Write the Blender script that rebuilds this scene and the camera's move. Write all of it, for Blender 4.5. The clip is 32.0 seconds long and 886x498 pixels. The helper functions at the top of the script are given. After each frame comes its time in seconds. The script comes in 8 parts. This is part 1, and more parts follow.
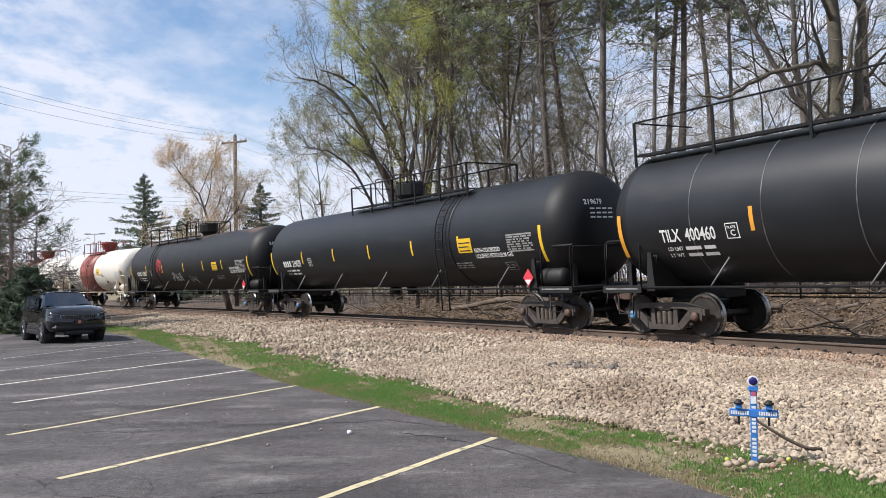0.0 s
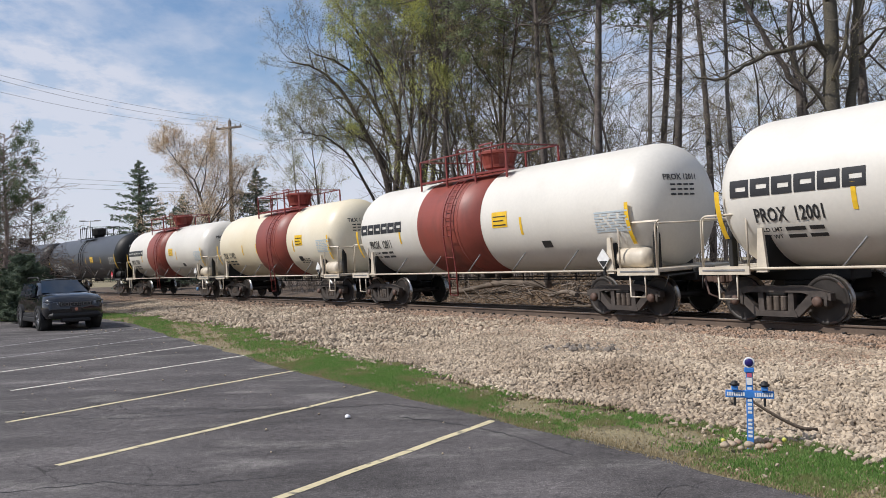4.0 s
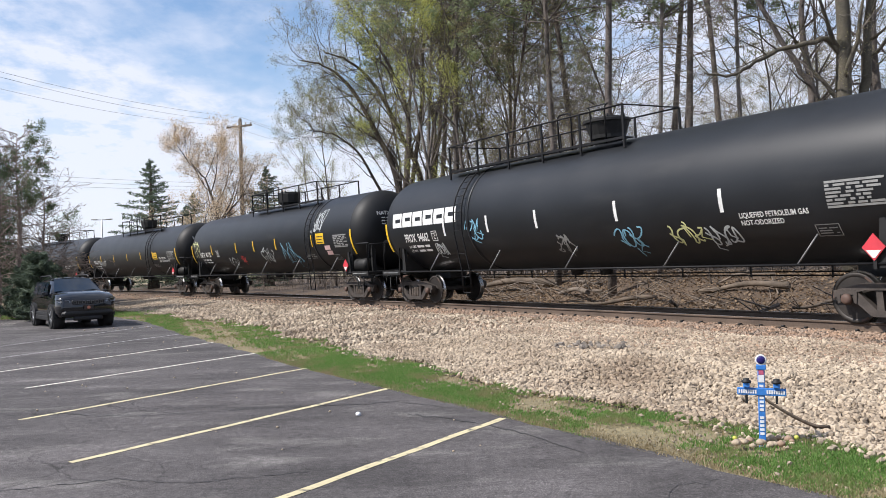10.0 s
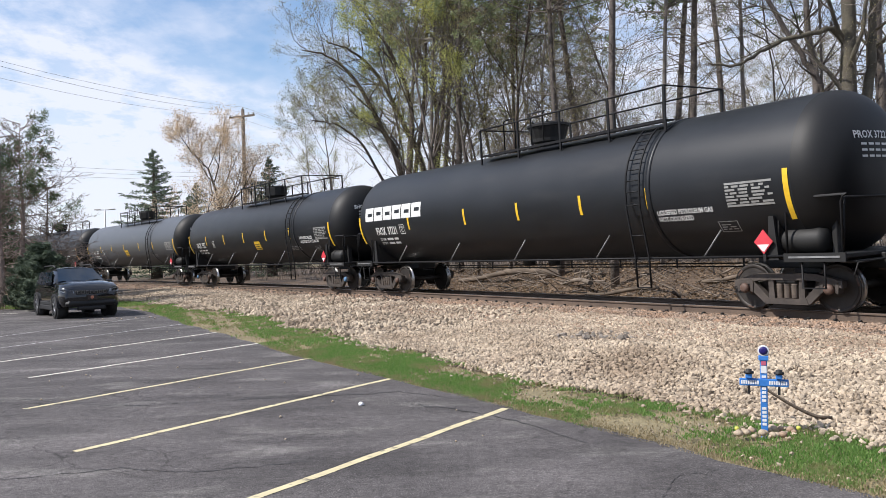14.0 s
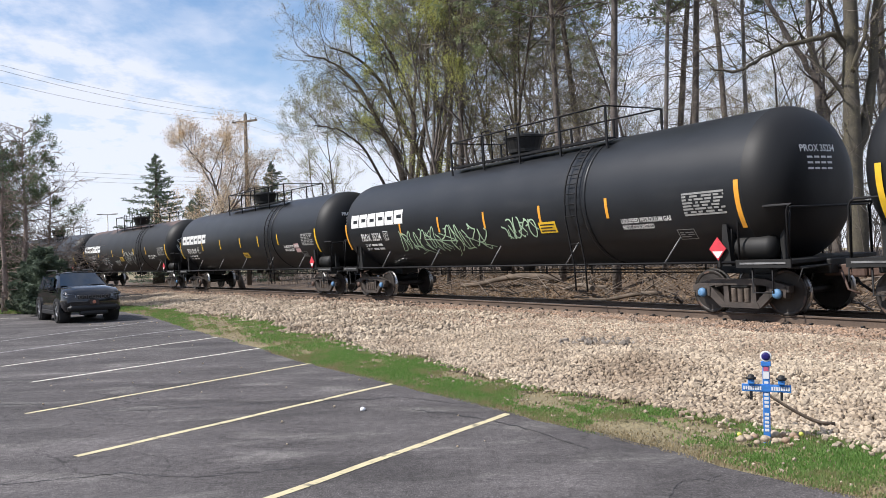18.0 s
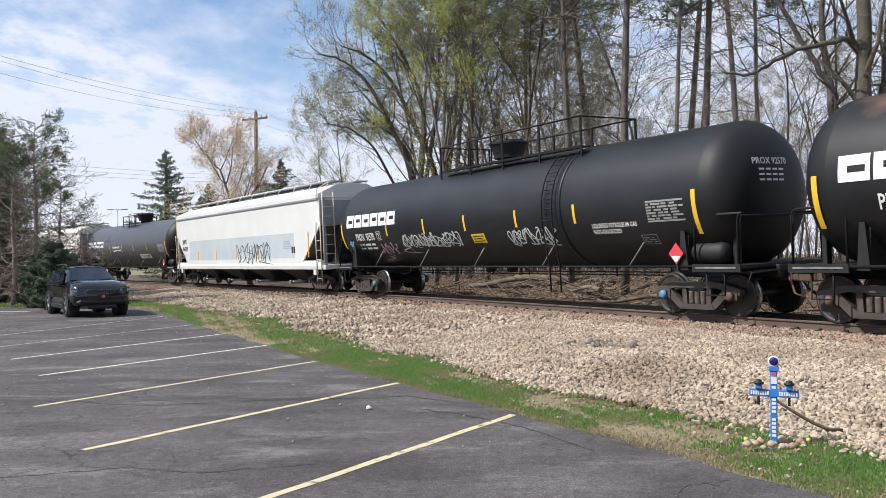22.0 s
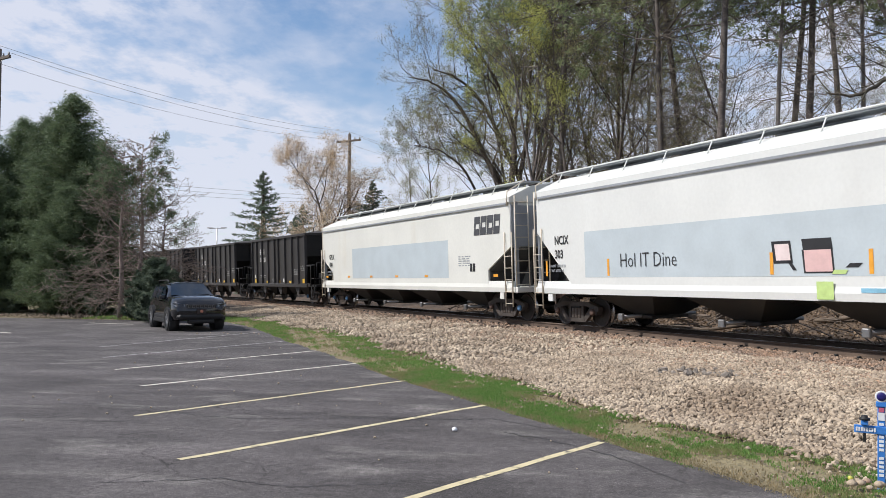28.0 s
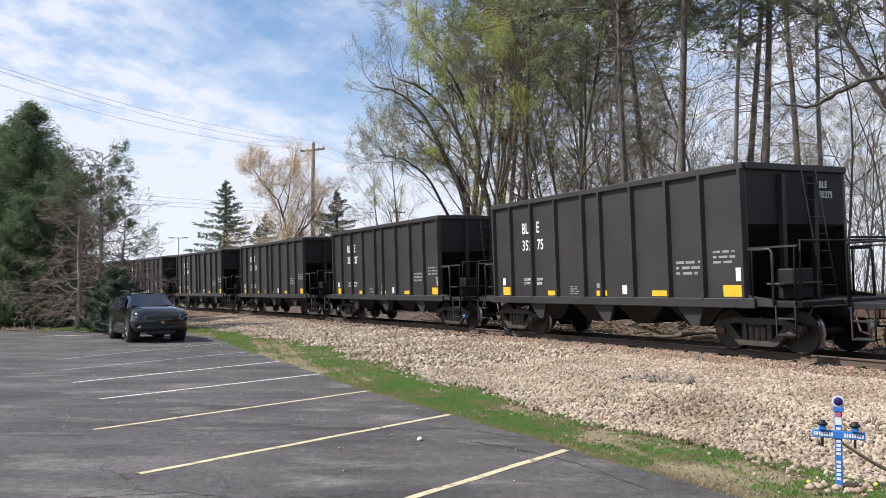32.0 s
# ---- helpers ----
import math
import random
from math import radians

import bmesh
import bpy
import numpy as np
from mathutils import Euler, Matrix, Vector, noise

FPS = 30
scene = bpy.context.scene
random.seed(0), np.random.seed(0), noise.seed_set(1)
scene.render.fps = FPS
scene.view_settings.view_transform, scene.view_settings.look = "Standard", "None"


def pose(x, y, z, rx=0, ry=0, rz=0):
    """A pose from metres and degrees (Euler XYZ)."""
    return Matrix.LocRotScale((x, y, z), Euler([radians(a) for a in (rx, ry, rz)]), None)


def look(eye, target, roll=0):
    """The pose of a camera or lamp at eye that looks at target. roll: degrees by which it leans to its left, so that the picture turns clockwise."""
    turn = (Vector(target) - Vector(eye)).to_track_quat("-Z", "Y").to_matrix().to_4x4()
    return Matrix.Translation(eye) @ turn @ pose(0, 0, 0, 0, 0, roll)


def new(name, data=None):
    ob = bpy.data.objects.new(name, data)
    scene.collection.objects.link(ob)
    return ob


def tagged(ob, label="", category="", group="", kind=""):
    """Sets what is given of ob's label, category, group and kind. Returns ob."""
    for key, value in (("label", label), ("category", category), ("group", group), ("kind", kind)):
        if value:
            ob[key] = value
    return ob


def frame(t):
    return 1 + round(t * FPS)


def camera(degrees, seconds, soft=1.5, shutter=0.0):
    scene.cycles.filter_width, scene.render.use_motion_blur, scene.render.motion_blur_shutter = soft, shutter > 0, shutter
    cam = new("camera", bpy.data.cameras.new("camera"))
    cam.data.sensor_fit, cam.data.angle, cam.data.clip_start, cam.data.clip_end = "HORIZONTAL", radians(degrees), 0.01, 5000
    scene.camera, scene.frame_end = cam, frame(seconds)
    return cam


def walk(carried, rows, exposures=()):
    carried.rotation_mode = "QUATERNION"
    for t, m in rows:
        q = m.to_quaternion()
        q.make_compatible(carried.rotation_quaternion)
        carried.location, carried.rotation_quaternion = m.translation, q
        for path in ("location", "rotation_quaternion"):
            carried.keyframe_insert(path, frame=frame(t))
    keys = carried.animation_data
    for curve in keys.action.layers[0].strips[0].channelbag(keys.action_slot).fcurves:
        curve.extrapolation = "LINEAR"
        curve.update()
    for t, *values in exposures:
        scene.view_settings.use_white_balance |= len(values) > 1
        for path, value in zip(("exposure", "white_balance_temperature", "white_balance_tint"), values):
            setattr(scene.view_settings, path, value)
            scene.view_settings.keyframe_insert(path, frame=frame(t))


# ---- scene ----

# ---- camera: it stands in the car park and is only turned ----
cam = camera(57.09, 32.0, soft=0.5)
EYE = (0.0, 0.0, 1.74)
walk(cam, [
    (0, pose(*EYE, 92.272, 1.258, 0.050)),
    (0.5, pose(*EYE, 91.949, 1.291, 0.213)),
    (1, pose(*EYE, 91.807, 1.450, 0.155)),
    (1.5, pose(*EYE, 91.711, 1.618, 0.036)),
    (2, pose(*EYE, 91.483, 1.714, -0.035)),
    (2.5, pose(*EYE, 91.402, 1.735, -0.135)),
    (3, pose(*EYE, 91.393, 1.766, -0.152)),
    (3.5, pose(*EYE, 91.278, 1.773, -0.205)),
    (5.5, pose(*EYE, 91.029, 1.448, -0.014)),
    (6, pose(*EYE, 91.007, 1.444, -0.021)),
    (6.5, pose(*EYE, 91.138, 1.527, 0.063)),
    (7, pose(*EYE, 91.213, 1.536, 0.159)),
    (7.5, pose(*EYE, 91.225, 1.491, 0.175)),
    (8, pose(*EYE, 91.114, 1.599, 0.123)),
    (8.5, pose(*EYE, 90.967, 1.644, 0.080)),
    (9, pose(*EYE, 90.997, 1.592, 0.129)),
    (9.5, pose(*EYE, 91.078, 1.720, 0.333)),
    (10, pose(*EYE, 91.020, 1.834, 0.526)),
    (10.5, pose(*EYE, 90.917, 1.742, 0.532)),
    (11, pose(*EYE, 90.805, 1.659, 0.542)),
    (11.5, pose(*EYE, 90.652, 1.630, 0.617)),
    (12, pose(*EYE, 90.556, 1.656, 0.618)),
    (12.5, pose(*EYE, 90.401, 1.721, 0.564)),
    (13, pose(*EYE, 90.258, 1.706, 0.570)),
    (13.5, pose(*EYE, 90.216, 1.672, 0.607)),
    (14, pose(*EYE, 90.355, 1.763, 0.719)),
    (14.5, pose(*EYE, 90.418, 1.785, 0.778)),
    (16.5, pose(*EYE, 90.454, 1.722, 0.463)),
    (17, pose(*EYE, 90.591, 1.747, 0.591)),
    (17.5, pose(*EYE, 90.706, 1.749, 0.751)),
    (18, pose(*EYE, 90.715, 1.689, 0.858)),
    (18.5, pose(*EYE, 90.747, 1.431, 0.909)),
    (19, pose(*EYE, 90.815, 0.834, 1.055)),
    (19.5, pose(*EYE, 90.878, 0.442, 1.318)),
    (20, pose(*EYE, 90.847, 0.586, 1.535)),
    (20.5, pose(*EYE, 90.798, 0.702, 1.591)),
    (21, pose(*EYE, 90.736, 0.839, 1.547)),
    (21.5, pose(*EYE, 90.641, 0.915, 1.487)),
    (22, pose(*EYE, 90.716, 0.858, 1.425)),
    (22.5, pose(*EYE, 90.809, 0.781, 1.387)),
    (23, pose(*EYE, 90.904, 0.641, 1.368)),
    (23.5, pose(*EYE, 91.204, 0.093, 1.532)),
    (24, pose(*EYE, 91.646, -0.302, 2.225)),
    (24.5, pose(*EYE, 91.961, -0.201, 3.048)),
    (25, pose(*EYE, 92.119, -0.057, 3.791)),
    (25.5, pose(*EYE, 92.085, 0.033, 4.393)),
    (27.5, pose(*EYE, 92.288, -0.210, 6.971)),
    (28, pose(*EYE, 92.283, -0.246, 7.624)),
    (28.5, pose(*EYE, 92.243, -0.183, 7.959)),
    (29, pose(*EYE, 92.268, -0.213, 7.761)),
    (29.5, pose(*EYE, 92.368, -0.197, 7.257)),
    (30, pose(*EYE, 92.453, -0.108, 6.736)),
    (30.5, pose(*EYE, 92.553, 0.012, 6.331)),
    (31, pose(*EYE, 92.712, 0.146, 5.939)),
    (31.5, pose(*EYE, 92.818, 0.209, 5.553)),
    (32, pose(*EYE, 92.932, 0.056, 5.148)),
], exposures=[(0, 0.24), (2, 0.14), (3, 0.04), (4.5, -0.12), (6.5, -0.08), (8.5, 0.3), (13, 0.32), (20, 0.31), (22.3, 0.26), (23, 0.14), (24, -0.15), (25, 0.2), (26.5, 0.15), (28, 0.03), (29.3, 0.15), (30.5, 0.3), (32, 0.3)])

# ---- light ----
SUN_AZ, SUN_EL = math.radians(-103), math.radians(47)   # azimuth from +y, clockwise
SUN_DIR = Vector((math.sin(SUN_AZ) * math.cos(SUN_EL), math.cos(SUN_AZ) * math.cos(SUN_EL), math.sin(SUN_EL)))


def build_world():
    w = bpy.data.worlds.new("sky")
    scene.world = w
    w.use_nodes = True
    nt = w.node_tree
    N, Lk = nt.nodes, nt.links
    N.clear()
    out, bg = N.new("ShaderNodeOutputWorld"), N.new("ShaderNodeBackground")
    sky = N.new("ShaderNodeTexSky")
    sky.sky_type, sky.sun_disc = "NISHITA", False
    sky.sun_elevation, sky.sun_rotation = SUN_EL, SUN_AZ
    sky.air_density, sky.dust_density, sky.ozone_density = 1.0, 0.15, 1.6
    tc = N.new("ShaderNodeTexCoord")
    sep = N.new("ShaderNodeSeparateXYZ")
    Lk.new(tc.outputs["Generated"], sep.inputs[0])
    up = N.new("ShaderNodeMath"); up.operation = "ADD"; up.inputs[1].default_value = 0.16
    Lk.new(sep.outputs["Z"], up.inputs[0])
    cl = N.new("ShaderNodeMath"); cl.operation = "MAXIMUM"; cl.inputs[1].default_value = 0.06
    Lk.new(up.outputs[0], cl.inputs[0])
    dx = N.new("ShaderNodeMath"); dx.operation = "DIVIDE"
    dy = N.new("ShaderNodeMath"); dy.operation = "DIVIDE"
    for d, ax in ((dx, "X"), (dy, "Y")):
        Lk.new(sep.outputs[ax], d.inputs[0]); Lk.new(cl.outputs[0], d.inputs[1])
    com = N.new("ShaderNodeCombineXYZ")
    Lk.new(dx.outputs[0], com.inputs["X"]); Lk.new(dy.outputs[0], com.inputs["Y"])
    masks = []
    for sc, det, lo, hi, off in ((0.9, 5, 0.29, 0.53, 3.1), (6.5, 7, 0.38, 0.60, 7.7)):
        mp = N.new("ShaderNodeMapping"); mp.inputs["Location"].default_value = (off, off * 0.7, 0)
        mp.inputs["Scale"].default_value = (1.0, 0.75, 1)
        Lk.new(com.outputs[0], mp.inputs[0])
        nz = N.new("ShaderNodeTexNoise"); nz.inputs["Scale"].default_value = sc; nz.inputs["Detail"].default_value = det
        nz.inputs["Roughness"].default_value = 0.62
        Lk.new(mp.outputs[0], nz.inputs["Vector"])
        rp = N.new("ShaderNodeMapRange"); rp.inputs["From Min"].default_value = lo; rp.inputs["From Max"].default_value = hi
        Lk.new(nz.outputs[0], rp.inputs["Value"])
        masks.append(rp)
    mul = N.new("ShaderNodeMath"); mul.operation = "MULTIPLY"
    Lk.new(masks[0].outputs[0], mul.inputs[0]); Lk.new(masks[1].outputs[0], mul.inputs[1])
    av = N.new("ShaderNodeMath"); av.operation = "MULTIPLY_ADD"; av.inputs[1].default_value = 0.3
    Lk.new(masks[0].outputs[0], av.inputs[0])
    puff = N.new("ShaderNodeMath"); puff.operation = "MULTIPLY"; puff.inputs[1].default_value = 0.6
    Lk.new(mul.outputs[0], puff.inputs[0]); Lk.new(puff.outputs[0], av.inputs[2])
    low = N.new("ShaderNodeMapRange")          # haze towards the horizon
    low.inputs["From Min"].default_value, low.inputs["From Max"].default_value = 0.36, 0.03
    low.inputs["To Min"].default_value, low.inputs["To Max"].default_value = 0.06, 0.66
    Lk.new(sep.outputs["Z"], low.inputs["Value"])
    tot = N.new("ShaderNodeMath"); tot.operation = "ADD"; tot.use_clamp = True
    Lk.new(av.outputs[0], tot.inputs[0]); Lk.new(low.outputs[0], tot.inputs[1])
    cap = N.new("ShaderNodeMath"); cap.operation = "MULTIPLY"; cap.inputs[1].default_value = 0.93
    Lk.new(tot.outputs[0], cap.inputs[0])
    mix = N.new("ShaderNodeMix"); mix.data_type = "RGBA"
    Lk.new(cap.outputs[0], mix.inputs["Factor"])
    hs = N.new("ShaderNodeHueSaturation"); hs.inputs["Saturation"].default_value = 1.38; hs.inputs["Value"].default_value = 1.42
    Lk.new(sky.outputs[0], hs.inputs["Color"])
    Lk.new(hs.outputs[0], mix.inputs["A"])
    mix.inputs["B"].default_value = (8.5, 8.85, 10.2, 1)
    Lk.new(mix.outputs["Result"], bg.inputs[0])
    bg.inputs[1].default_value = 0.085
    Lk.new(bg.outputs[0], out.inputs[0])


build_world()
sun = new("sun", bpy.data.lights.new("sun", "SUN"))
sun.data.energy, sun.data.angle, sun.data.color = 4.7, radians(0.6), (1.0, 0.955, 0.915)
sun.matrix_world = look(tuple(SUN_DIR * 80), (0, 0, 0))

# ---- materials ----


def material(name, colour, rough=0.6, metal=0.0, dark=0.7, light=1.15, scale=3.0, fine=40.0, bump=0.15, depth=0.01, spread="none", tint=None, stain=None, spec=0.5):
    """A surface with broad stains and fine grain. spread: vary by 'object' or 'island'."""
    m = bpy.data.materials.new(name)
    m.use_nodes = True
    nt = m.node_tree
    N, Lk = nt.nodes, nt.links
    b = N["Principled BSDF"]
    tc = N.new("ShaderNodeTexCoord")
    n1 = N.new("ShaderNodeTexNoise"); n1.inputs["Scale"].default_value = scale; n1.inputs["Detail"].default_value = 5
    n2 = N.new("ShaderNodeTexNoise"); n2.inputs["Scale"].default_value = fine; n2.inputs["Detail"].default_value = 3
    Lk.new(tc.outputs["Object"], n1.inputs["Vector"]); Lk.new(tc.outputs["Object"], n2.inputs["Vector"])
    r1 = N.new("ShaderNodeMapRange"); r1.inputs["From Min"].default_value = 0.3; r1.inputs["From Max"].default_value = 0.7
    Lk.new(n1.outputs[0], r1.inputs["Value"])
    mx = N.new("ShaderNodeMix"); mx.data_type = "RGBA"
    Lk.new(r1.outputs[0], mx.inputs["Factor"])
    second = tint or colour
    mx.inputs["A"].default_value = (*[min(1, c * dark) for c in second], 1)
    mx.inputs["B"].default_value = (*[min(1, c * light) for c in colour], 1)
    r2 = N.new("ShaderNodeMapRange"); r2.inputs["From Min"].default_value = 0.25; r2.inputs["From Max"].default_value = 0.75
    grain = 0.16 if bump >= 0.15 else 0.03
    r2.inputs["To Min"].default_value = 1 - grain; r2.inputs["To Max"].default_value = 1 + grain
    Lk.new(n2.outputs[0], r2.inputs["Value"])
    val = r2.outputs[0]
    if spread != "none":
        src = N.new("ShaderNodeObjectInfo" if spread == "object" else "ShaderNodeNewGeometry")
        rr = N.new("ShaderNodeMapRange"); rr.inputs["To Min"].default_value = 0.62; rr.inputs["To Max"].default_value = 1.3
        Lk.new(src.outputs["Random" if spread == "object" else "Random Per Island"], rr.inputs["Value"])
        mm = N.new("ShaderNodeMath"); mm.operation = "MULTIPLY"
        Lk.new(val, mm.inputs[0]); Lk.new(rr.outputs[0], mm.inputs[1])
        val = mm.outputs[0]
    sc = N.new("ShaderNodeVectorMath"); sc.operation = "SCALE"
    Lk.new(mx.outputs["Result"], sc.inputs[0]); Lk.new(val, sc.inputs["Scale"])
    col = sc.outputs[0]
    if stain:
        n3 = N.new("ShaderNodeTexNoise"); n3.inputs["Scale"].default_value = stain[1]; n3.inputs["Detail"].default_value = 7
        mp = N.new("ShaderNodeMapping"); mp.inputs["Scale"].default_value = stain[2]
        Lk.new(tc.outputs["Object"], mp.inputs[0]); Lk.new(mp.outputs[0], n3.inputs["Vector"])
        r3 = N.new("ShaderNodeMapRange"); r3.inputs["From Min"].default_value = stain[3]; r3.inputs["From Max"].default_value = stain[3] + 0.16
        r3.inputs["To Max"].default_value = stain[4]
        Lk.new(n3.outputs[0], r3.inputs["Value"])
        m3 = N.new("ShaderNodeMix"); m3.data_type = "RGBA"
        Lk.new(r3.outputs[0], m3.inputs["Factor"]); Lk.new(col, m3.inputs["A"])
        m3.inputs["B"].default_value = (*stain[0], 1)
        col = m3.outputs["Result"]
    Lk.new(col, b.inputs["Base Color"])
    rg = N.new("ShaderNodeMapRange"); rg.inputs["To Min"].default_value = max(0.02, rough - 0.08); rg.inputs["To Max"].default_value = min(1, rough + 0.08)
    Lk.new(n1.outputs[0], rg.inputs["Value"]); Lk.new(rg.outputs[0], b.inputs["Roughness"])
    b.inputs["Metallic"].default_value = metal
    b.inputs["Specular IOR Level"].default_value = spec
    if bump:
        bp = N.new("ShaderNodeBump"); bp.inputs["Strength"].default_value = bump; bp.inputs["Distance"].default_value = depth
        Lk.new(n2.outputs[0], bp.inputs["Height"]); Lk.new(bp.outputs[0], b.inputs["Normal"])
    return m


def leaf_material(name, colour, colour2, through_light=0.35, dry=None):
    m = bpy.data.materials.new(name)
    m.use_nodes = True
    N, Lk = m.node_tree.nodes, m.node_tree.links
    b = N["Principled BSDF"]
    g = N.new("ShaderNodeNewGeometry")
    o = N.new("ShaderNodeObjectInfo")
    mx = N.new("ShaderNodeMix"); mx.data_type = "RGBA"
    Lk.new(g.outputs["Random Per Island"], mx.inputs["Factor"])
    mx.inputs["A"].default_value, mx.inputs["B"].default_value = (*colour, 1), (*colour2, 1)
    col = mx.outputs["Result"]
    if dry:                                   # dry patches among the green
        tc = N.new("ShaderNodeTexCoord")
        nz = N.new("ShaderNodeTexNoise"); nz.inputs["Scale"].default_value = 1.3; nz.inputs["Detail"].default_value = 7; nz.inputs["Roughness"].default_value = 0.7
        Lk.new(tc.outputs["Object"], nz.inputs["Vector"])
        r = N.new("ShaderNodeMapRange"); r.inputs["From Min"].default_value, r.inputs["From Max"].default_value = 0.50, 0.62
        r.inputs["To Max"].default_value = 0.85
        Lk.new(nz.outputs[0], r.inputs["Value"])
        m2 = N.new("ShaderNodeMix"); m2.data_type = "RGBA"
        Lk.new(r.outputs[0], m2.inputs["Factor"]); Lk.new(col, m2.inputs["A"])
        m2.inputs["B"].default_value = (*dry, 1)
        col = m2.outputs["Result"]
    rr = N.new("ShaderNodeMapRange"); rr.inputs["To Min"].default_value = 0.8; rr.inputs["To Max"].default_value = 1.2
    Lk.new(o.outputs["Random"], rr.inputs["Value"])
    sc = N.new("ShaderNodeVectorMath"); sc.operation = "SCALE"
    Lk.new(col, sc.inputs[0]); Lk.new(rr.outputs[0], sc.inputs["Scale"])
    Lk.new(sc.outputs[0], b.inputs["Base Color"])
    b.inputs["Roughness"].default_value = 0.7
    tr = N.new("ShaderNodeBsdfTranslucent")
    Lk.new(sc.outputs[0], tr.inputs["Color"])
    ms = N.new("ShaderNodeMixShader"); ms.inputs[0].default_value = through_light
    Lk.new(b.outputs[0], ms.inputs[1]); Lk.new(tr.outputs[0], ms.inputs[2])
    Lk.new(ms.outputs[0], N["Material Output"].inputs["Surface"])
    return m


def glass_material(name):
    m = bpy.data.materials.new(name)
    m.use_nodes = True
    b = m.node_tree.nodes["Principled BSDF"]
    b.inputs["Base Color"].default_value = (0.012, 0.02, 0.032, 1)
    b.inputs["Roughness"].default_value = 0.03
    b.inputs["Specular IOR Level"].default_value = 0.5
    return m


M = {}
M["black"] = material("black_tank_paint", (0.0108, 0.0124, 0.0152), 0.45, dark=0.8, light=1.25, scale=0.7, fine=14, bump=0.03, stain=((0.026, 0.026, 0.027), 0.9, (0.6, 1, 2.2), 0.54, 0.5), spec=0.40)
M["head"] = material("clean_black_head_paint", (0.008, 0.0082, 0.0088), 0.55, dark=0.8, light=1.2, scale=0.7, fine=14, bump=0.03, spec=0.35)
M["seam"] = material("scuffed_weld_seam", (0.10, 0.10, 0.105), 0.5, dark=0.3, light=1.6, scale=3, fine=20, bump=0.05)
M["strut"] = material("pale_scuffed_strut", (0.20, 0.20, 0.20), 0.5, dark=0.6, light=1.3, scale=3, fine=20, bump=0.05)
M["rusty"] = material("rusty_black_tank_paint", (0.0092, 0.0098, 0.0113), 0.52, spec=0.36, dark=0.75, light=1.3, scale=0.7, fine=14, bump=0.06, stain=((0.026, 0.022, 0.020), 0.55, (0.5, 0.6, 1.6), 0.57, 0.5))


def rust_on_top(m):
    """Rust that has spread in patches along the crown of the barrel."""
    N, Lk = m.node_tree.nodes, m.node_tree.links
    b = N["Principled BSDF"]
    src = b.inputs["Base Color"].links[0].from_socket
    tc, sep = N.new("ShaderNodeTexCoord"), N.new("ShaderNodeSeparateXYZ")
    Lk.new(tc.outputs["Object"], sep.inputs[0])
    nz = N.new("ShaderNodeTexNoise"); nz.inputs["Scale"].default_value = 0.55; nz.inputs["Detail"].default_value = 6
    Lk.new(tc.outputs["Object"], nz.inputs["Vector"])
    ad = N.new("ShaderNodeMath"); ad.operation = "MULTIPLY_ADD"; ad.inputs[1].default_value = 0.42
    Lk.new(sep.outputs["Z"], ad.inputs[0]); Lk.new(nz.outputs[0], ad.inputs[2])
    r = N.new("ShaderNodeMapRange"); r.inputs["From Min"].default_value, r.inputs["From Max"].default_value = 2.16, 2.30
    r.inputs["To Max"].default_value = 0.9
    Lk.new(ad.outputs[0], r.inputs["Value"])
    mx = N.new("ShaderNodeMix"); mx.data_type = "RGBA"
    Lk.new(r.outputs[0], mx.inputs["Factor"]); Lk.new(src, mx.inputs["A"])
    mx.inputs["B"].default_value = (0.13, 0.075, 0.05, 1)
    Lk.new(mx.outputs["Result"], b.inputs["Base Color"])


rust_on_top(M["rusty"])
M["ash"] = material("ash_grey_tank_paint", (0.062, 0.069, 0.080), 0.42, dark=0.85, light=1.1, scale=0.6, fine=14, bump=0.04, stain=((0.10, 0.10, 0.098), 0.9, (0.6, 1, 2), 0.56, 0.3))
M["grey"] = material("grey_tank_paint", (0.042, 0.047, 0.056), 0.4, dark=0.85, light=1.1, scale=0.6, fine=14, bump=0.04, stain=((0.06, 0.06, 0.058), 0.9, (0.6, 1, 2), 0.56, 0.3))
M["white"] = material("white_tank_paint", (0.67, 0.64, 0.575), 0.42, dark=0.93, light=1.02, scale=0.8, fine=14, bump=0.03, stain=((0.5, 0.43, 0.33), 1.1, (0.5, 1, 0.35), 0.62, 0.35))
M["cream"] = material("yellowed_white_tank_paint", (0.72, 0.68, 0.575), 0.45, dark=0.95, light=1.03, scale=0.25, fine=14, bump=0.03, tint=(0.70, 0.59, 0.38), stain=((0.55, 0.42, 0.26), 0.8, (0.5, 1, 0.35), 0.6, 0.4))
M["red"] = material("red_band_paint", (0.27, 0.06, 0.042), 0.5, dark=0.8, light=1.1, scale=1.2, fine=16, bump=0.05, stain=((0.13, 0.04, 0.03), 1.4, (1, 1, 0.4), 0.54, 0.6))
M["hopper"] = material("white_hopper_paint", (0.68, 0.69, 0.66), 0.45, dark=0.94, light=1.02, scale=0.7, fine=12, bump=0.03, stain=((0.55, 0.52, 0.47), 0.6, (1.2, 1, 0.25), 0.66, 0.25))
M["hopper_cream"] = material("cream_hopper_paint", (0.69, 0.69, 0.635), 0.48, dark=0.93, light=1.02, scale=0.7, fine=12, bump=0.03, stain=((0.55, 0.47, 0.35), 0.6, (1.2, 1, 0.25), 0.64, 0.35))
M["patch"] = material("grey_overpaint", (0.47, 0.53, 0.555), 0.5, dark=0.93, light=1.04, scale=1.4, fine=14, bump=0.02)
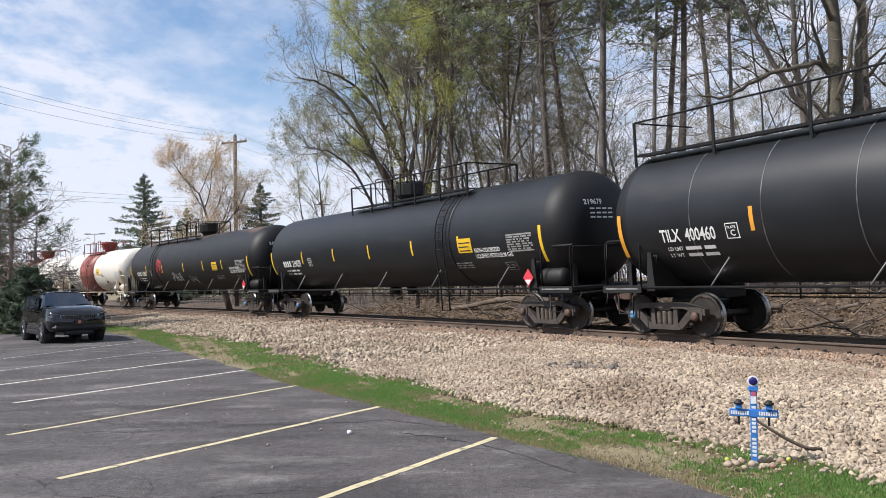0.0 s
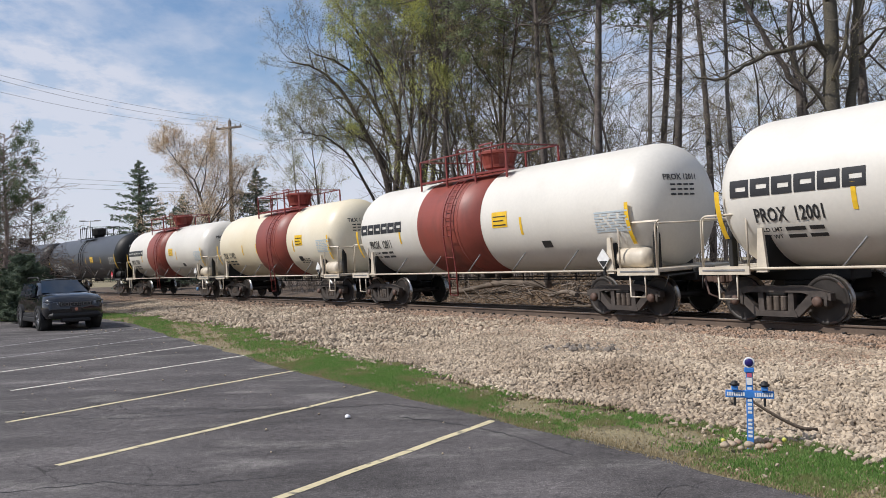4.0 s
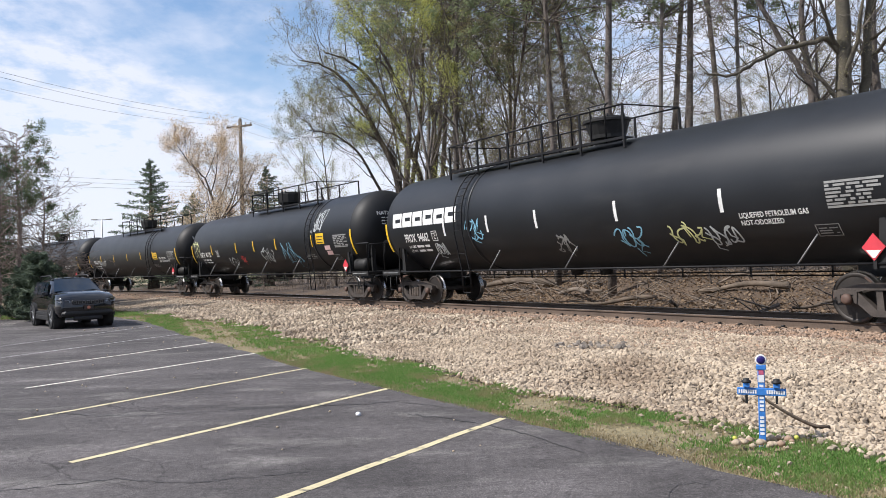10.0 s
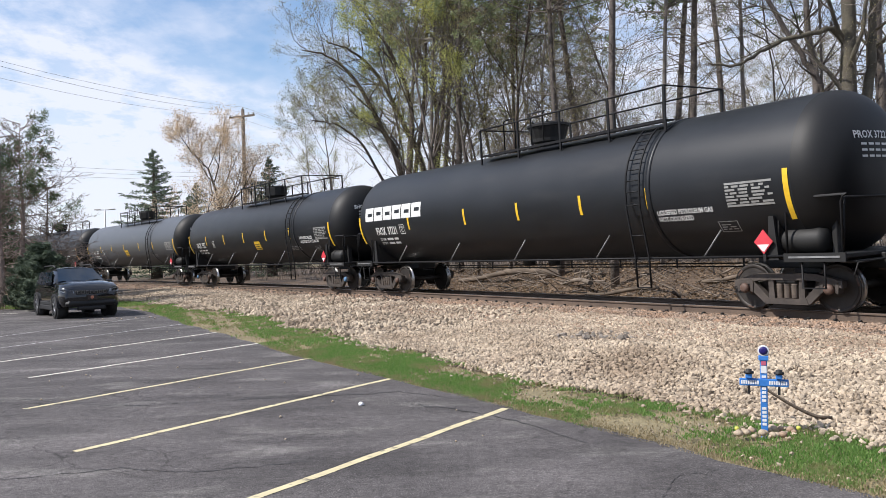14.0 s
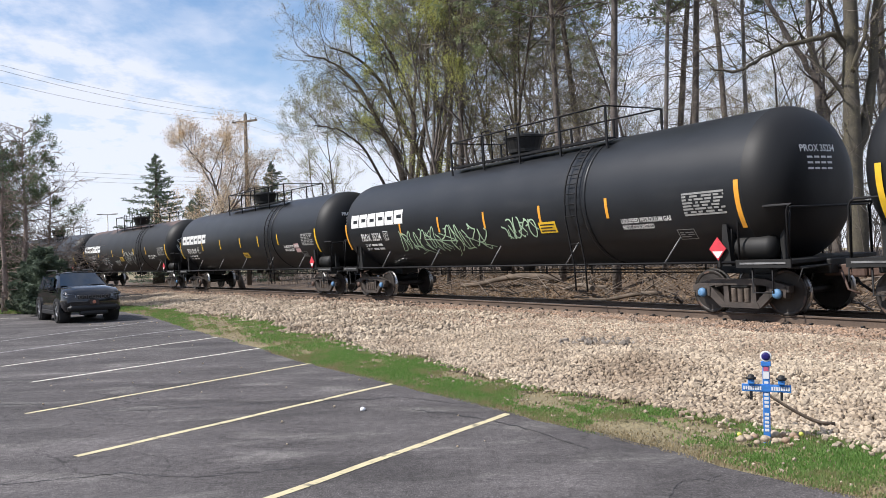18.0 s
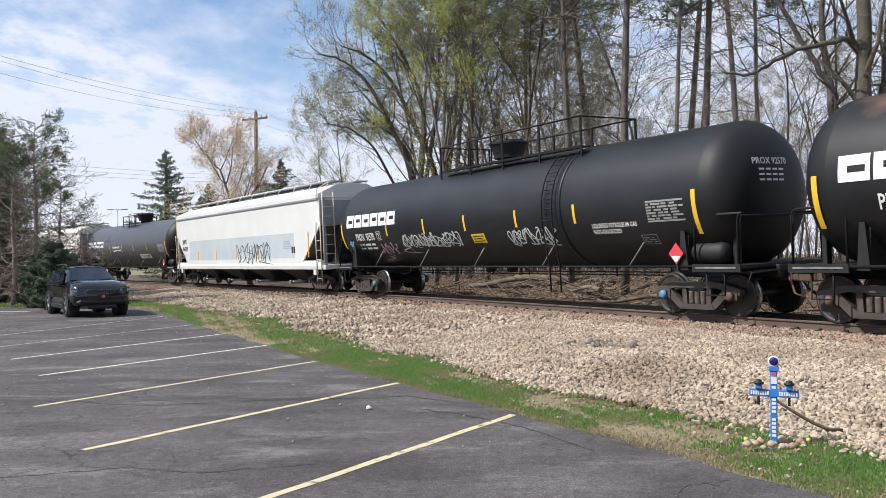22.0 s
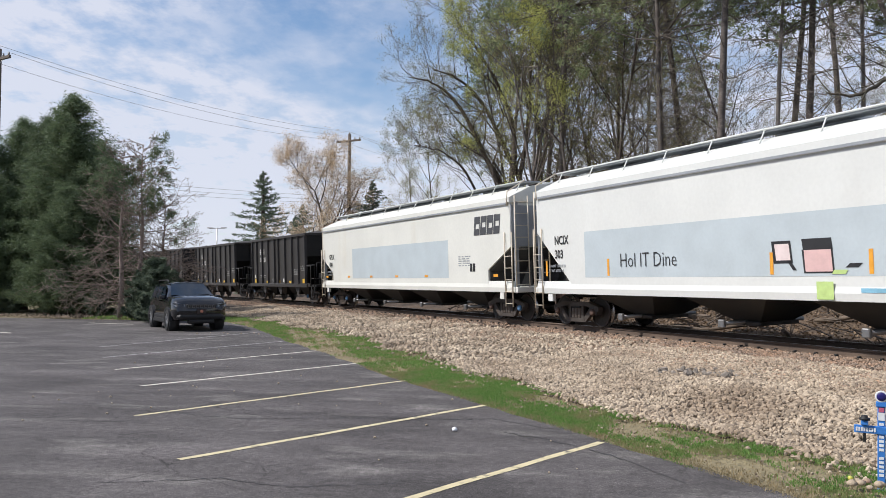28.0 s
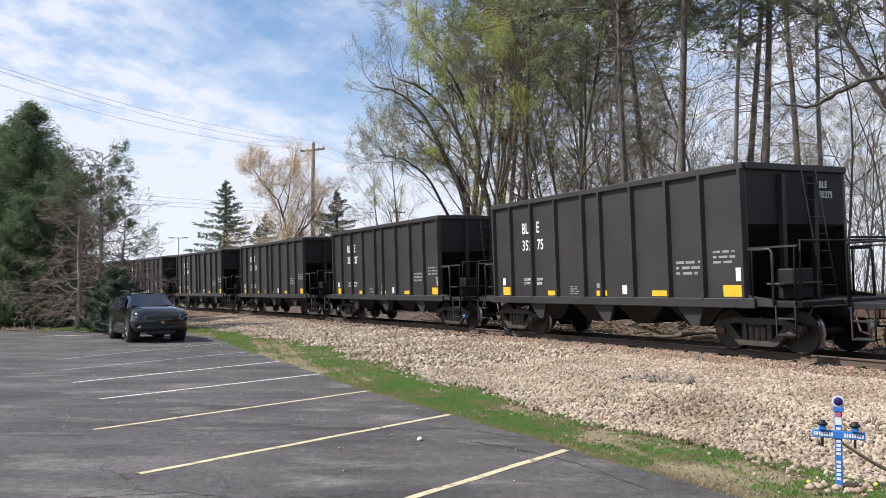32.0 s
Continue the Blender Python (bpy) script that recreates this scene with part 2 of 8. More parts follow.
M["hopper_grey"] = material("grey_hopper_paint", (0.30, 0.32, 0.34), 0.5, dark=0.85, light=1.08, scale=1.4, fine=14, bump=0.03)
M["hopper_grey_dark"] = material("charcoal_sign_paint", (0.07, 0.072, 0.078), 0.5, dark=0.85, light=1.1, scale=3, fine=20, bump=0.02)
# dusty pale chutes; the shade under the car is put into this dark colour
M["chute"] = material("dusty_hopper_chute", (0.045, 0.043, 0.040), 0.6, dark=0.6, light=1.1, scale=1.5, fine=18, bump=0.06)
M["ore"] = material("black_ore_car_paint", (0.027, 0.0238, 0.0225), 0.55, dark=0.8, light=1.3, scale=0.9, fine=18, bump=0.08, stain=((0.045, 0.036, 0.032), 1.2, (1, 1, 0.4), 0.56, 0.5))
M["ore_heap"] = material("dark_grey_ore", (0.055, 0.053, 0.052), 0.9, dark=0.6, light=1.4, scale=6, fine=30, bump=0.8, depth=0.05)
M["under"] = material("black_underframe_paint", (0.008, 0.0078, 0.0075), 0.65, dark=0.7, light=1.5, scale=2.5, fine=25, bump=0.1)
M["truck"] = material("dusty_brown_cast_steel", (0.058, 0.047, 0.040), 0.7, dark=0.6, light=1.4, scale=3.5, fine=30, bump=0.2)
M["spring"] = material("dusty_brown_spring_steel", (0.115, 0.09, 0.072), 0.7, dark=0.6, light=1.3, scale=6, fine=30, bump=0.1)
M["wheel"] = material("dark_wheel_steel", (0.040, 0.034, 0.030), 0.55, 0.3, dark=0.7, light=1.4, scale=4, fine=30, bump=0.1)
M["tread"] = material("polished_wheel_rim", (0.42, 0.41, 0.40), 0.28, 1.0, dark=0.85, light=1.1, scale=6, fine=50, bump=0.02)
M["cap"] = material("rust_bearing_cap", (0.10, 0.06, 0.045), 0.65, dark=0.7, light=1.2, scale=6, fine=30, bump=0.1)
M["capblue"] = material("blue_bearing_cap", (0.10, 0.22, 0.38), 0.55, dark=0.7, light=1.2, scale=6, fine=30, bump=0.1)
M["yellow"] = material("yellow_reflective_film", (0.80, 0.50, 0.03), 0.4, dark=0.85, light=1.05, scale=5, fine=40, bump=0.02)
M["orange"] = material("orange_reflective_film", (0.80, 0.36, 0.04), 0.4, dark=0.85, light=1.05, scale=5, fine=40, bump=0.02)
M["letter"] = material("white_lettering_paint", (0.74, 0.74, 0.72), 0.5, dark=0.85, light=1.05, scale=6, fine=40, bump=0.02)
M["faint"] = material("faded_lettering_paint", (0.30, 0.30, 0.29), 0.5, dark=0.75, light=1.1, scale=8, fine=40, bump=0.02)
M["ink"] = material("black_lettering_paint", (0.02, 0.02, 0.022), 0.5, dark=0.8, light=1.2, scale=6, fine=40, bump=0.02)
M["spray_white"] = material("white_spray_paint", (0.50, 0.53, 0.53), 0.5, dark=0.8, light=1.05, scale=6, fine=40, bump=0.02)
M["spray_green"] = material("pale_green_spray_paint", (0.42, 0.58, 0.40), 0.5, dark=0.8, light=1.05, scale=6, fine=40, bump=0.02)
M["spray_red"] = material("red_spray_paint", (0.60, 0.05, 0.05), 0.5, dark=0.8, light=1.1, scale=6, fine=40, bump=0.02)
M["spray_blue"] = material("light_blue_spray_paint", (0.22, 0.46, 0.60), 0.5, dark=0.8, light=1.1, scale=6, fine=40, bump=0.02)
M["spray_pink"] = material("pink_spray_paint", (0.50, 0.32, 0.40), 0.5, dark=0.8, light=1.1, scale=6, fine=40, bump=0.02)
M["spray_yellow"] = material("pale_yellow_spray_paint", (0.62, 0.62, 0.30), 0.5, dark=0.8, light=1.1, scale=6, fine=40, bump=0.02)
M["spray_lime"] = material("lime_green_spray_paint", (0.50, 0.66, 0.24), 0.5, dark=0.85, light=1.05, scale=6, fine=40, bump=0.02)
M["notice_pale"] = material("pale_pink_spray_paint", (0.74, 0.62, 0.60), 0.5, dark=0.9, light=1.05, scale=6, fine=40, bump=0.02)
M["notice"] = material("pale_pink_paper", (0.66, 0.44, 0.42), 0.6, dark=0.9, light=1.05, scale=6, fine=40, bump=0.02)
M["placard"] = material("red_placard", (0.62, 0.05, 0.07), 0.45, dark=0.9, light=1.05, scale=6, fine=40, bump=0.02)
M["handrail_black"] = material("black_handrail_paint", (0.010, 0.010, 0.011), 0.6, dark=0.8, light=1.4, scale=4, fine=30, bump=0.05, spec=0.25)
M["handrail_worn"] = material("worn_grey_black_handrail", (0.035, 0.034, 0.033), 0.55, dark=0.7, light=1.5, scale=4, fine=30, bump=0.05)
M["handrail_red"] = material("dark_red_handrail_paint", (0.20, 0.035, 0.03), 0.5, dark=0.8, light=1.2, scale=4, fine=30, bump=0.05)
M["handrail_white"] = material("grimy_white_handrail_paint", (0.64, 0.565, 0.45), 0.5, dark=0.75, light=1.05, scale=3, fine=30, bump=0.05)
M["tyre_rubber"] = material("black_hose_rubber", (0.014, 0.014, 0.014), 0.8, dark=0.85, light=1.3, scale=6, fine=50, bump=0.1)
M["rail_side"] = material("rusty_rail_steel", (0.115, 0.080, 0.058), 0.75, 0.0, dark=0.7, light=1.2, scale=1.5, fine=30, bump=0.15)
M["rail_top"] = material("polished_rail_head", (0.45, 0.44, 0.43), 0.3, 1.0, dark=0.85, light=1.05, scale=2, fine=30, bump=0.02)
M["tie"] = material("weathered_tie_wood", (0.085, 0.066, 0.052), 0.85, dark=0.6, light=1.3, scale=3, fine=30, bump=0.3, spread="object")
M["stone"] = material("crushed_limestone", (0.43, 0.355, 0.265), 0.88, dark=0.70, light=1.16, scale=0.7, fine=60, bump=0.3, depth=0.006, spread="island", tint=(0.39, 0.295, 0.205))
M["stone_rust"] = material("rust_stained_ballast", (0.33, 0.21, 0.135), 0.88, dark=0.7, light=1.15, scale=5, fine=60, bump=0.3, depth=0.006, spread="island", tint=(0.36, 0.29, 0.23))
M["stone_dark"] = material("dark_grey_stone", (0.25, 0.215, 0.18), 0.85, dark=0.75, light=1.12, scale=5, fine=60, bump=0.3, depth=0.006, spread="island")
# bed dust coloured darker, to stand for the shadows between the stones
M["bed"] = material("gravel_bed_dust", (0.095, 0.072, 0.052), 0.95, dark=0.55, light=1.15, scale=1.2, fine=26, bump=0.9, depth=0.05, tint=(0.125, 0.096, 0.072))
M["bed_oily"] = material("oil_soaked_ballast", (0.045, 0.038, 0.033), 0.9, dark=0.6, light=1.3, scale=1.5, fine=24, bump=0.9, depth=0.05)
M["soil"] = material("leafy_brown_soil", (0.105, 0.072, 0.048), 0.95, dark=0.55, light=1.3, scale=0.8, fine=18, bump=0.8, depth=0.05, tint=(0.09, 0.065, 0.047))
M["turf"] = material("short_grass_turf", (0.22, 0.185, 0.105), 0.95, dark=0.5, light=1.35, scale=0.5, fine=22, bump=0.8, depth=0.05, tint=(0.29, 0.235, 0.14))
M["bark_dark"] = material("dark_brown_bark", (0.085, 0.066, 0.052), 0.9, dark=0.55, light=1.4, scale=2.5, fine=22, bump=0.6, depth=0.03)
M["bark_grey"] = material("grey_brown_bark", (0.112, 0.094, 0.082), 0.9, dark=0.5, light=1.5, scale=2.5, fine=9, bump=0.9, depth=0.05)
M["bark_pale"] = material("pale_grey_bark", (0.165, 0.145, 0.13), 0.9, dark=0.5, light=1.4, scale=2.5, fine=9, bump=0.9, depth=0.05)
M["bark_oak"] = material("mossy_brown_bark", (0.092, 0.08, 0.054), 0.9, dark=0.55, light=1.25, scale=2.5, fine=20, bump=0.6, depth=0.03, tint=(0.13, 0.115, 0.09))
M["dead_tree"] = material("brown_grey_dead_branches", (0.26, 0.205, 0.175), 0.9, dark=0.6, light=1.25, scale=3, fine=25, bump=0.3, depth=0.02)
M["twig"] = material("brown_twigs", (0.150, 0.124, 0.104), 0.9, dark=0.7, light=1.2, scale=2, fine=20, bump=0.2, spread="object")
M["dead"] = material("grey_dead_wood", (0.18, 0.145, 0.115), 0.9, dark=0.6, light=1.25, scale=3, fine=25, bump=0.4, depth=0.02)
M["log"] = material("weathered_log_wood", (0.13, 0.10, 0.075), 0.9, dark=0.55, light=1.35, scale=2.5, fine=22, bump=0.5, depth=0.02)
M["pole"] = material("weathered_pole_wood", (0.135, 0.11, 0.09), 0.9, dark=0.7, light=1.2, scale=1.5, fine=22, bump=0.4)
M["wire"] = material("black_cable", (0.17, 0.172, 0.178), 0.6, dark=0.9, light=1.1, bump=0)
M["steel"] = material("dull_galvanised_steel", (0.30, 0.30, 0.30), 0.45, 0.8, dark=0.85, light=1.1, bump=0.05)
M["leaf_spring"] = leaf_material("young_olive_leaves", (0.205, 0.205, 0.09), (0.36, 0.35, 0.155))
M["leaf_catkin"] = leaf_material("yellow_green_catkins", (0.33, 0.36, 0.09), (0.50, 0.50, 0.17))
M["leaf_bud"] = leaf_material("brown_green_buds", (0.22, 0.185, 0.10), (0.31, 0.285, 0.125), 0.45)
M["leaf_blossom"] = leaf_material("pale_tan_blossom", (0.50, 0.37, 0.24), (0.66, 0.54, 0.38))
M["needle_dark"] = leaf_material("dark_spruce_needles", (0.075, 0.105, 0.072), (0.14, 0.18, 0.115), 0.3)
M["needle_pine"] = leaf_material("pine_needles", (0.085, 0.125, 0.066), (0.165, 0.215, 0.11), 0.4)
# lighter copy of the pine needles, with sunlight put into the colour
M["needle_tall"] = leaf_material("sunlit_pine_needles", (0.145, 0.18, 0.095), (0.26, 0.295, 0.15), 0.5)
M["needle_dry"] = leaf_material("dry_brown_needles", (0.11, 0.075, 0.05), (0.16, 0.12, 0.085), 0.15)
M["litter"] = leaf_material("fallen_tan_leaves", (0.13, 0.085, 0.05), (0.30, 0.21, 0.13), 0.15)
M["grass"] = leaf_material("green_grass_blades", (0.09, 0.195, 0.038), (0.225, 0.36, 0.10), 0.5, (0.29, 0.26, 0.13))
M["straw"] = leaf_material("dry_grass_blades", (0.30, 0.24, 0.13), (0.42, 0.34, 0.20), 0.3)


def asphalt_material():
    """Greyed asphalt: exposed pale aggregate, smoother dark patches, dust and a web of hair cracks in places."""
    m = material("worn_asphalt", (0.088, 0.080, 0.079), 0.9, dark=0.66, light=1.25, scale=0.45, fine=60, bump=0.9, depth=0.008, stain=((0.19, 0.178, 0.166), 0.75, (1, 2.2, 1), 0.55, 0.6))
    N, Lk = m.node_tree.nodes, m.node_tree.links
    b = N["Principled BSDF"]
    src = b.inputs["Base Color"].links[0].from_socket
    tc = N.new("ShaderNodeTexCoord")

    def ranged(value, lo, hi, to_lo, to_hi):
        r = N.new("ShaderNodeMapRange")
        for nm, x in (("From Min", lo), ("From Max", hi), ("To Min", to_lo), ("To Max", to_hi)):
            r.inputs[nm].default_value = x
        Lk.new(value, r.inputs["Value"])
        return r.outputs[0]

    def noise_at(scale, detail, rough=0.5, colour=False):
        n = N.new("ShaderNodeTexNoise")
        n.inputs["Scale"].default_value, n.inputs["Detail"].default_value, n.inputs["Roughness"].default_value = scale, detail, rough
        Lk.new(tc.outputs["Object"], n.inputs["Vector"])
        return n.outputs["Color"] if colour else n.outputs[0]

    def times(x, y):
        k = N.new("ShaderNodeMath"); k.operation = "MULTIPLY"
        Lk.new(x, k.inputs[0]); Lk.new(y, k.inputs[1])
        return k.outputs[0]
    ad = N.new("ShaderNodeVectorMath"); ad.operation = "MULTIPLY_ADD"
    ad.inputs[1].default_value = (0.5, 0.5, 0)
    Lk.new(noise_at(1.6, 5, 0.6, True), ad.inputs[0]); Lk.new(tc.outputs["Object"], ad.inputs[2])
    vo = N.new("ShaderNodeTexVoronoi"); vo.feature = "DISTANCE_TO_EDGE"; vo.inputs["Scale"].default_value = 1.1
    Lk.new(ad.outputs[0], vo.inputs["Vector"])
    hair = ranged(vo.outputs["Distance"], 0.002, 0.014, 0.0, 1.0)
    where = ranged(noise_at(0.35, 3), 0.48, 0.60, 1.0, 0.62)
    mx = N.new("ShaderNodeMath"); mx.operation = "MAXIMUM"
    Lk.new(hair, mx.inputs[0]); Lk.new(where, mx.inputs[1])
    mp = N.new("ShaderNodeMapping"); mp.inputs["Scale"].default_value = (0.55, 1.5, 1)
    Lk.new(ad.outputs[0], mp.inputs["Vector"])
    wn = N.new("ShaderNodeTexNoise"); wn.inputs["Scale"].default_value, wn.inputs["Detail"].default_value, wn.inputs["Roughness"].default_value = 0.8, 6, 0.62
    Lk.new(mp.outputs[0], wn.inputs["Vector"])
    worn = ranged(wn.outputs[0], 0.36, 0.68, 0.78, 1.30)
    pale = ranged(noise_at(80, 2, 0.6), 0.54, 0.64, 0.88, 1.95)
    pits = ranged(noise_at(30, 4, 0.75), 0.32, 0.52, 0.5, 1.06)
    patch = ranged(noise_at(9.0, 10, 0.85), 0.32, 0.68, 0.5, 1.55)
    k = times(times(times(times(pale, pits), patch), mx.outputs[0]), worn)
    sc = N.new("ShaderNodeVectorMath"); sc.operation = "SCALE"
    Lk.new(src, sc.inputs[0]); Lk.new(k, sc.inputs["Scale"])
    Lk.new(sc.outputs[0], b.inputs["Base Color"])
    b.inputs["Specular IOR Level"].default_value = 0.32
    return m


M["asphalt"] = asphalt_material()


def worn_paint(name, colour, gap=0.44):
    m = material(name, colour, 0.75, dark=0.85, light=1.05, scale=4, fine=30, bump=0.1, stain=((0.075, 0.074, 0.074), 9.0, (1, 1, 1), gap, 1.0))
    return m


# for the added wall that is never in view
M["masonry"] = material("grey_masonry", (0.22, 0.205, 0.19), 0.9, dark=0.8, light=1.1, scale=0.8, fine=14, bump=0.4)
M["sealer"] = material("black_crack_sealer", (0.030, 0.029, 0.029), 0.7, dark=0.7, light=1.3, scale=4, fine=40, bump=0.2)
M["line_faint"] = worn_paint("faded_white_line_paint", (0.42, 0.41, 0.40), 0.47)
M["line_yellow"] = worn_paint("worn_yellow_line_paint", (0.60, 0.52, 0.32), 0.56)
M["line_white"] = worn_paint("worn_white_line_paint", (0.68, 0.64, 0.55), 0.58)
M["car_paint"] = material("black_car_paint", (0.006, 0.0068, 0.0088), 0.12, 0.0, dark=0.95, light=1.05, scale=1, fine=30, bump=0, spec=0.4)
M["car_trim"] = material("black_plastic_trim", (0.009, 0.009, 0.010), 0.6, dark=0.9, light=1.15, scale=4, fine=60, bump=0.05)
M["tyre"] = material("black_tyre_rubber", (0.018, 0.018, 0.018), 0.8, dark=0.85, light=1.3, scale=6, fine=50, bump=0.1)
M["alloy"] = material("dark_alloy_rim", (0.20, 0.20, 0.21), 0.35, 0.9, dark=0.9, light=1.1, bump=0)
M["lamp_glass"] = material("clear_headlamp_lens", (0.20, 0.215, 0.24), 0.15, 0.3, dark=0.8, light=1.1, scale=20, fine=60, bump=0)
M["glass"] = glass_material("tinted_car_glass")
M["plate"] = material("dark_front_plate", (0.03, 0.02, 0.018), 0.5, bump=0)
M["plate_dot"] = material("rust_red_plate_emblem", (0.55, 0.22, 0.14), 0.5, bump=0)
M["blue"] = material("bright_blue_paint", (0.045, 0.21, 0.60), 0.45, dark=0.85, light=1.1, scale=6, fine=40, bump=0.05)
M["navy"] = material("navy_reflector", (0.02, 0.015, 0.13), 0.35, dark=0.9, light=1.1, bump=0)
M["white_trim"] = material("white_painted_trim", (0.78, 0.79, 0.80), 0.5, dark=0.92, light=1.02, scale=6, fine=40, bump=0.02)
M["pink"] = material("pink_badge", (0.55, 0.12, 0.2), 0.5, bump=0)
M["apple"] = material("yellow_green_fruit", (0.55, 0.55, 0.10), 0.5, scale=10, bump=0)
coat = M["car_paint"].node_tree.nodes["Principled BSDF"]
coat.inputs["Coat Weight"].default_value, coat.inputs["Coat Roughness"].default_value = 0.7, 0.03

# ---- mesh helpers ----


class Geo:
    """Vertices and faces of one part."""

    def __init__(self):
        self.v, self.f, self.mi, self.smooth = [], [], [], []

    def add(self, verts, faces, mi=0, smooth=False):
        o = len(self.v)
        self.v += [tuple(p) for p in verts]
        self.f += [tuple(i + o for i in f) for f in faces]
        self.mi += [mi] * len(faces)
        self.smooth += [smooth] * len(faces)
        return self

    def box(self, x0, x1, y0, y1, z0, z1, b=0.0, mi=0):
        if b <= 0:
            vs = [(x, y, z) for x in (x0, x1) for y in (y0, y1) for z in (z0, z1)]
            return self.add(vs, [(0, 1, 3, 2), (4, 6, 7, 5), (0, 4, 5, 1), (2, 3, 7, 6), (0, 2, 6, 4), (1, 5, 7, 3)], mi)
        vs, fs = [], []          # chamfered along the z edges and the top rim
        ring = lambda e, z: [(x0 + e + b, y0 + e, z), (x1 - e - b, y0 + e, z), (x1 - e, y0 + e + b, z), (x1 - e, y1 - e - b, z),
                             (x1 - e - b, y1 - e, z), (x0 + e + b, y1 - e, z), (x0 + e, y1 - e - b, z), (x0 + e, y0 + e + b, z)]
        vs = ring(b * 0.6, z0) + ring(0, z0 + b) + ring(0, z1 - b) + ring(b * 0.6, z1)
        for k in range(3):
            for i in range(8):
                j = (i + 1) % 8
                fs.append((k * 8 + i, k * 8 + j, k * 8 + 8 + j, k * 8 + 8 + i))
        fs += [tuple(range(7, -1, -1)), tuple(range(24, 32))]
        return self.add(vs, fs, mi)

    def tube(self, pts, r, n=6, cap=True, mi=0, smooth=True):
        pts = [Vector(p) for p in pts]
        rs = r if isinstance(r, (list, tuple)) else [r] * len(pts)
        d0 = (pts[1] - pts[0]).normalized()
        side = d0.orthogonal().normalized()
        vs, fs = [], []
        for i, p in enumerate(pts):
            a = pts[max(i - 1, 0)]
            c = pts[min(i + 1, len(pts) - 1)]
            d = (c - a).normalized()
            side = (side - d * side.dot(d))
            side = side.normalized() if side.length > 1e-6 else d.orthogonal().normalized()
            w = d.cross(side)
            for k in range(n):
                t = 2 * math.pi * k / n
                vs.append(p + (side * math.cos(t) + w * math.sin(t)) * rs[i])
        for i in range(len(pts) - 1):
            for k in range(n):
                j = (k + 1) % n
                fs.append((i * n + k, i * n + j, i * n + n + j, i * n + n + k))
        self.add(vs, fs, mi, smooth)
        if cap:
            o = len(pts) - 1
            self.add([], [], mi)
            b = len(self.v) - len(vs)
            self.f += [tuple(b + k for k in range(n - 1, -1, -1)), tuple(b + o * n + k for k in range(n))]
            self.mi += [mi, mi]
            self.smooth += [False, False]
        return self

    def lathe(self, prof, n=24, axis="x", at=(0, 0, 0), mi=0, smooth=True, close=True):
        """prof: (along, radius) pairs."""
        vs, fs = [], []
        for a, r in prof:
            for k in range(n):
                t = 2 * math.pi * k / n
                c, s = r * math.cos(t), r * math.sin(t)
                p = {"x": (a, c, s), "y": (s, a, c), "z": (c, s, a)}[axis]
                vs.append((p[0] + at[0], p[1] + at[1], p[2] + at[2]))
        for i in range(len(prof) - 1):
            for k in range(n):
                j = (k + 1) % n
                fs.append((i * n + k, i * n + j, i * n + n + j, i * n + n + k))
        self.add(vs, fs, mi, smooth)
        if close:
            b = len(self.v) - len(vs)
            self.f += [tuple(b + k for k in range(n - 1, -1, -1)), tuple(b + (len(prof) - 1) * n + k for k in range(n))]
            self.mi += [mi, mi]
            self.smooth += [False, False]
        return self

    def prism(self, outline, y0, y1, axis="y", mi=0):
        """An outline (a, b) pushed from y0 to y1 along axis: y gives (a, y, b), x gives (y, a, b), z gives (a, b, y)."""
        n = len(outline)
        pos = {"y": lambda a, b, c: (a, c, b), "x": lambda a, b, c: (c, a, b), "z": lambda a, b, c: (a, b, c)}[axis]
        vs = [pos(a, b, y0) for a, b in outline] + [pos(a, b, y1) for a, b in outline]
        fs = [(i, (i + 1) % n, n + (i + 1) % n, n + i) for i in range(n)]
        fs += [tuple(range(n - 1, -1, -1)), tuple(range(n, 2 * n))]
        return self.add(vs, fs, mi)

    def mesh(self, name, *mats):
        me = bpy.data.meshes.new(name)
        me.from_pydata(self.v, [], self.f)
        for m in mats:
            me.materials.append(m)
        if self.f:
            me.polygons.foreach_set("material_index", np.array(self.mi, dtype=np.int32))
            me.polygons.foreach_set("use_smooth", np.array(self.smooth, dtype=bool))
        return fix_normals(me)


def fix_normals(me):
    if len(me.polygons) < 20000:
        bm = bmesh.new()
        bm.from_mesh(me)
        bmesh.ops.recalc_face_normals(bm, faces=bm.faces)
        bm.to_mesh(me)
        bm.free()
    me.update()
    return me


def part(name, geo, mats, parent, label="", m=None, kind=""):
    """Links a Geo or a mesh as one object under a thing or a part."""
    mats = mats if isinstance(mats, (list, tuple)) else [mats]
    me = geo.mesh(name, *mats) if isinstance(geo, Geo) else geo
    ob = new(name, me)
    ob.parent = parent
    if m is not None:
        ob.matrix_basis = m
    return tagged(ob, label=label, kind=kind)


def raw_mesh(name, verts, faces, mats, smooth=False, mi=None):
    """A big mesh from numpy arrays; all faces have the same number of corners."""
    verts, faces = np.asarray(verts, dtype=np.float32), np.asarray(faces, dtype=np.int32)
    me = bpy.data.meshes.new(name)
    n, k = faces.shape
    me.vertices.add(len(verts)); me.vertices.foreach_set("co", verts.ravel())
    me.loops.add(n * k); me.loops.foreach_set("vertex_index", faces.ravel())
    me.polygons.add(n); me.polygons.foreach_set("loop_start", np.arange(0, n * k, k, dtype=np.int32))
    for m in mats:
        me.materials.append(m)
    if mi is not None:
        me.polygons.foreach_set("material_index", np.asarray(mi, dtype=np.int32))
    me.polygons.foreach_set("use_smooth", np.full(n, smooth))
    me.update(calc_edges=True)
    me.validate()
    return me


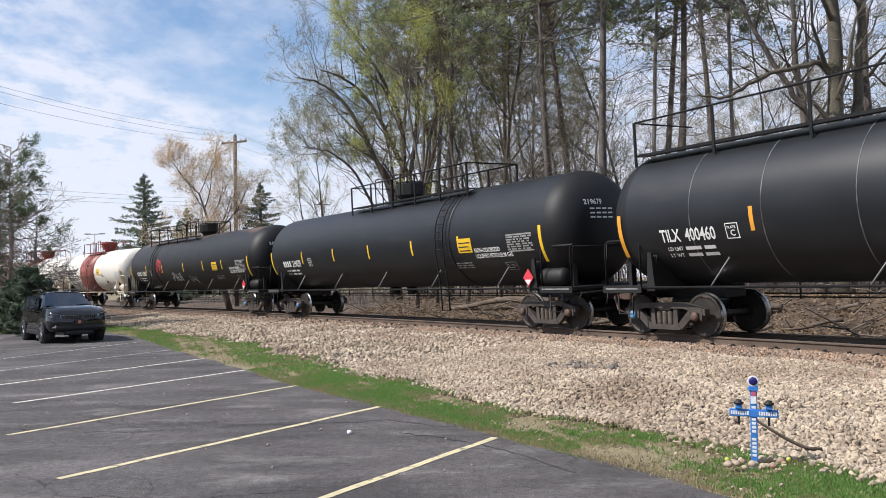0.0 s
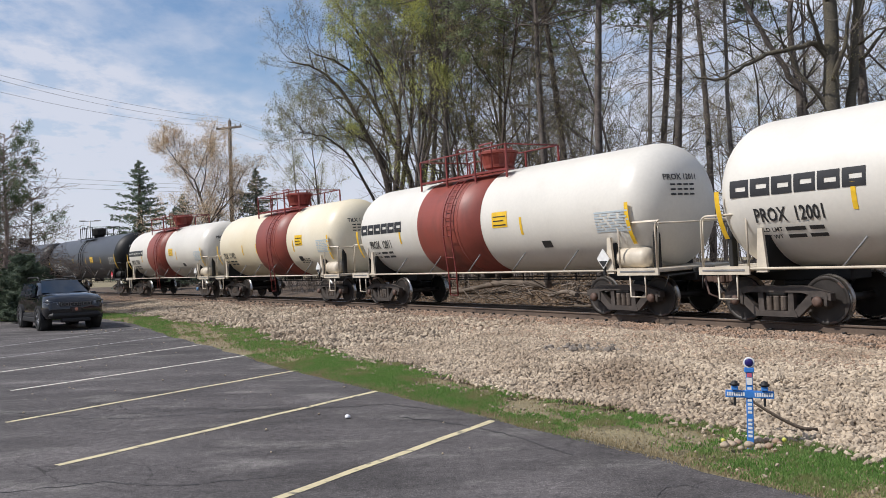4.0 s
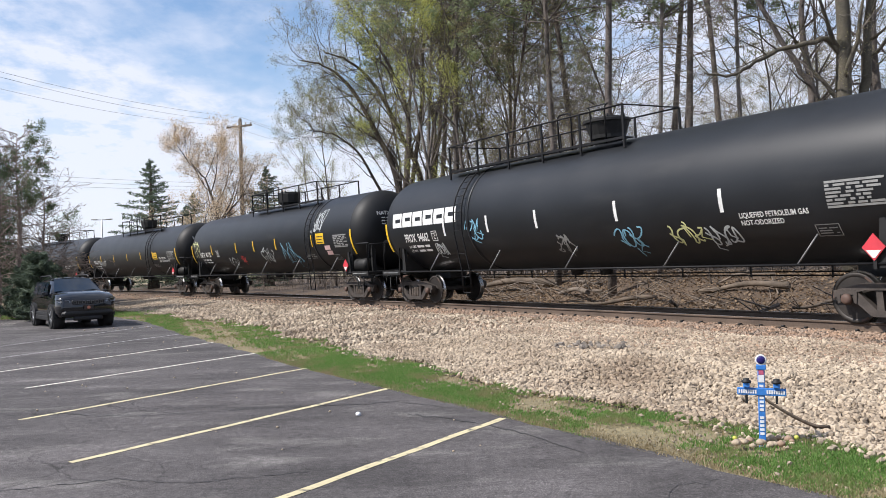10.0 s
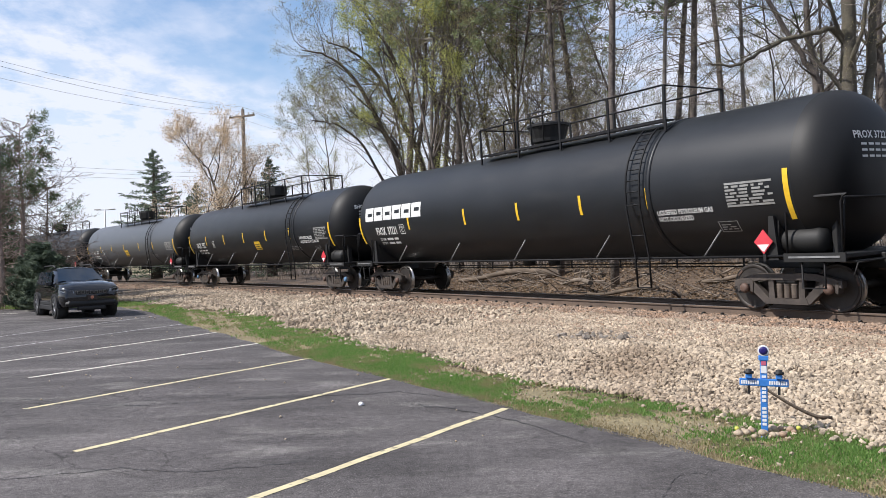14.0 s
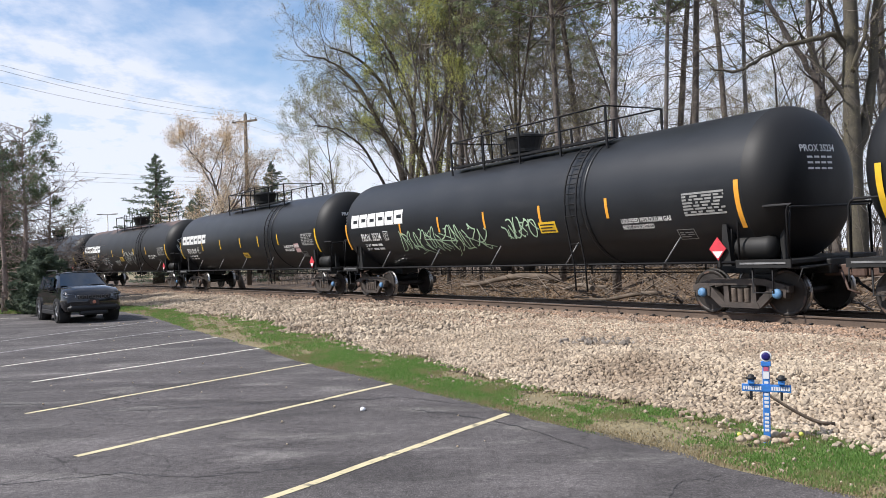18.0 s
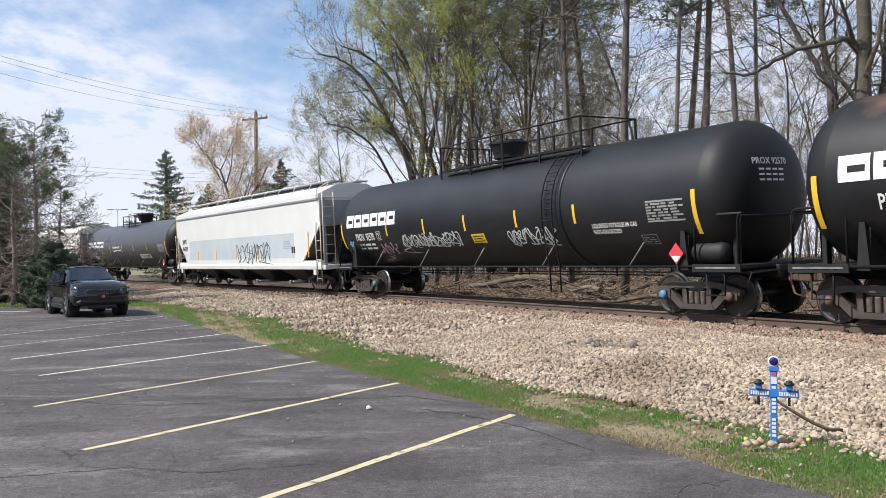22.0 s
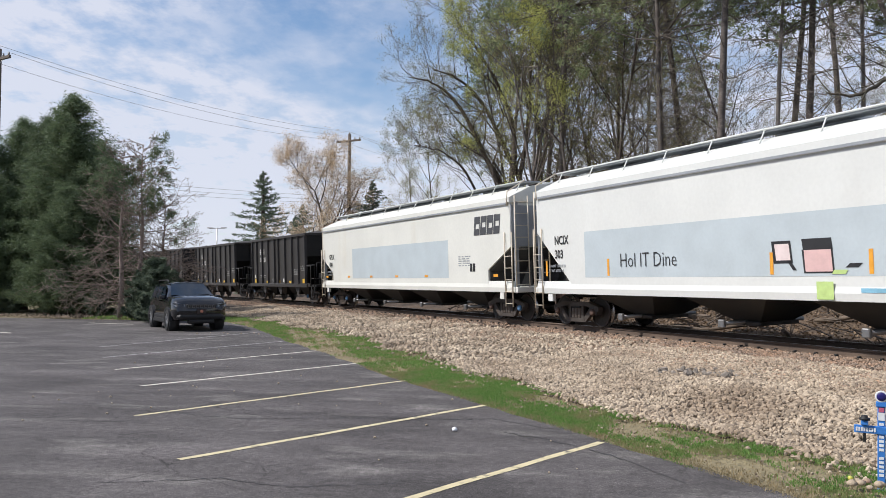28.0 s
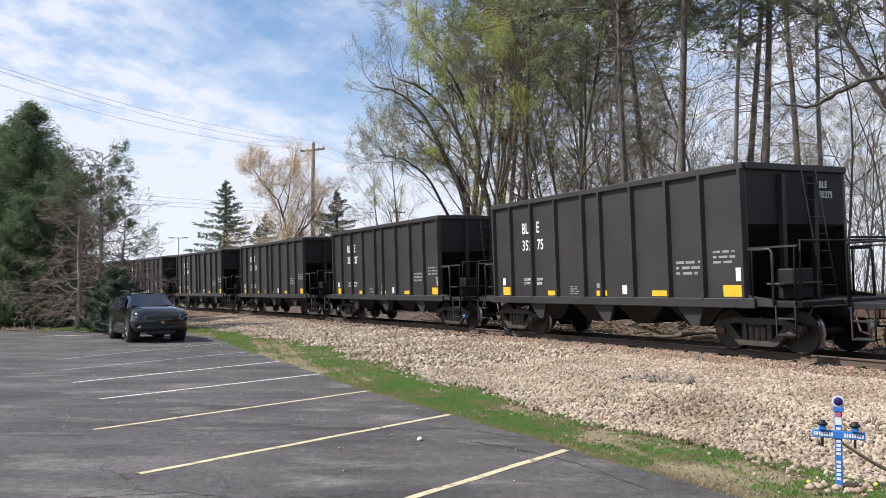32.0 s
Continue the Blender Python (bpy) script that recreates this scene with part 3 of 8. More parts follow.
# ---- the line of the track: the rail nearest to the car park ----
RAIL_Z = 0.466
STEP = 0.25
_s = np.arange(-320, 620, STEP)
_k = np.where(_s < -45, 0.0, 0.00154 + 4.18e-5 * np.clip(_s, 0, 35))
_phi = np.concatenate([[0], np.cumsum((_k[1:] + _k[:-1]) / 2 * STEP)])
_phi = _phi - np.interp(0, _s, _phi) + 2.13545
_mid = (_phi[1:] + _phi[:-1]) / 2
_x = np.concatenate([[0], np.cumsum(np.cos(_mid) * STEP)])
_y = np.concatenate([[0], np.cumsum(np.sin(_mid) * STEP)])
_x = _x - np.interp(0, _s, _x) + 7.008
_y = _y - np.interp(0, _s, _y) + 15.0


def on_track(s, d=0.0):
    """World x, y and heading at s metres along the near rail, d metres towards the car park."""
    x, y, a = np.interp(s, _s, _x), np.interp(s, _s, _y), np.interp(s, _s, _phi)
    return x - math.sin(a) * d if np.isscalar(s) else x - np.sin(a) * d, y + (math.cos(a) if np.isscalar(s) else np.cos(a)) * d, a


def track_coords(X, Y):
    """s and d of world points (arrays)."""
    X, Y = np.asarray(X, float).ravel(), np.asarray(Y, float).ravel()
    cx, cy = _x[::4], _y[::4]
    idx = np.empty(len(X), int)
    for i in range(0, len(X), 4000):
        q = (X[i:i + 4000, None] - cx) ** 2 + (Y[i:i + 4000, None] - cy) ** 2
        idx[i:i + 4000] = q.argmin(1)
    j = idx * 4
    a = _phi[j]
    vx, vy = X - _x[j], Y - _y[j]
    return _s[j] + vx * np.cos(a) + vy * np.sin(a), -np.sin(a) * vx + np.cos(a) * vy


def wobble(X, Y, scale, seed=0.0):
    """Smooth uneven height, about -1 to 1."""
    r = np.zeros_like(X)
    for k, (fx, fy, ph) in enumerate(((1.0, 0.37, 0.3), (-0.45, 1.1, 1.7), (0.8, -0.9, 4.1), (1.9, 1.3, 2.2), (-2.1, 1.6, 5.0))):
        r += np.sin((X * fx + Y * fy) / scale + ph + seed) / (1.4 + 0.5 * k)
    return r / 2.2


def smooth_step(x, a, b):
    t = np.clip((x - a) / (b - a), 0, 1)
    return t * t * (3 - 2 * t)


def lot_edge(s):
    """Distance of the car park's edge from the near rail."""
    return np.interp(s, (5, 7, 10, 14.5, 22), (8.55, 8.4, 8.2, 8.0, 7.2))


def ground_z(X, Y, s=None, d=None):
    """Height of the land: flat car park, grass verge, ballast bank, wooded rise beyond."""
    X, Y = np.asarray(X, float), np.asarray(Y, float)
    if s is None:
        s, d = track_coords(X, Y)
        s, d = s.reshape(X.shape), d.reshape(X.shape)
    edge = lot_edge(s)
    z = 0.05 * smooth_step(d, edge, edge - 0.9)
    z = z + 0.19 * smooth_step(d, edge - 1.2, 1.6) + 0.04 * smooth_step(d, 1.6, 0.5)
    mound = 0.16 * np.exp(-((s + 0.6) / 2.6) ** 2 - ((d - 5.3) / 1.0) ** 2)
    z = z + mound + 0.05 * wobble(X, Y, 0.5) * smooth_step(d, edge - 0.6, edge - 2.0) * smooth_step(d, 0.3, 1.2)
    far = -d
    z = z - 0.22 * smooth_step(far, 2.1, 3.6)
    rise = 1.0 * smooth_step(far, 4.6, 9.5) + 0.5 * smooth_step(far, 9, 26)
    keep = 1 - 0.75 * smooth_step(s, 20, 40)
    z = z + rise * keep + 0.12 * wobble(X, Y, 1.1, 2.0) * smooth_step(far, 4.2, 6.5)
    return z


def gz(x, y):
    return float(ground_z(np.array([x]), np.array([y]))[0])


# ---- ground ----


def build_ground():
    fine = np.arange(-44, 36.01, 0.5)
    far = np.array([4, 9, 16, 26, 40, 65, 110, 190, 340, 620, 1200, 2400])
    xs = np.concatenate([(-44 - far)[::-1], fine, 36 + far])
    finey = np.arange(-6, 84.01, 0.5)
    ys = np.concatenate([(-6 - far)[::-1], finey, 84 + far])
    X, Y = np.meshgrid(xs, ys)
    s, d = track_coords(X, Y)
    s, d = s.reshape(X.shape), d.reshape(X.shape)
    Z = ground_z(X, Y, s, d)
    Z = Z - 0.05 - 0.06 * smooth_step(d, 9.0, 9.6) * smooth_step(d, 60, 40)
    ny, nx = X.shape
    V = np.stack([X, Y, Z], -1).reshape(-1, 3)
    i = (np.arange(ny - 1)[:, None] * nx + np.arange(nx - 1)).ravel()
    F = np.stack([i, i + 1, i + nx + 1, i + nx], 1)
    cs, cd = s.reshape(-1)[F].mean(1), d.reshape(-1)[F].mean(1)
    woods = (cd < -4) & (cs < 95) & (cd > -150)
    mi = np.where(woods, 1, 0)
    ob = new("ground", raw_mesh("ground", V, F, [M["turf"], M["soil"]], True, mi))
    tagged(ob, "brown leafy woodland soil and short grass around the railway", "ground", kind="structure")


def ribbon(name, s0, s1, profile, mats, step=0.5, mi=None, smooth=False):
    """A strip swept along the track; profile: (d, z) pairs, z absolute."""
    ss = np.arange(s0, s1 + 1e-6, step)
    x, y, a = np.interp(ss, _s, _x), np.interp(ss, _s, _y), np.interp(ss, _s, _phi)
    P = np.array(profile, float)
    V = np.stack([x[:, None] - np.sin(a)[:, None] * P[:, 0], y[:, None] + np.cos(a)[:, None] * P[:, 0], np.broadcast_to(P[:, 1], (len(ss), len(P)))], -1).reshape(-1, 3)
    n = len(P)
    i = (np.arange(len(ss) - 1)[:, None] * n + np.arange(n - 1)).ravel()
    F = np.stack([i, i + n, i + n + 1, i + 1], 1)
    idx = None if mi is None else np.tile(np.array(mi), len(ss) - 1)
    return raw_mesh(name, V, F, mats, smooth, idx)


def build_track():
    track = tagged(new("railway_track"), "two rusty steel rails on wooden ties in ballast", "railway track", kind="structure")
    b = RAIL_Z - 0.172
    for off, nm in ((0.0, "rail"), (-1.505, "rail")):
        prof = [(0.07, b), (0.07, b + 0.012), (0.012, b + 0.03), (0.010, b + 0.125), (0.036, b + 0.137), (0.036, b + 0.163), (0.028, b + 0.172),
                (-0.028, b + 0.172), (-0.036, b + 0.163), (-0.036, b + 0.137), (-0.010, b + 0.125), (-0.012, b + 0.03), (-0.07, b + 0.012), (-0.07, b)]
        prof = [(p + off, z) for p, z in prof]
        ob = part(nm, ribbon("rail", -70, 320, prof, [M["rail_side"], M["rail_top"]], 1.0, [0] * 6 + [1] + [0] * 6), [], track)
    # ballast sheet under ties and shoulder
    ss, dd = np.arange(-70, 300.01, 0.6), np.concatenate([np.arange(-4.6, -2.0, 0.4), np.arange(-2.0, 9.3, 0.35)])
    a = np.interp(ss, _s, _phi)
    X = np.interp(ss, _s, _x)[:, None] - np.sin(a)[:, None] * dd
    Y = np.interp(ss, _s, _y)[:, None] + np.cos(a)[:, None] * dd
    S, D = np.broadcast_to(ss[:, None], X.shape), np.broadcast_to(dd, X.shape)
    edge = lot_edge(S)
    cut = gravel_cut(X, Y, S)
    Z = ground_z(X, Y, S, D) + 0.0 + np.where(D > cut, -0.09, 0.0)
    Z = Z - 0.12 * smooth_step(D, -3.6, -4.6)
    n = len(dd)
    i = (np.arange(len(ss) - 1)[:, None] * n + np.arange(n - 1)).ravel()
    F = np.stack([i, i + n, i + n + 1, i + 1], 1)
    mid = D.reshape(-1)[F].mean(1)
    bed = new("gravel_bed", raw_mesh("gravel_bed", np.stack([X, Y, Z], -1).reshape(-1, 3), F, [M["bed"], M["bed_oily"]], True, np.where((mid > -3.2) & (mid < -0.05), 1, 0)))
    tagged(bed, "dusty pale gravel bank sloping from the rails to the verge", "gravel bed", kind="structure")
    return track


def build_ties(track):
    g = Geo().box(-0.11, 0.11, -1.3, 1.3, -0.16, 0.0, 0.012)
    me = g.mesh("tie", M["tie"])
    clip = Geo()
    for y in (-0.87, -0.64, 0.64, 0.87):
        clip.box(-0.09, 0.09, y - 0.05, y + 0.05, 0.0, 0.016)
        clip.box(-0.03, 0.03, y - 0.035, y + 0.035, 0.016, 0.05, 0.01)
    cm = clip.mesh("tie_plate", M["under"])
    rnd = random.Random(5)
    for k in range(250):
        s = -24 + k * 0.5
        x, y, a = on_track(s, -0.7525)
        m = Matrix.Translation((x, y, RAIL_Z - 0.172 + rnd.uniform(-0.004, 0.0))) @ Matrix.Rotation(a + rnd.uniform(-0.02, 0.02), 4, "Z")
        part("tie", me, [], track, m=m)
        if k < 200:
            part("tie_plate", cm, [], track, m=m)


def stones(name, n, s_rng, dist_fn, size, mat, label, seed, keep=None, sink=0.25, category="gravel", kind="stuff"):
    """Broken stones scattered over the bank, one mesh."""
    rng = np.random.default_rng(seed)
    s = rng.uniform(*s_rng, n)
    d = dist_fn(rng, s)
    a = np.interp(s, _s, _phi)
    X, Y = np.interp(s, _s, _x) - np.sin(a) * d, np.interp(s, _s, _y) + np.cos(a) * d
    if keep is not None:
        ok = keep(rng, X, Y, s, d)
        X, Y, s, d = X[ok], Y[ok], s[ok], d[ok]
        n = len(X)
    Z = ground_z(X, Y, s, d)
    g = (1 + 5 ** 0.5) / 2
    base = np.array([(-1, g, 0), (1, g, 0), (-1, -g, 0), (1, -g, 0), (0, -1, g), (0, 1, g), (0, -1, -g), (0, 1, -g), (g, 0, -1), (g, 0, 1), (-g, 0, -1), (-g, 0, 1)]) / 1.902
    tris = np.array([(0, 11, 5), (0, 5, 1), (0, 1, 7), (0, 7, 10), (0, 10, 11), (1, 5, 9), (5, 11, 4), (11, 10, 2), (10, 7, 6), (7, 1, 8),
                     (3, 9, 4), (3, 4, 2), (3, 2, 6), (3, 6, 8), (3, 8, 9), (4, 9, 5), (2, 4, 11), (6, 2, 10), (8, 6, 7), (9, 8, 1)])
    r = size[0] + (size[1] - size[0]) * rng.random(n) ** 1.6
    sc = np.stack([r, r * rng.uniform(0.6, 1.0, n), r * rng.uniform(0.5, 0.9, n)], 1)
    P = base[None] * sc[:, None] * rng.uniform(0.58, 1.3, (n, 12, 1))
    q = rng.normal(size=(n, 4)); q /= np.linalg.norm(q, axis=1)[:, None]
    w, x, y, z = q.T
    R = np.stack([1 - 2 * (y * y + z * z), 2 * (x * y - w * z), 2 * (x * z + w * y), 2 * (x * y + w * z), 1 - 2 * (x * x + z * z), 2 * (y * z - w * x),
                  2 * (x * z - w * y), 2 * (y * z + w * x), 1 - 2 * (x * x + y * y)], 1).reshape(n, 3, 3)
    P = np.einsum("nij,nkj->nki", R, P) + np.stack([X, Y, Z + r * sink], 1)[:, None]
    F = (tris[None] + (np.arange(n) * 12)[:, None, None]).reshape(-1, 3)
    ob = new(name, raw_mesh(name, P.reshape(-1, 3), F, [mat]))
    tagged(ob, label, category, kind=kind)
    return ob


def gravel_cut(X, Y, s):
    return np.interp(s, (-4, 0, 1, 3, 6, 10, 16), (7.1, 7.25, 7.25, 7.1, 6.8, 6.6, 5.75)) + 0.42 * wobble(X, Y, 1.0, 1.0) + 0.26 * wobble(X, Y, 0.3, 2.0) + 0.12 * wobble(X, Y, 0.1, 4.0)


def build_gravel():
    near = lambda rng, X, Y, s, d: d < gravel_cut(X, Y, s) + rng.exponential(0.12, len(X)) - 0.05
    stones("gravel", 76000, (-7.2, 6.5), lambda rng, s: rng.uniform(1.3, 8.0, len(s)), (0.016, 0.047), M["stone"], "loose pale crushed limestone on the bank", 11, near)
    stones("gravel", 26000, (6.5, 40), lambda rng, s: rng.uniform(1.2, 7.6, len(s)), (0.03, 0.075), M["stone"], "pale crushed stone farther along the bank", 12, near)
    stones("ballast", 34000, (-9, 14), lambda rng, s: 0.05 + 3.6 * rng.random(len(s)) ** 1.15, (0.02, 0.046), M["stone_rust"], "rust-stained ballast stones beside the rails", 13, sink=0.1)
    stones("ballast", 4500, (14, 60), lambda rng, s: rng.uniform(0.05, 2.4, len(s)), (0.035, 0.075), M["stone_rust"], "rust-stained ballast farther down the line", 14, sink=0.1)
    # far-side ballast takes the dark stone colour to deepen the shade there
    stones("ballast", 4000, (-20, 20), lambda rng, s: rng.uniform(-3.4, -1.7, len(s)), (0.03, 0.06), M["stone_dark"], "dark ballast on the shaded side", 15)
    strewn = lambda rng, X, Y, s, d: (d < lot_edge(s) - 0.15) & (wobble(X, Y, 0.45, 0.0) + 0.3 * rng.normal(size=len(X)) < 0.0)
    stones("gravel", 2200, (-6.5, 16), lambda rng, s: rng.uniform(6.2, 8.4, len(s)), (0.007, 0.024), M["stone"], "loose stones strewn in the bare soil of the verge", 18, strewn, sink=0.4)
    hs, hd = track_coords([2.44], [14.3])
    stones("rock_heap", 54, (hs[0] - 0.55, hs[0] + 0.55), lambda rng, s: rng.normal(hd[0], 0.3, len(s)), (0.03, 0.085), M["stone_dark"], "small heap of dark grey rocks on the gravel", 16, sink=0.5)


def blades(name, n, pick, mat, height, label, seed, width=0.006):
    rng = np.random.default_rng(seed)
    X, Y = pick(rng, n)
    n = len(X)
    Z = ground_z(X, Y) - 0.01
    h = height * rng.uniform(0.45, 1.25, n)
    a = rng.uniform(0, 2 * np.pi, n)
    lean = rng.uniform(0.1, 0.75, n) * h
    la = rng.uniform(0, 2 * np.pi, n)
    w = width * rng.uniform(0.7, 1.5, n)
    P0 = np.stack([X - np.cos(a) * w, Y - np.sin(a) * w, Z], 1)
    P1 = np.stack([X + np.cos(a) * w, Y + np.sin(a) * w, Z], 1)
    mid = np.stack([X + np.cos(la) * lean * 0.35, Y + np.sin(la) * lean * 0.35, Z + h * 0.6], 1)
    off = np.stack([np.cos(a) * w * 0.8, np.sin(a) * w * 0.8, 0 * w], 1)
    tip = np.stack([X + np.cos(la) * lean, Y + np.sin(la) * lean, Z + h], 1)
    V = np.stack([P0, P1, mid + off, mid - off, tip], 1).reshape(-1, 3)
    o = (np.arange(n) * 5)[:, None]
    F = np.concatenate([o + np.array([[0, 1, 2]]), o + np.array([[0, 2, 3]]), o + np.array([[3, 2, 4]])], 1).reshape(-1, 3)
    tagged(new(name, raw_mesh(name, V, F, [mat])), label, "grass", kind="stuff")


def strip_pick(s0, s1, lo, hi, bare=0.0, seed=0.0):
    def pick(rng, n):
        s = rng.uniform(s0, s1, n)
        edge = lot_edge(s)
        d = edge + rng.uniform(lo, hi, n) + 0.1 * rng.normal(size=n)
        d = np.where(d > edge + 0.06, edge - rng.uniform(0, 0.5, n), d)
        a = np.interp(s, _s, _phi)
        X, Y = np.interp(s, _s, _x) - np.sin(a) * d, np.interp(s, _s, _y) + np.cos(a) * d
        cover = wobble(X, Y, 0.45, seed) + 0.5 * wobble(X, Y, 0.13, seed + 1) + 0.4 * wobble(X, Y, 0.045, seed + 3)
        cover = cover - 1.5 * np.exp(-((X - 1.6) ** 2 + (Y - 8.15) ** 2) / 0.12)      # a worn bare patch
        inside = d > gravel_cut(X, Y, s) - 0.12 * rng.random(n)
        ok = (cover > bare + 0.14 * rng.normal(size=n)) & inside
        return X[ok], Y[ok]
    return pick


def build_grass():
    blades("grass", 190000, strip_pick(-6.5, 6, -1.75, -0.07, -0.24, 0.0), M["grass"], 0.030, "short green grass along the car park edge", 21, 0.0036)
    blades("grass", 90000, strip_pick(6, 30, -3.0, -0.05, 0.0, 0.6), M["grass"], 0.040, "green grass verge farther along the car park", 22, 0.008)
    blades("dry_grass", 11000, strip_pick(-6.5, 7, -0.14, 0.03, -2, 0.0), M["straw"], 0.026, "dry straw along the edge of the asphalt", 23, 0.004)
    blades("dry_grass", 26000, strip_pick(-6, 26, -2.6, 0.0, -0.5, 2.0), M["straw"], 0.030, "patches of dry grass in the verge", 24, 0.005)

    def lawn(rng, n):
        X, Y = rng.uniform(-21, -12.6, n), rng.uniform(31, 40, n)
        ok = (Y > 32.6 + 0.20 * (-12.6 - X)) & (Y < 35.0 + 0.30 * (-12.6 - X))
        return X[ok], Y[ok]
    blades("grass", 20000, lawn, M["grass"], 0.09, "grass under the conifers behind the car park", 25, 0.014)


# ---- car park ----
LOT_LINES = [((0.53, 9.08), (-2.05, 5.10)), ((-0.94, 11.52), (-3.59, 7.57)), ((-2.53, 14.16), (-5.3, 9.9)), ((-4.10, 16.90), (-6.7, 12.68)),
             ((-5.83, 19.76), (-8.42, 14.92)), ((-7.64, 22.75), (-10.0, 17.2)), ((-9.84, 26.48), (-11.65, 19.85))]


def build_car_park():
    ss = np.arange(-40, 27.1, 0.5)
    pts = []
    for s in ss:
        x, y, _ = on_track(float(s), float(lot_edge(s)) + 0.05 * math.sin(s * 2.3) + 0.04 * math.sin(s * 5.1))
        pts.append((x, y))
    ex, ey = pts[-1]
    rim = pts + [(ex - 3, ey + 0.3), (-20, 33.6), (-30, 35.2), (-60, 38), (-60, -40), (pts[0][0] - 4, -40)]
    bm = bmesh.new()
    top = [bm.verts.new((x, y, 0.0)) for x, y in rim]
    bm.faces.new(top)
    bmesh.ops.triangulate(bm, faces=bm.faces[:])
    ret = bmesh.ops.extrude_face_region(bm, geom=bm.faces[:])
    for v in [e for e in ret["geom"] if isinstance(e, bmesh.types.BMVert)]:
        v.co.z -= 0.05
    bmesh.ops.recalc_face_normals(bm, faces=bm.faces)
    me = bpy.data.meshes.new("car_park")
    bm.to_mesh(me); bm.free()
    me.materials.append(M["asphalt"])
    lot = tagged(new("car_park", me), "worn grey asphalt car park with fine cracks", "pavement", kind="structure")
    for k, ((x0, y0), (x1, y1)) in enumerate(LOT_LINES):
        g = Geo()
        a, b = Vector((x0, y0, 0.004)), Vector((x1, y1, 0.004))
        d = (b - a).normalized()
        w = Vector((-d.y, d.x, 0)) * (0.045 if k < 2 else 0.042)
        n, vs = 24, []
        for i in range(n + 1):
            p = a.lerp(b, i / n) + w.normalized() * 0.006 * math.sin(i * 0.9 + k)
            j = 1 + 0.05 * math.sin(i * 1.7 + k)
            vs += [p - w * j, p + w * j]
        g.add(vs, [(2 * i, 2 * i + 2, 2 * i + 3, 2 * i + 1) for i in range(n)])
        part("parking_line", g, M["line_yellow"] if k < 3 else M["line_white"] if k < 5 else M["line_faint"], lot, "worn yellow parking line" if k < 3 else "worn white parking line")
    for (x0, y0, x1, y1) in ((-17.5, 24.5, -22.0, 26.6), (-16.3, 30.2, -18.6, 30.9), (-24, 27.5, -26.5, 28.4)):
        g = Geo()
        a, b = Vector((x0, y0, 0.004)), Vector((x1, y1, 0.004))
        d = (b - a).normalized(); w = Vector((-d.y, d.x, 0)) * 0.06
        g.add([a - w, a + w, b + w, b - w], [(0, 1, 2, 3)])
        part("parking_line", g, M["line_white"], lot, "faded white parking line")
    # long open cracks and old sealer in the asphalt
    crk = random.Random(9)
    for w, path in ((0.012, ((-6.9, 10.7), (-5.6, 10.6), (-4.51, 10.06), (-3.84, 9.93), (-3.11, 10.05), (-2.17, 10.25), (-1.18, 10.28), (-0.75, 10.40), (-0.15, 9.9), (0.2, 9.75))),
                    (0.020, ((-0.55, 9.5), (-0.14, 9.21), (0.32, 8.76), (0.77, 8.12), (1.04, 7.52), (1.2, 7.3))), (0.006, ((1.40, 5.7), (1.61, 6.15), (1.67, 6.22), (1.9, 6.27), (2.08, 6.42))),
                    (0.006, ((-1.83, 7.3), (-1.67, 7.85), (-1.38, 8.09), (-1.1, 8.6))), (0.008, ((-9.6, 12.4), (-7.6, 13.0), (-6.3, 12.8), (-4.9, 13.3), (-3.2, 13.1))), (0.007, ((-3.9, 6.6), (-2.9, 6.9), (-2.2, 6.7), (-1.2, 7.0)))):
        g, vs = Geo(), []
        for (xa, ya), (xb, yb) in zip(path, path[1:]):
            n = max(3, int(math.hypot(xb - xa, yb - ya) / 0.07))
            for i in range(n):
                t = i / n
                j = 0.022 * crk.gauss(0, 1)
                px, py = xa + (xb - xa) * t, ya + (yb - ya) * t + j
                k = w * crk.uniform(0.35, 1.5)
                vs += [(px, py - k, 0.003), (px, py + k, 0.003)]
        g.add(vs, [(2 * i, 2 * i + 2, 2 * i + 3, 2 * i + 1) for i in range(len(vs) // 2 - 1)])
        part("crack", g, M["sealer"], lot, "dark ragged crack in the asphalt")
    rnd = random.Random(3)
    spots = [(-1.13, 9.50, 0.038, M["white_trim"])] + [(rnd.uniform(-9, 1.5), rnd.uniform(6, 24), rnd.uniform(0.008, 0.02), M["stone"]) for _ in range(90)]
    spots += [(-11.5 + 0.35 * i, 25.4 + 0.25 * (i % 3), 0.03, M["stone"]) for i in range(7)]
    for x, y, r, mat in spots:
        s, d = track_coords([x], [y])
        if d[0] < lot_edge(s[0]) + 0.2:
            continue
        g = Geo()
        prof = [(-r * 0.5, r * 0.3), (-r * 0.2, r * 0.95), (r * 0.35, r * 0.85), (r * 0.75, r * 0.25)]
        g.lathe(prof, 7, "z")
        g.v = [(a * (1 + rnd.uniform(-0.2, 0.2)), b * (1 + rnd.uniform(-0.25, 0.25)), c) for a, b, c in g.v]
        ob = new("pebble", g.mesh("pebble", mat))
        ob.location = (x, y, r * 0.45)
        tagged(ob, "small pale stone lying on the asphalt", "stone", "stones on the car park")
    # dust and gravel apron behind the car park
    stones_at = lambda rng, s: rng.uniform(8.0, 22, len(s))
    def apron(rng, X, Y, s, d):
        return (Y > 33.4 + 0.16 * (-15 - X)) & (Y < 36.5 + 0.25 * (-15 - X)) & (X < -15) & (X > -34)
    stones("gravel", 9000, (28, 60), stones_at, (0.03, 0.06), M["stone"], "loose gravel patch at the back of the car park", 17, apron)


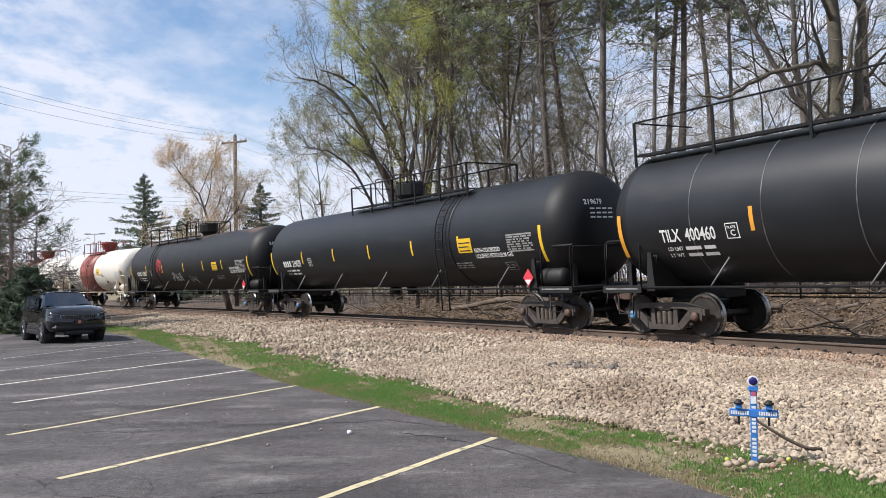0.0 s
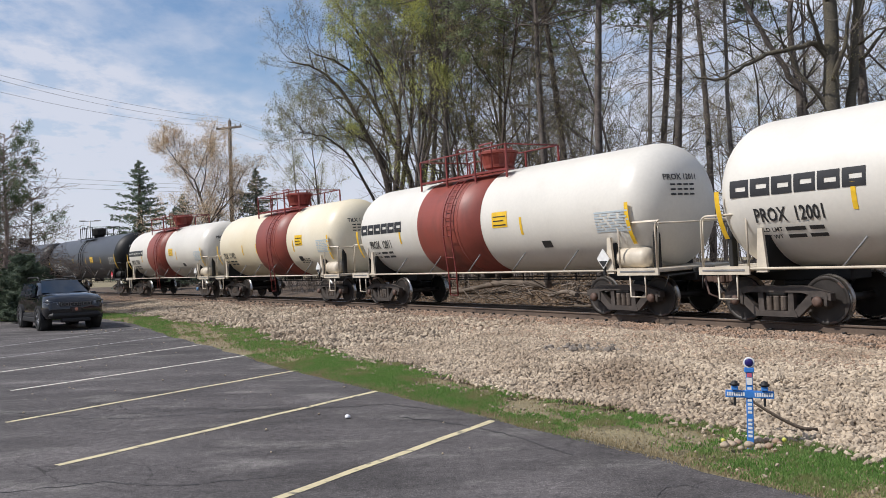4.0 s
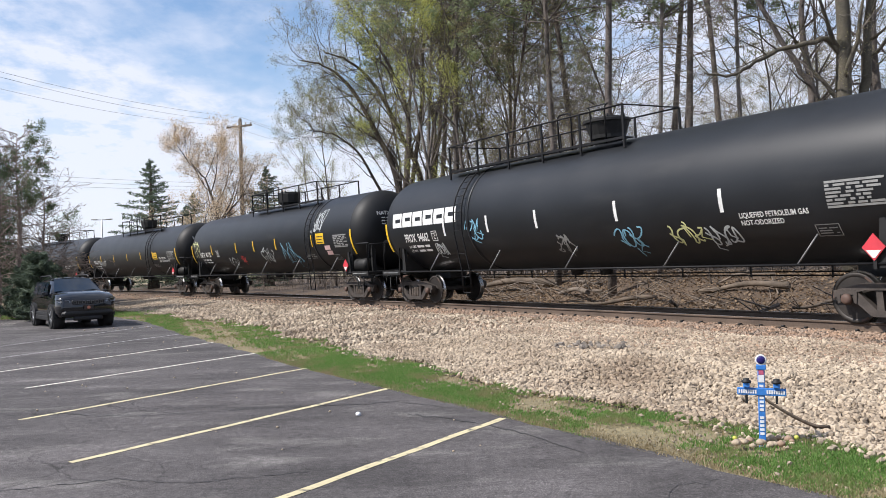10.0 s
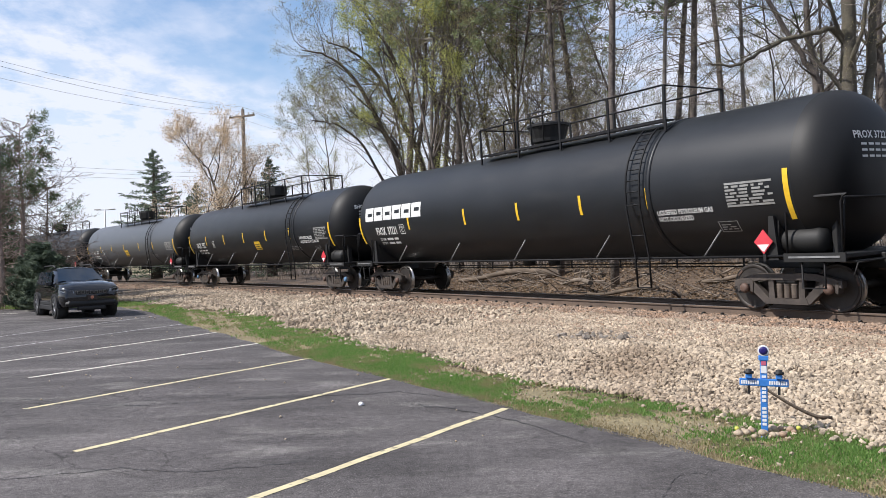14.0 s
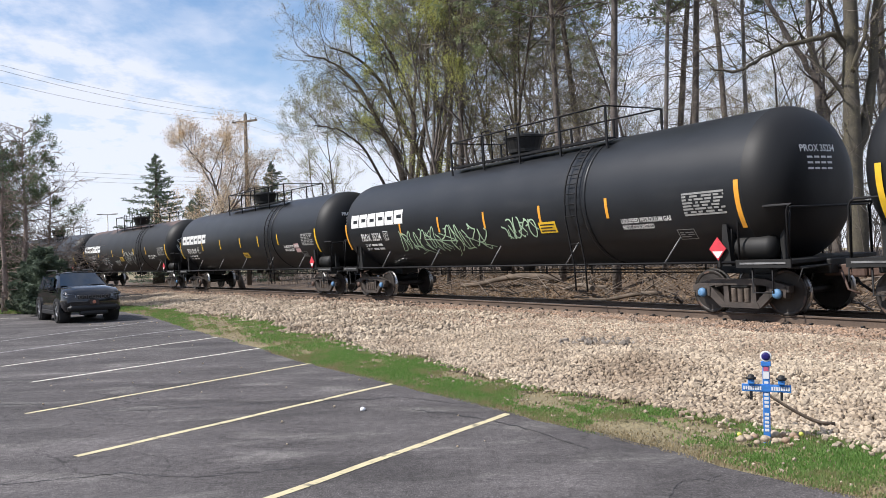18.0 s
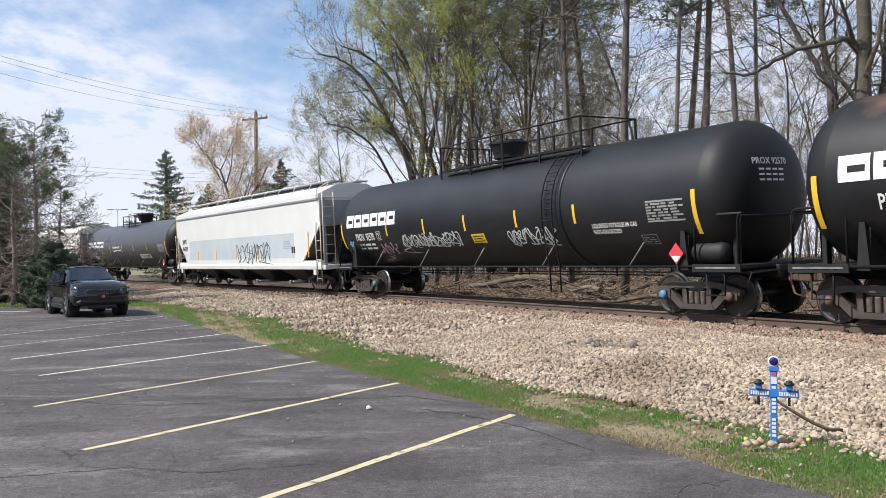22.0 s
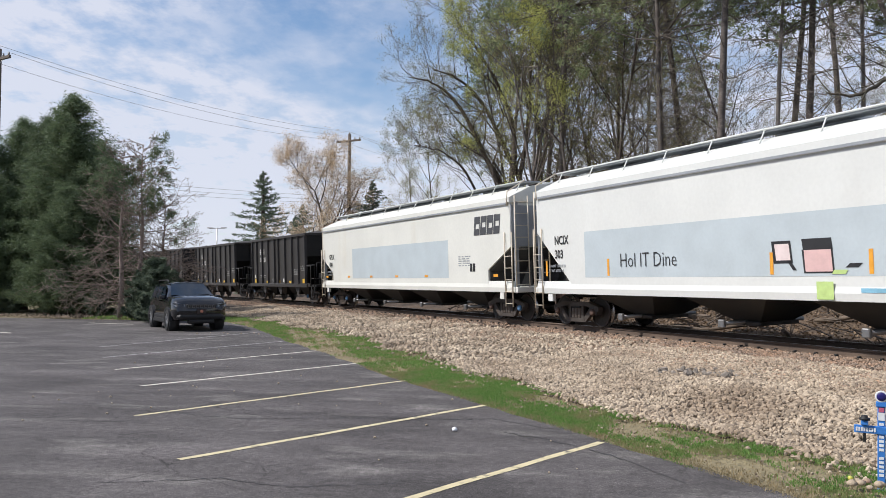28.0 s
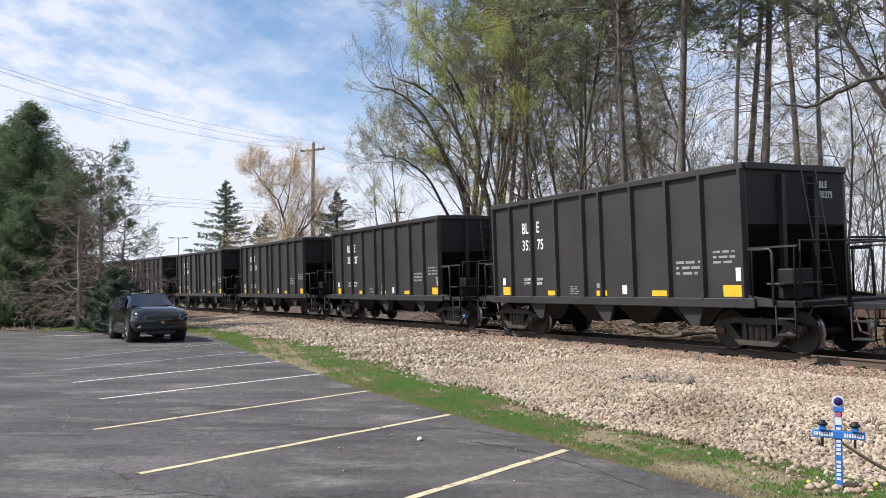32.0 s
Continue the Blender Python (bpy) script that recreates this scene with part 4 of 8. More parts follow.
def build_reflection_wall():
    """A plain wall added unseen behind the viewer, to darken reflections in car and tanks."""
    g = Geo().box(-58, 24, -17.3, -17.0, -0.05, 6.2).box(-58.05, 24.05, -17.36, -16.94, 6.2, 6.34)
    tagged(new("wall_south", g.mesh("wall_south", M["masonry"])), "plain grey masonry wall closing the car park", "wall", kind="structure")


# ---- rolling stock ----
# Car space: x along the train (forward), y across (the car park side is -y), z up from the rail head.
WHEEL_R, BASE = 0.457, 1.78
_text_cache = {}


def text_geo(text, height, bold=0.022):
    """Flat letters as (verts, faces), cap height given, from the built-in font."""
    if (text, bold) not in _text_cache:
        cu = bpy.data.curves.new("letters", "FONT")
        cu.body, cu.size, cu.resolution_u, cu.offset = text, 1.0, 2, bold
        ob = bpy.data.objects.new("letters", cu)
        scene.collection.objects.link(ob)
        me = bpy.data.meshes.new_from_object(ob)
        vs = [tuple(v.co) for v in me.vertices]
        fs = [tuple(p.vertices) for p in me.polygons]
        bpy.data.objects.remove(ob); bpy.data.curves.remove(cu); bpy.data.meshes.remove(me)
        _text_cache[text, bold] = (vs, fs)
    vs, fs = _text_cache[text, bold]
    k = height / 0.69
    w = max((v[0] for v in vs), default=0) * k
    return [(v[0] * k, v[1] * k) for v in vs], fs, w


class Wall:
    """A painted surface: a tank's barrel or a flat side. place(u, v) gives the point off it."""

    def __init__(self, radius=None, zc=0.0, y=0.0, end=None):
        self.radius, self.zc, self.y, self.end = radius, zc, y, end

    def place(self, u, v, off=0.008):
        if self.end is not None:                     # an end plate seen along the train
            return (self.end + off, u, self.zc + v)
        if self.radius:
            a, r = v / self.radius, self.radius + off
            return (u, -r * math.cos(a), self.zc + r * math.sin(a))
        return (u, self.y - off, self.zc + v)


def decal(name, wall, mat, parent, label="", quads=(), texts=(), off=0.008, bold=0.022, kind=""):
    """quads: (u0, u1, v0, v1[, slant]); texts: (string, u, v, height[, stretch])."""
    g = Geo()
    for q in quads:
        u0, u1, v0, v1 = q[:4]
        sl = q[4] if len(q) > 4 else 0.0
        n = max(1, int(abs(v1 - v0) / 0.12)) if wall.radius else 1
        vs = []
        for i in range(n + 1):
            t = i / n
            v = v0 + (v1 - v0) * t
            vs += [wall.place(u0 + sl * t, v, off), wall.place(u1 + sl * t, v, off)]
        g.add(vs, [(2 * i, 2 * i + 1, 2 * i + 3, 2 * i + 2) for i in range(n)])
    for t in texts:
        txt, u, v, h = t[:4]
        st = t[4] if len(t) > 4 else 1.0
        vs, fs, w = text_geo(txt, h, bold=bold)
        g.add([wall.place(u + a * st, v + b, off + 0.004) for a, b in vs], fs)
    return part(name, g, mat, parent, label, kind=kind)


def stroke(g, wall, pts, w, off=0.009):
    """A sprayed line of width w through (u, v) points."""
    n = len(pts)
    vs = []
    for i, (u, v) in enumerate(pts):
        a, b = pts[max(i - 1, 0)], pts[min(i + 1, n - 1)]
        du, dv = b[0] - a[0], b[1] - a[1]
        L = math.hypot(du, dv) or 1
        nu, nv = -dv / L * w / 2, du / L * w / 2
        vs += [wall.place(u + nu, v + nv, off), wall.place(u - nu, v - nv, off)]
    g.add(vs, [(2 * i, 2 * i + 2, 2 * i + 3, 2 * i + 1) for i in range(n - 1)])


def graffiti(wall, parent, mat, u, v, w, h, seed, line=0.04, label="sprayed graffiti tag"):
    """An unreadable sprayed tag: looping strokes in a box."""
    rnd = random.Random(seed)
    g = Geo()
    n = max(4, int(w / (h * 0.36)))
    for k in range(n):
        cu = u + w * (k + 0.5) / n
        cw = w / n * 0.62
        pts, ph, tw = [], rnd.uniform(0, 6.28), rnd.choice((1, 2, 2, 3))
        ax, ay = rnd.uniform(0.5, 1.0) * cw, rnd.uniform(0.32, 0.5) * h
        for i in range(26):
            t = i / 25 * 6.28 * 0.85
            pts.append((cu + ax * math.sin(t + ph) + 0.12 * h * math.sin(2 * t), v + h / 2 + ay * math.sin(tw * t * 0.5 + ph * 1.7) + 0.05 * h * math.cos(3 * t)))
        stroke(g, wall, pts, line, 0.009 + 0.0006 * k)
    for k in range(max(1, n // 2)):
        a, b = rnd.uniform(u, u + w), rnd.uniform(v, v + h)
        stroke(g, wall, [(a, b), (a + rnd.uniform(-0.2, 0.2) * w, b - 0.35 * h), (a + rnd.uniform(-0.1, 0.3) * w, b - 0.5 * h)], line * 0.8, 0.013)
    return part("graffiti", g, mat, parent, label)


def block_logo(wall, parent, mat, u, v, h, count=6, label="white block company logo", slant=0.0, wide=1.26):
    """A company sign as plain blocks, each with one slot."""
    g = Geo()
    w = h * wide
    for k in range(count):
        a = u + k * w * 1.10
        lo = h * (0.40 if k % 2 else 0.34)
        hi = lo + h * 0.26
        cut = w * 0.30
        for (x0, x1, y0, y1) in ((0, w, 0, lo), (0, cut, lo, hi), (w - cut * 0.5, w, lo, hi), (0, w, hi, h)):
            n = 3
            vs = []
            for i in range(n + 1):
                vv = y0 + (y1 - y0) * i / n
                vs += [wall.place(a + x0 + slant * vv, v + vv), wall.place(a + x1 + slant * vv, v + vv)]
            g.add(vs, [(2 * i, 2 * i + 1, 2 * i + 3, 2 * i + 2) for i in range(n)])
    return part("company_logo", g, mat, parent, label)


def text_bars(rnd, u, v, w, rows, h, gap):
    """Small unreadable print as short bars."""
    q = []
    for r in range(rows):
        x = u
        while x < u + w * rnd.uniform(0.75, 1.0):
            k = rnd.uniform(0.06, 0.3)
            q.append((x, min(x + k, u + w), v - r * gap, v - r * gap + h))
            x += k + rnd.uniform(0.03, 0.1)
    return q


# templates shared by all cars
def make_truck_meshes():
    t = {}
    g = Geo()
    z = WHEEL_R
    # frame as bars, so that the windows stay open
    bars = [[(-1.14, z + 0.02), (-1.14, z + 0.15), (-0.62, z + 0.28), (0.62, z + 0.28), (1.14, z + 0.15), (1.14, z + 0.02), (0.86, z + 0.09), (0.56, z + 0.16), (-0.56, z + 0.16), (-0.86, z + 0.09)],
            [(-0.42, z - 0.19), (0.42, z - 0.19), (0.46, z - 0.30), (-0.46, z - 0.30)],
            [(-0.92, z + 0.10), (-0.70, z + 0.13), (-0.34, z - 0.22), (-0.48, z - 0.29)], [(0.92, z + 0.10), (0.48, z - 0.29), (0.34, z - 0.22), (0.70, z + 0.13)],
            [(-0.38, z + 0.17), (-0.27, z + 0.17), (-0.25, z - 0.20), (-0.38, z - 0.20)], [(0.38, z + 0.17), (0.38, z - 0.20), (0.25, z - 0.20), (0.27, z + 0.17)]]
    for k, b in enumerate(bars):
        w = 0.075 - 0.006 * k
        g.prism(b, -w, w)
    for x in (-BASE / 2, BASE / 2):
        g.prism([(x - 0.19, z + 0.11), (x - 0.15, z + 0.17), (x + 0.15, z + 0.17), (x + 0.19, z + 0.11), (x + 0.17, z - 0.08), (x + 0.12, z - 0.06), (x + 0.12, z + 0.08), (x - 0.12, z + 0.08), (x - 0.12, z - 0.06), (x - 0.17, z - 0.08)], -0.085, 0.085)
    t["side_frame"] = g.mesh("side_frame", M["truck"])
    g = Geo()
    for x in (-0.155, 0.0, 0.155):
        prof = []
        for i in range(19):
            prof.append((z - 0.19 + i * 0.0156, 0.076 if i % 2 else 0.058))
        g.lathe(prof, 8, "z", (x, 0, 0))
    t["spring"] = g.mesh("spring_nest", M["spring"])
    r = WHEEL_R
    prof = [(-0.065, 0.10), (-0.065, 0.16), (-0.02, 0.20), (0.0, 0.30), (-0.03, 0.37), (-0.065, 0.385), (-0.065, r - 0.02), (-0.055, r)]
    g = Geo().lathe(prof, 28, "y")
    g.lathe([(-0.055, r), (0.045, r + 0.004), (0.05, r + 0.028), (0.075, r + 0.026), (0.08, r - 0.03)], 28, "y", mi=1, close=False)
    g.lathe([(0.08, r - 0.03), (0.06, 0.37), (0.04, 0.20), (0.09, 0.14), (0.09, 0.05)], 28, "y")
    for k in range(3):                       # scuffs and cast lettering on the plate
        a = k * 2.1
        g.add([(r0 * math.sin(a + b), -0.068 if r0 > 0.38 else -0.03, r0 * math.cos(a + b)) for r0, b in ((0.395, 0.0), (0.395, 0.35), (0.43, 0.35), (0.43, 0.0))], [(0, 1, 2, 3)], 2)
    t["wheel"] = g.mesh("wheel", M["wheel"], M["tread"], M["cap"])
    t["axle"] = Geo().lathe([(-0.98, 0.075), (-0.6, 0.08), (0, 0.075), (0.6, 0.08), (0.98, 0.075)], 10, "y").mesh("axle", M["wheel"])
    cap = Geo().lathe([(0.0, 0.10), (-0.04, 0.10), (-0.07, 0.085), (-0.085, 0.045), (-0.085, 0.01)], 12, "y")
    t["cap"] = cap.mesh("bearing_cap", M["cap"])
    t["capblue"] = cap.mesh("bearing_cap", M["capblue"])
    t["bolster"] = Geo().box(-0.22, 0.22, -1.06, 1.06, z + 0.09, z + 0.25, 0.03).box(-0.20, 0.20, -0.85, 0.85, z - 0.1, z + 0.1, 0.03).box(-0.30, 0.30, -0.35, 0.35, z + 0.24, z + 0.34, 0.02).mesh("truck", M["under"])
    g = Geo()
    g.box(-0.35, 0.25, -0.08, 0.08, 0.74, 0.96, 0.02)
    g.box(0.25, 0.42, -0.16, 0.10, 0.72, 1.0, 0.03)
    g.box(0.36, 0.55, -0.18, -0.06, 0.72, 1.0, 0.03)
    g.tube([(0.15, -0.3, 0.85), (0.28, -0.32, 0.5), (0.5, -0.3, 0.42)], 0.025, 6)
    t["coupler"] = g.mesh("coupler", M["cap"])
    return t


TR = {}
ROLLING = {}              # what turns in the trucks, by its place in the truck


def add_trucks(car, half, rnd):
    for sx in (-1, 1):
        tr = part("truck", TR["bolster"], [], car, m=pose(sx * half, 0, 0))
        for y in (-1, 1):
            part("side_frame", TR["side_frame"], [], tr, m=pose(0, y * 1.0, 0))
            part("spring_nest", TR["spring"], [], tr, m=pose(0, y * 1.0, 0))
            for x in (-BASE / 2, BASE / 2):
                ROLLING.setdefault((x, y), []).append(part("wheel", TR["wheel"], [], tr, m=pose(x, y * 0.75, WHEEL_R, 0, 0, 0 if y < 0 else 180)))
                if y < 0:
                    part("bearing_cap", TR["capblue"] if rnd.random() < 0.2 else TR["cap"], [], tr, m=pose(x, y * 1.07, WHEEL_R))
        for x in (-BASE / 2, BASE / 2):
            ROLLING.setdefault((x, 0), []).append(part("axle", TR["axle"], [], tr, m=pose(x, 0, WHEEL_R)))


def add_couplers(car, L):
    for s in (-1, 1):
        part("coupler", TR["coupler"], [], car, m=pose(s * (L / 2 - 0.42), 0, 0, 0, 0, 0 if s > 0 else 180))


def hoop(x0, x1, y, z0, z1, r=0.06):
    """An upside-down U of pipe, with rounded corners, in one plane along x."""
    return [(x0, y, z0), (x0, y, z1 - r), (x0 + r * 0.3, y, z1 - r * 0.3), (x0 + r, y, z1), (x1 - r, y, z1), (x1 - r * 0.3, y, z1 - r * 0.3), (x1, y, z1 - r), (x1, y, z0)]


def tank_car(sp):
    """A tank car from its description; the origin is at the rail head under its middle."""
    L, R, zc = sp["L"], sp.get("R", 1.56), sp.get("zc", 2.60)
    paint, trim = M[sp["paint"]], M[sp.get("rail", "handrail_black")]
    top_trim = M[sp.get("top_rail", sp.get("rail", "handrail_black"))]
    rnd = random.Random(sp["seed"])
    car = new("tank_car")
    tagged(car, sp["label"], "tank car", "cars of the freight train")
    h = L / 2 - 0.78                     # half length of the tank over its heads
    hd = 0.82                            # depth of a head
    xl = lambda f: -hb + 2 * hb * f      # place along the tank, 0 near its rear head
    # barrel with dished heads
    hb, h = h, h + sp.get("longer", 0.15)                  # markings keep to hb, the barrel reaches a little farther
    nose = [(h - hd + hd * math.sin(a), R * (math.cos(a) ** 0.62)) for a in [i * math.pi / 18 for i in range(9)]] + [(h, 0.004)]
    nose = [(h - hd - 0.25, R)] + nose
    g = Geo().lathe([(-h + hd, R), (h - hd, R)], 56, "x", (0, 0, zc), close=False)
    for end in (nose, [(-x, r) for x, r in nose]):
        g.lathe(end[1:], 56, "x", (0, 0, zc), mi=1, close=False)
    dark_heads = sp["paint"] in ("black", "rusty", "grey", "ash")
    ob = part("tank", g.mesh("tank", paint, M["head"] if dark_heads else paint), [], car)
    for f in sp.get("rings", ()):
        part("weld_seam", Geo().lathe([(xl(f) - 0.012, R + 0.003), (xl(f) - 0.010, R + 0.006), (xl(f) + 0.010, R + 0.006), (xl(f) + 0.012, R + 0.003)], 56, "x", (0, 0, zc), close=False), M["seam"], car, "scuffed pale weld seam")
    if sp.get("band"):
        a, b = sp["band"]
        g = Geo().lathe([(xl(a), R + 0.004), (xl(a), R + 0.010), (xl(b), R + 0.010), (xl(b), R + 0.004)], 56, "x", (0, 0, zc), close=False)
        part("band", g, M["red"], car, "faded red band round the tank")
    add_trucks(car, L / 2 - 2.0, rnd)
    add_couplers(car, L)
    frame_mat = M["under"] if sp.get("rail") != "handrail_white" else M["handrail_white"]
    for s in (-1, 1):
        x0 = s * (L / 2 - 3.1)
        x1 = s * (L / 2 - 0.45)
        g = Geo().box(min(x0, x1), max(x0, x1), -0.34, 0.34, 0.80, 1.08, 0.02)
        part("draft_sill", g, M["under"], car)
        xb = s * (L / 2 - 2.0)
        g = Geo()
        sad = [(-1.38, 1.02), (1.38, 1.02)] + [(R * math.sin(a) * 0.998, zc - R * math.cos(a)) for a in [1.0 - i * 0.2 for i in range(11)]]
        g.prism(sad, xb - 0.10, xb + 0.10, "x")
        part("saddle", g, M["under"], car)
        # bolster post against the barrel
        for y in (-1, 1):
            g = Geo().prism([(xb - 0.12, 1.02), (xb + 0.12, 1.02), (xb + 0.05, 1.85), (xb - 0.05, 1.85)], y * 1.34, y * 1.40)
            part("bolster_post", g, frame_mat, car)
        # end platform with grab hoops
        pa, pb = sorted((s * (L / 2 - 0.55), s * (L / 2 - 1.75)))
        g = Geo().box(pa, pb, -1.42, 1.42, 1.04, 1.12, 0.012).box(pa, pb, -1.44, -1.40, 0.98, 1.14)
        part("end_platform", g, frame_mat, car)
        g = Geo().box(pa + 0.1, pb - 0.1, -1.452, -1.446, 1.05, 1.085)
        part("platform_stripe", g, M["strut"], car, "worn white edge strip")
        for y in (-1.38, 1.38):
            part("grab_hoop", Geo().tube(hoop(s * (L / 2 - 0.62), s * (L / 2 - 1.7), y, 1.1, 2.15, 0.12), 0.022, 6), trim, car)
            xs = s * (L / 2 - 1.2)
            part("step", Geo().tube([(xs - 0.22, y, 1.04), (xs - 0.22, y, 0.50), (xs + 0.22, y, 0.50), (xs + 0.22, y, 1.04)], 0.020, 6), trim, car)
        part("end_rail", Geo().tube([(s * (L / 2 - 0.62), -1.38, 1.1), (s * (L / 2 - 0.60), -1.30, 2.1), (s * (L / 2 - 0.60), 1.30, 2.1), (s * (L / 2 - 0.62), 1.38, 1.1)], 0.022, 6), trim, car)
        part("uncoupling_lever", Geo().tube([(s * (L / 2 - 0.5), -1.30, 0.72), (s * (L / 2 - 0.46), -1.22, 0.95), (s * (L / 2 - 0.46), -0.2, 0.98), (s * (L / 2 - 0.42), -0.05, 0.86)], 0.016, 5), M["under"], car)
        part("air_hose", Geo().tube([(s * (L / 2 - 0.42), 0.28, 0.80), (s * (L / 2 - 0.25), 0.30, 0.55), (s * (L / 2 - 0.02), 0.26, 0.42)], 0.028, 6), M["tyre_rubber"], car)
        part("crossover_step", Geo().box(*sorted((s * (L / 2 - 0.5), s * (L / 2 - 0.8))), -1.2, 1.2, 0.94, 0.99, 0.01), M["under"], car)
        part("end_bracket", Geo().box(*sorted((s * (L / 2 - 0.95), s * (L / 2 - 1.05))), -1.0, -0.84, 1.1, 2.05, 0.01), M["under"], car)
    # running rail along the barrel and the gusset struts
    for y in (-1.40, 1.40):
        part("side_rail", Geo().tube([(-L / 2 + 1.7, y, 1.09), (L / 2 - 1.7, y, 1.09)], 0.026, 6), trim, car)
    for k in range(5):
        x = -L / 2 + 3.6 + k * (L - 7.2) / 4
        part("strut", Geo().tube([(x, -1.40, 1.09), (x + 0.33, -R * 0.79, zc - R * 0.62)], 0.018, 5), M["strut"], car)
        part("strut", Geo().tube([(x, 1.40, 1.09), (x + 0.33, R * 0.79, zc - R * 0.62)], 0.018, 5), M["strut"], car)
    # dome with its lid
    rh = sp.get("rail_height", 0.70)
    xd, top = xl(sp["dome"]) - 0.2, zc + R
    dm = M[sp.get("dome_paint", "under")]
    g = Geo().lathe([(top - 0.10, 0.34), (top + 0.06, 0.36), (top + 0.18, 0.46), (top + 0.20, 0.50), (top + 0.58, 0.52), (top + 0.60, 0.50), (top + 0.62, 0.30), (top + 0.62, 0.02)], 12, "z", (xd, 0, 0), smooth=False)
    if sp.get("bowl"):
        g = Geo().lathe([(top - 0.10, 0.34), (top + 0.10, 0.34), (top + 0.13, 0.45), (top + 0.22, 0.46), (top + 0.52, 0.56), (top + 0.54, 0.60), (top + 0.60, 0.60), (top + 0.62, 0.54), (top + 0.62, 0.02)], 20, "z", (xd, 0, 0), smooth=False)
    dome = part("dome", g, dm, car)
    part("lid", Geo().lathe([(top + 0.62, 0.46), (top + 0.66, 0.44), (top + 0.68, 0.1)], 16, "z", (xd, 0, 0)), dm, dome)
    for k in range(6):
        a = k * math.pi / 3 + 0.3
        part("lid_bolt", Geo().lathe([(top + 0.60, 0.03), (top + 0.70, 0.03), (top + 0.72, 0.01)], 6, "z", (xd + 0.47 * math.cos(a), 0.47 * math.sin(a), 0)), dm, dome)
    for s in (-1, 1):
        part("dome_hoop", Geo().tube(hoop(xd + s * 0.85, xd + s * 0.35, -0.9, top - 0.12, top + rh + 0.12, 0.1), 0.02, 6), top_trim, dome)
    # walkway with railing on top
    a, b = sp["plat"]
    xa, xb = xl(a), xl(b)
    g = Geo()
    for y in (-0.80, 0.80):
        g.box(xa, xb, y - 0.15, y + 0.15, top - 0.07, top - 0.04)
        g.box(xa, xb, y - 0.165 if y < 0 else y + 0.15, y - 0.15 if y < 0 else y + 0.165, top - 0.09, top - 0.03)
    part("walkway", g, top_trim, car)
    n = max(2, int((xb - xa) / (1.4 if b - a < 0.6 else 1.95)))
    for y in ((-0.96, 0.96) if b - a < 0.6 else (-0.96,)):
        for i in range(n + 1):
            x = xa + (xb - xa) * i / n
            part("railing_post", Geo().box(x - 0.028, x + 0.028, y - 0.02, y + 0.02, top - 0.30, top + rh), top_trim, car)
        part("railing", Geo().tube([(xa, y, top + rh), (xb, y, top + rh)], 0.022, 6), top_trim, car)
    for x in (xa, xb):
        part("railing", Geo().tube([(x, -0.96, top + rh), (x, 0.96, top + rh)], 0.020, 6), top_trim, car)
    # ladder bent round the barrel
    if sp.get("ladder") is not None:
        x = xl(sp["ladder"])
        path = [(-1.44, 0.45), (-1.46, 1.1), (-R - 0.10, zc - 0.4)] + [(-(R + 0.10) * math.cos(t), zc + (R + 0.10) * math.sin(t)) for t in [0.0, 0.2, 0.4, 0.6, 0.8, 0.95]]
        g = Geo()
        for dx in (-0.2, 0.2):
            g.tube([(x + dx, y, z) for y, z in path], 0.022, 6)
        lad = part("ladder", g, top_trim, car)
        for i in range(12):
            t = i / 11 * (len(path) - 1)
            k = min(int(t), len(path) - 2)
            y = path[k][0] + (path[k + 1][0] - path[k][0]) * (t - k)
            z = path[k][1] + (path[k + 1][1] - path[k][1]) * (t - k)
            part("rung", Geo().tube([(x - 0.2, y, z), (x + 0.2, y, z)], 0.014, 5), top_trim, lad)
        g = Geo().lathe([(x + 0.30, R + 0.003), (x + 0.30, R + 0.02), (x + 0.42, R + 0.02), (x + 0.42, R + 0.003)], 48, "x", (0, 0, zc), close=False)
        part("strap", g, M["red"] if sp.get("band") else paint, car)
    # brake gear at the leading end
    xe = L / 2 - 1.62
    part("air_reservoir", Geo().lathe([(xe - 0.55, 0.05), (xe - 0.52, 0.2), (xe - 0.42, 0.24), (xe + 0.42, 0.24), (xe + 0.52, 0.2), (xe + 0.55, 0.05)], 16, "x", (0, -1.05, 1.36)), frame_mat, car)
    part("valve_box", Geo().box(L / 2 - 1.62, L / 2 - 1.3, -0.75, -0.3, 1.12, 1.75, 0.03), frame_mat, car)
    part("brake_wheel", Geo().lathe([(L / 2 - 0.98, 0.26), (L / 2 - 0.95, 0.28), (L / 2 - 0.92, 0.26)], 18, "x", (0, 0.35, 2.0), close=False), trim, car)
    for x in (xl(0.44), xl(0.5)):
        part("outlet_valve", Geo().lathe([(0.86, 0.16), (1.0, 0.18), (1.1, 0.18)], 12, "z", (x, 0, 0)), M["under"], car)
    for y, z in ((0.55, 0.85), (0.75, 0.76)):
        part("brake_rod", Geo().tube([(-L / 2 + 3.4, y, z), (L / 2 - 3.4, y, z)], 0.017, 5), M["under"], car)
    for k in range(7):
        x = -L / 2 + 4.2 + k * (L - 8.4) / 6
        part("rod_hanger", Geo().box(x - 0.012, x + 0.012, 0.62, 0.66, 0.73, 1.12), M["under"], car)
    # markings
    wall = Wall(R, zc)
    lt = M[sp.get("letters", "letter")]
    stripe = M[sp.get("stripe", "yellow")]
    q = [(xl(f), xl(f) + 0.09, -0.45, 0.02) for f in sp.get("stripes", (0.172, 0.317, 0.465, 0.61, 0.755))]
    for k, s4 in enumerate(q):
        decal("reflective_strip", wall, stripe, car, quads=[s4])
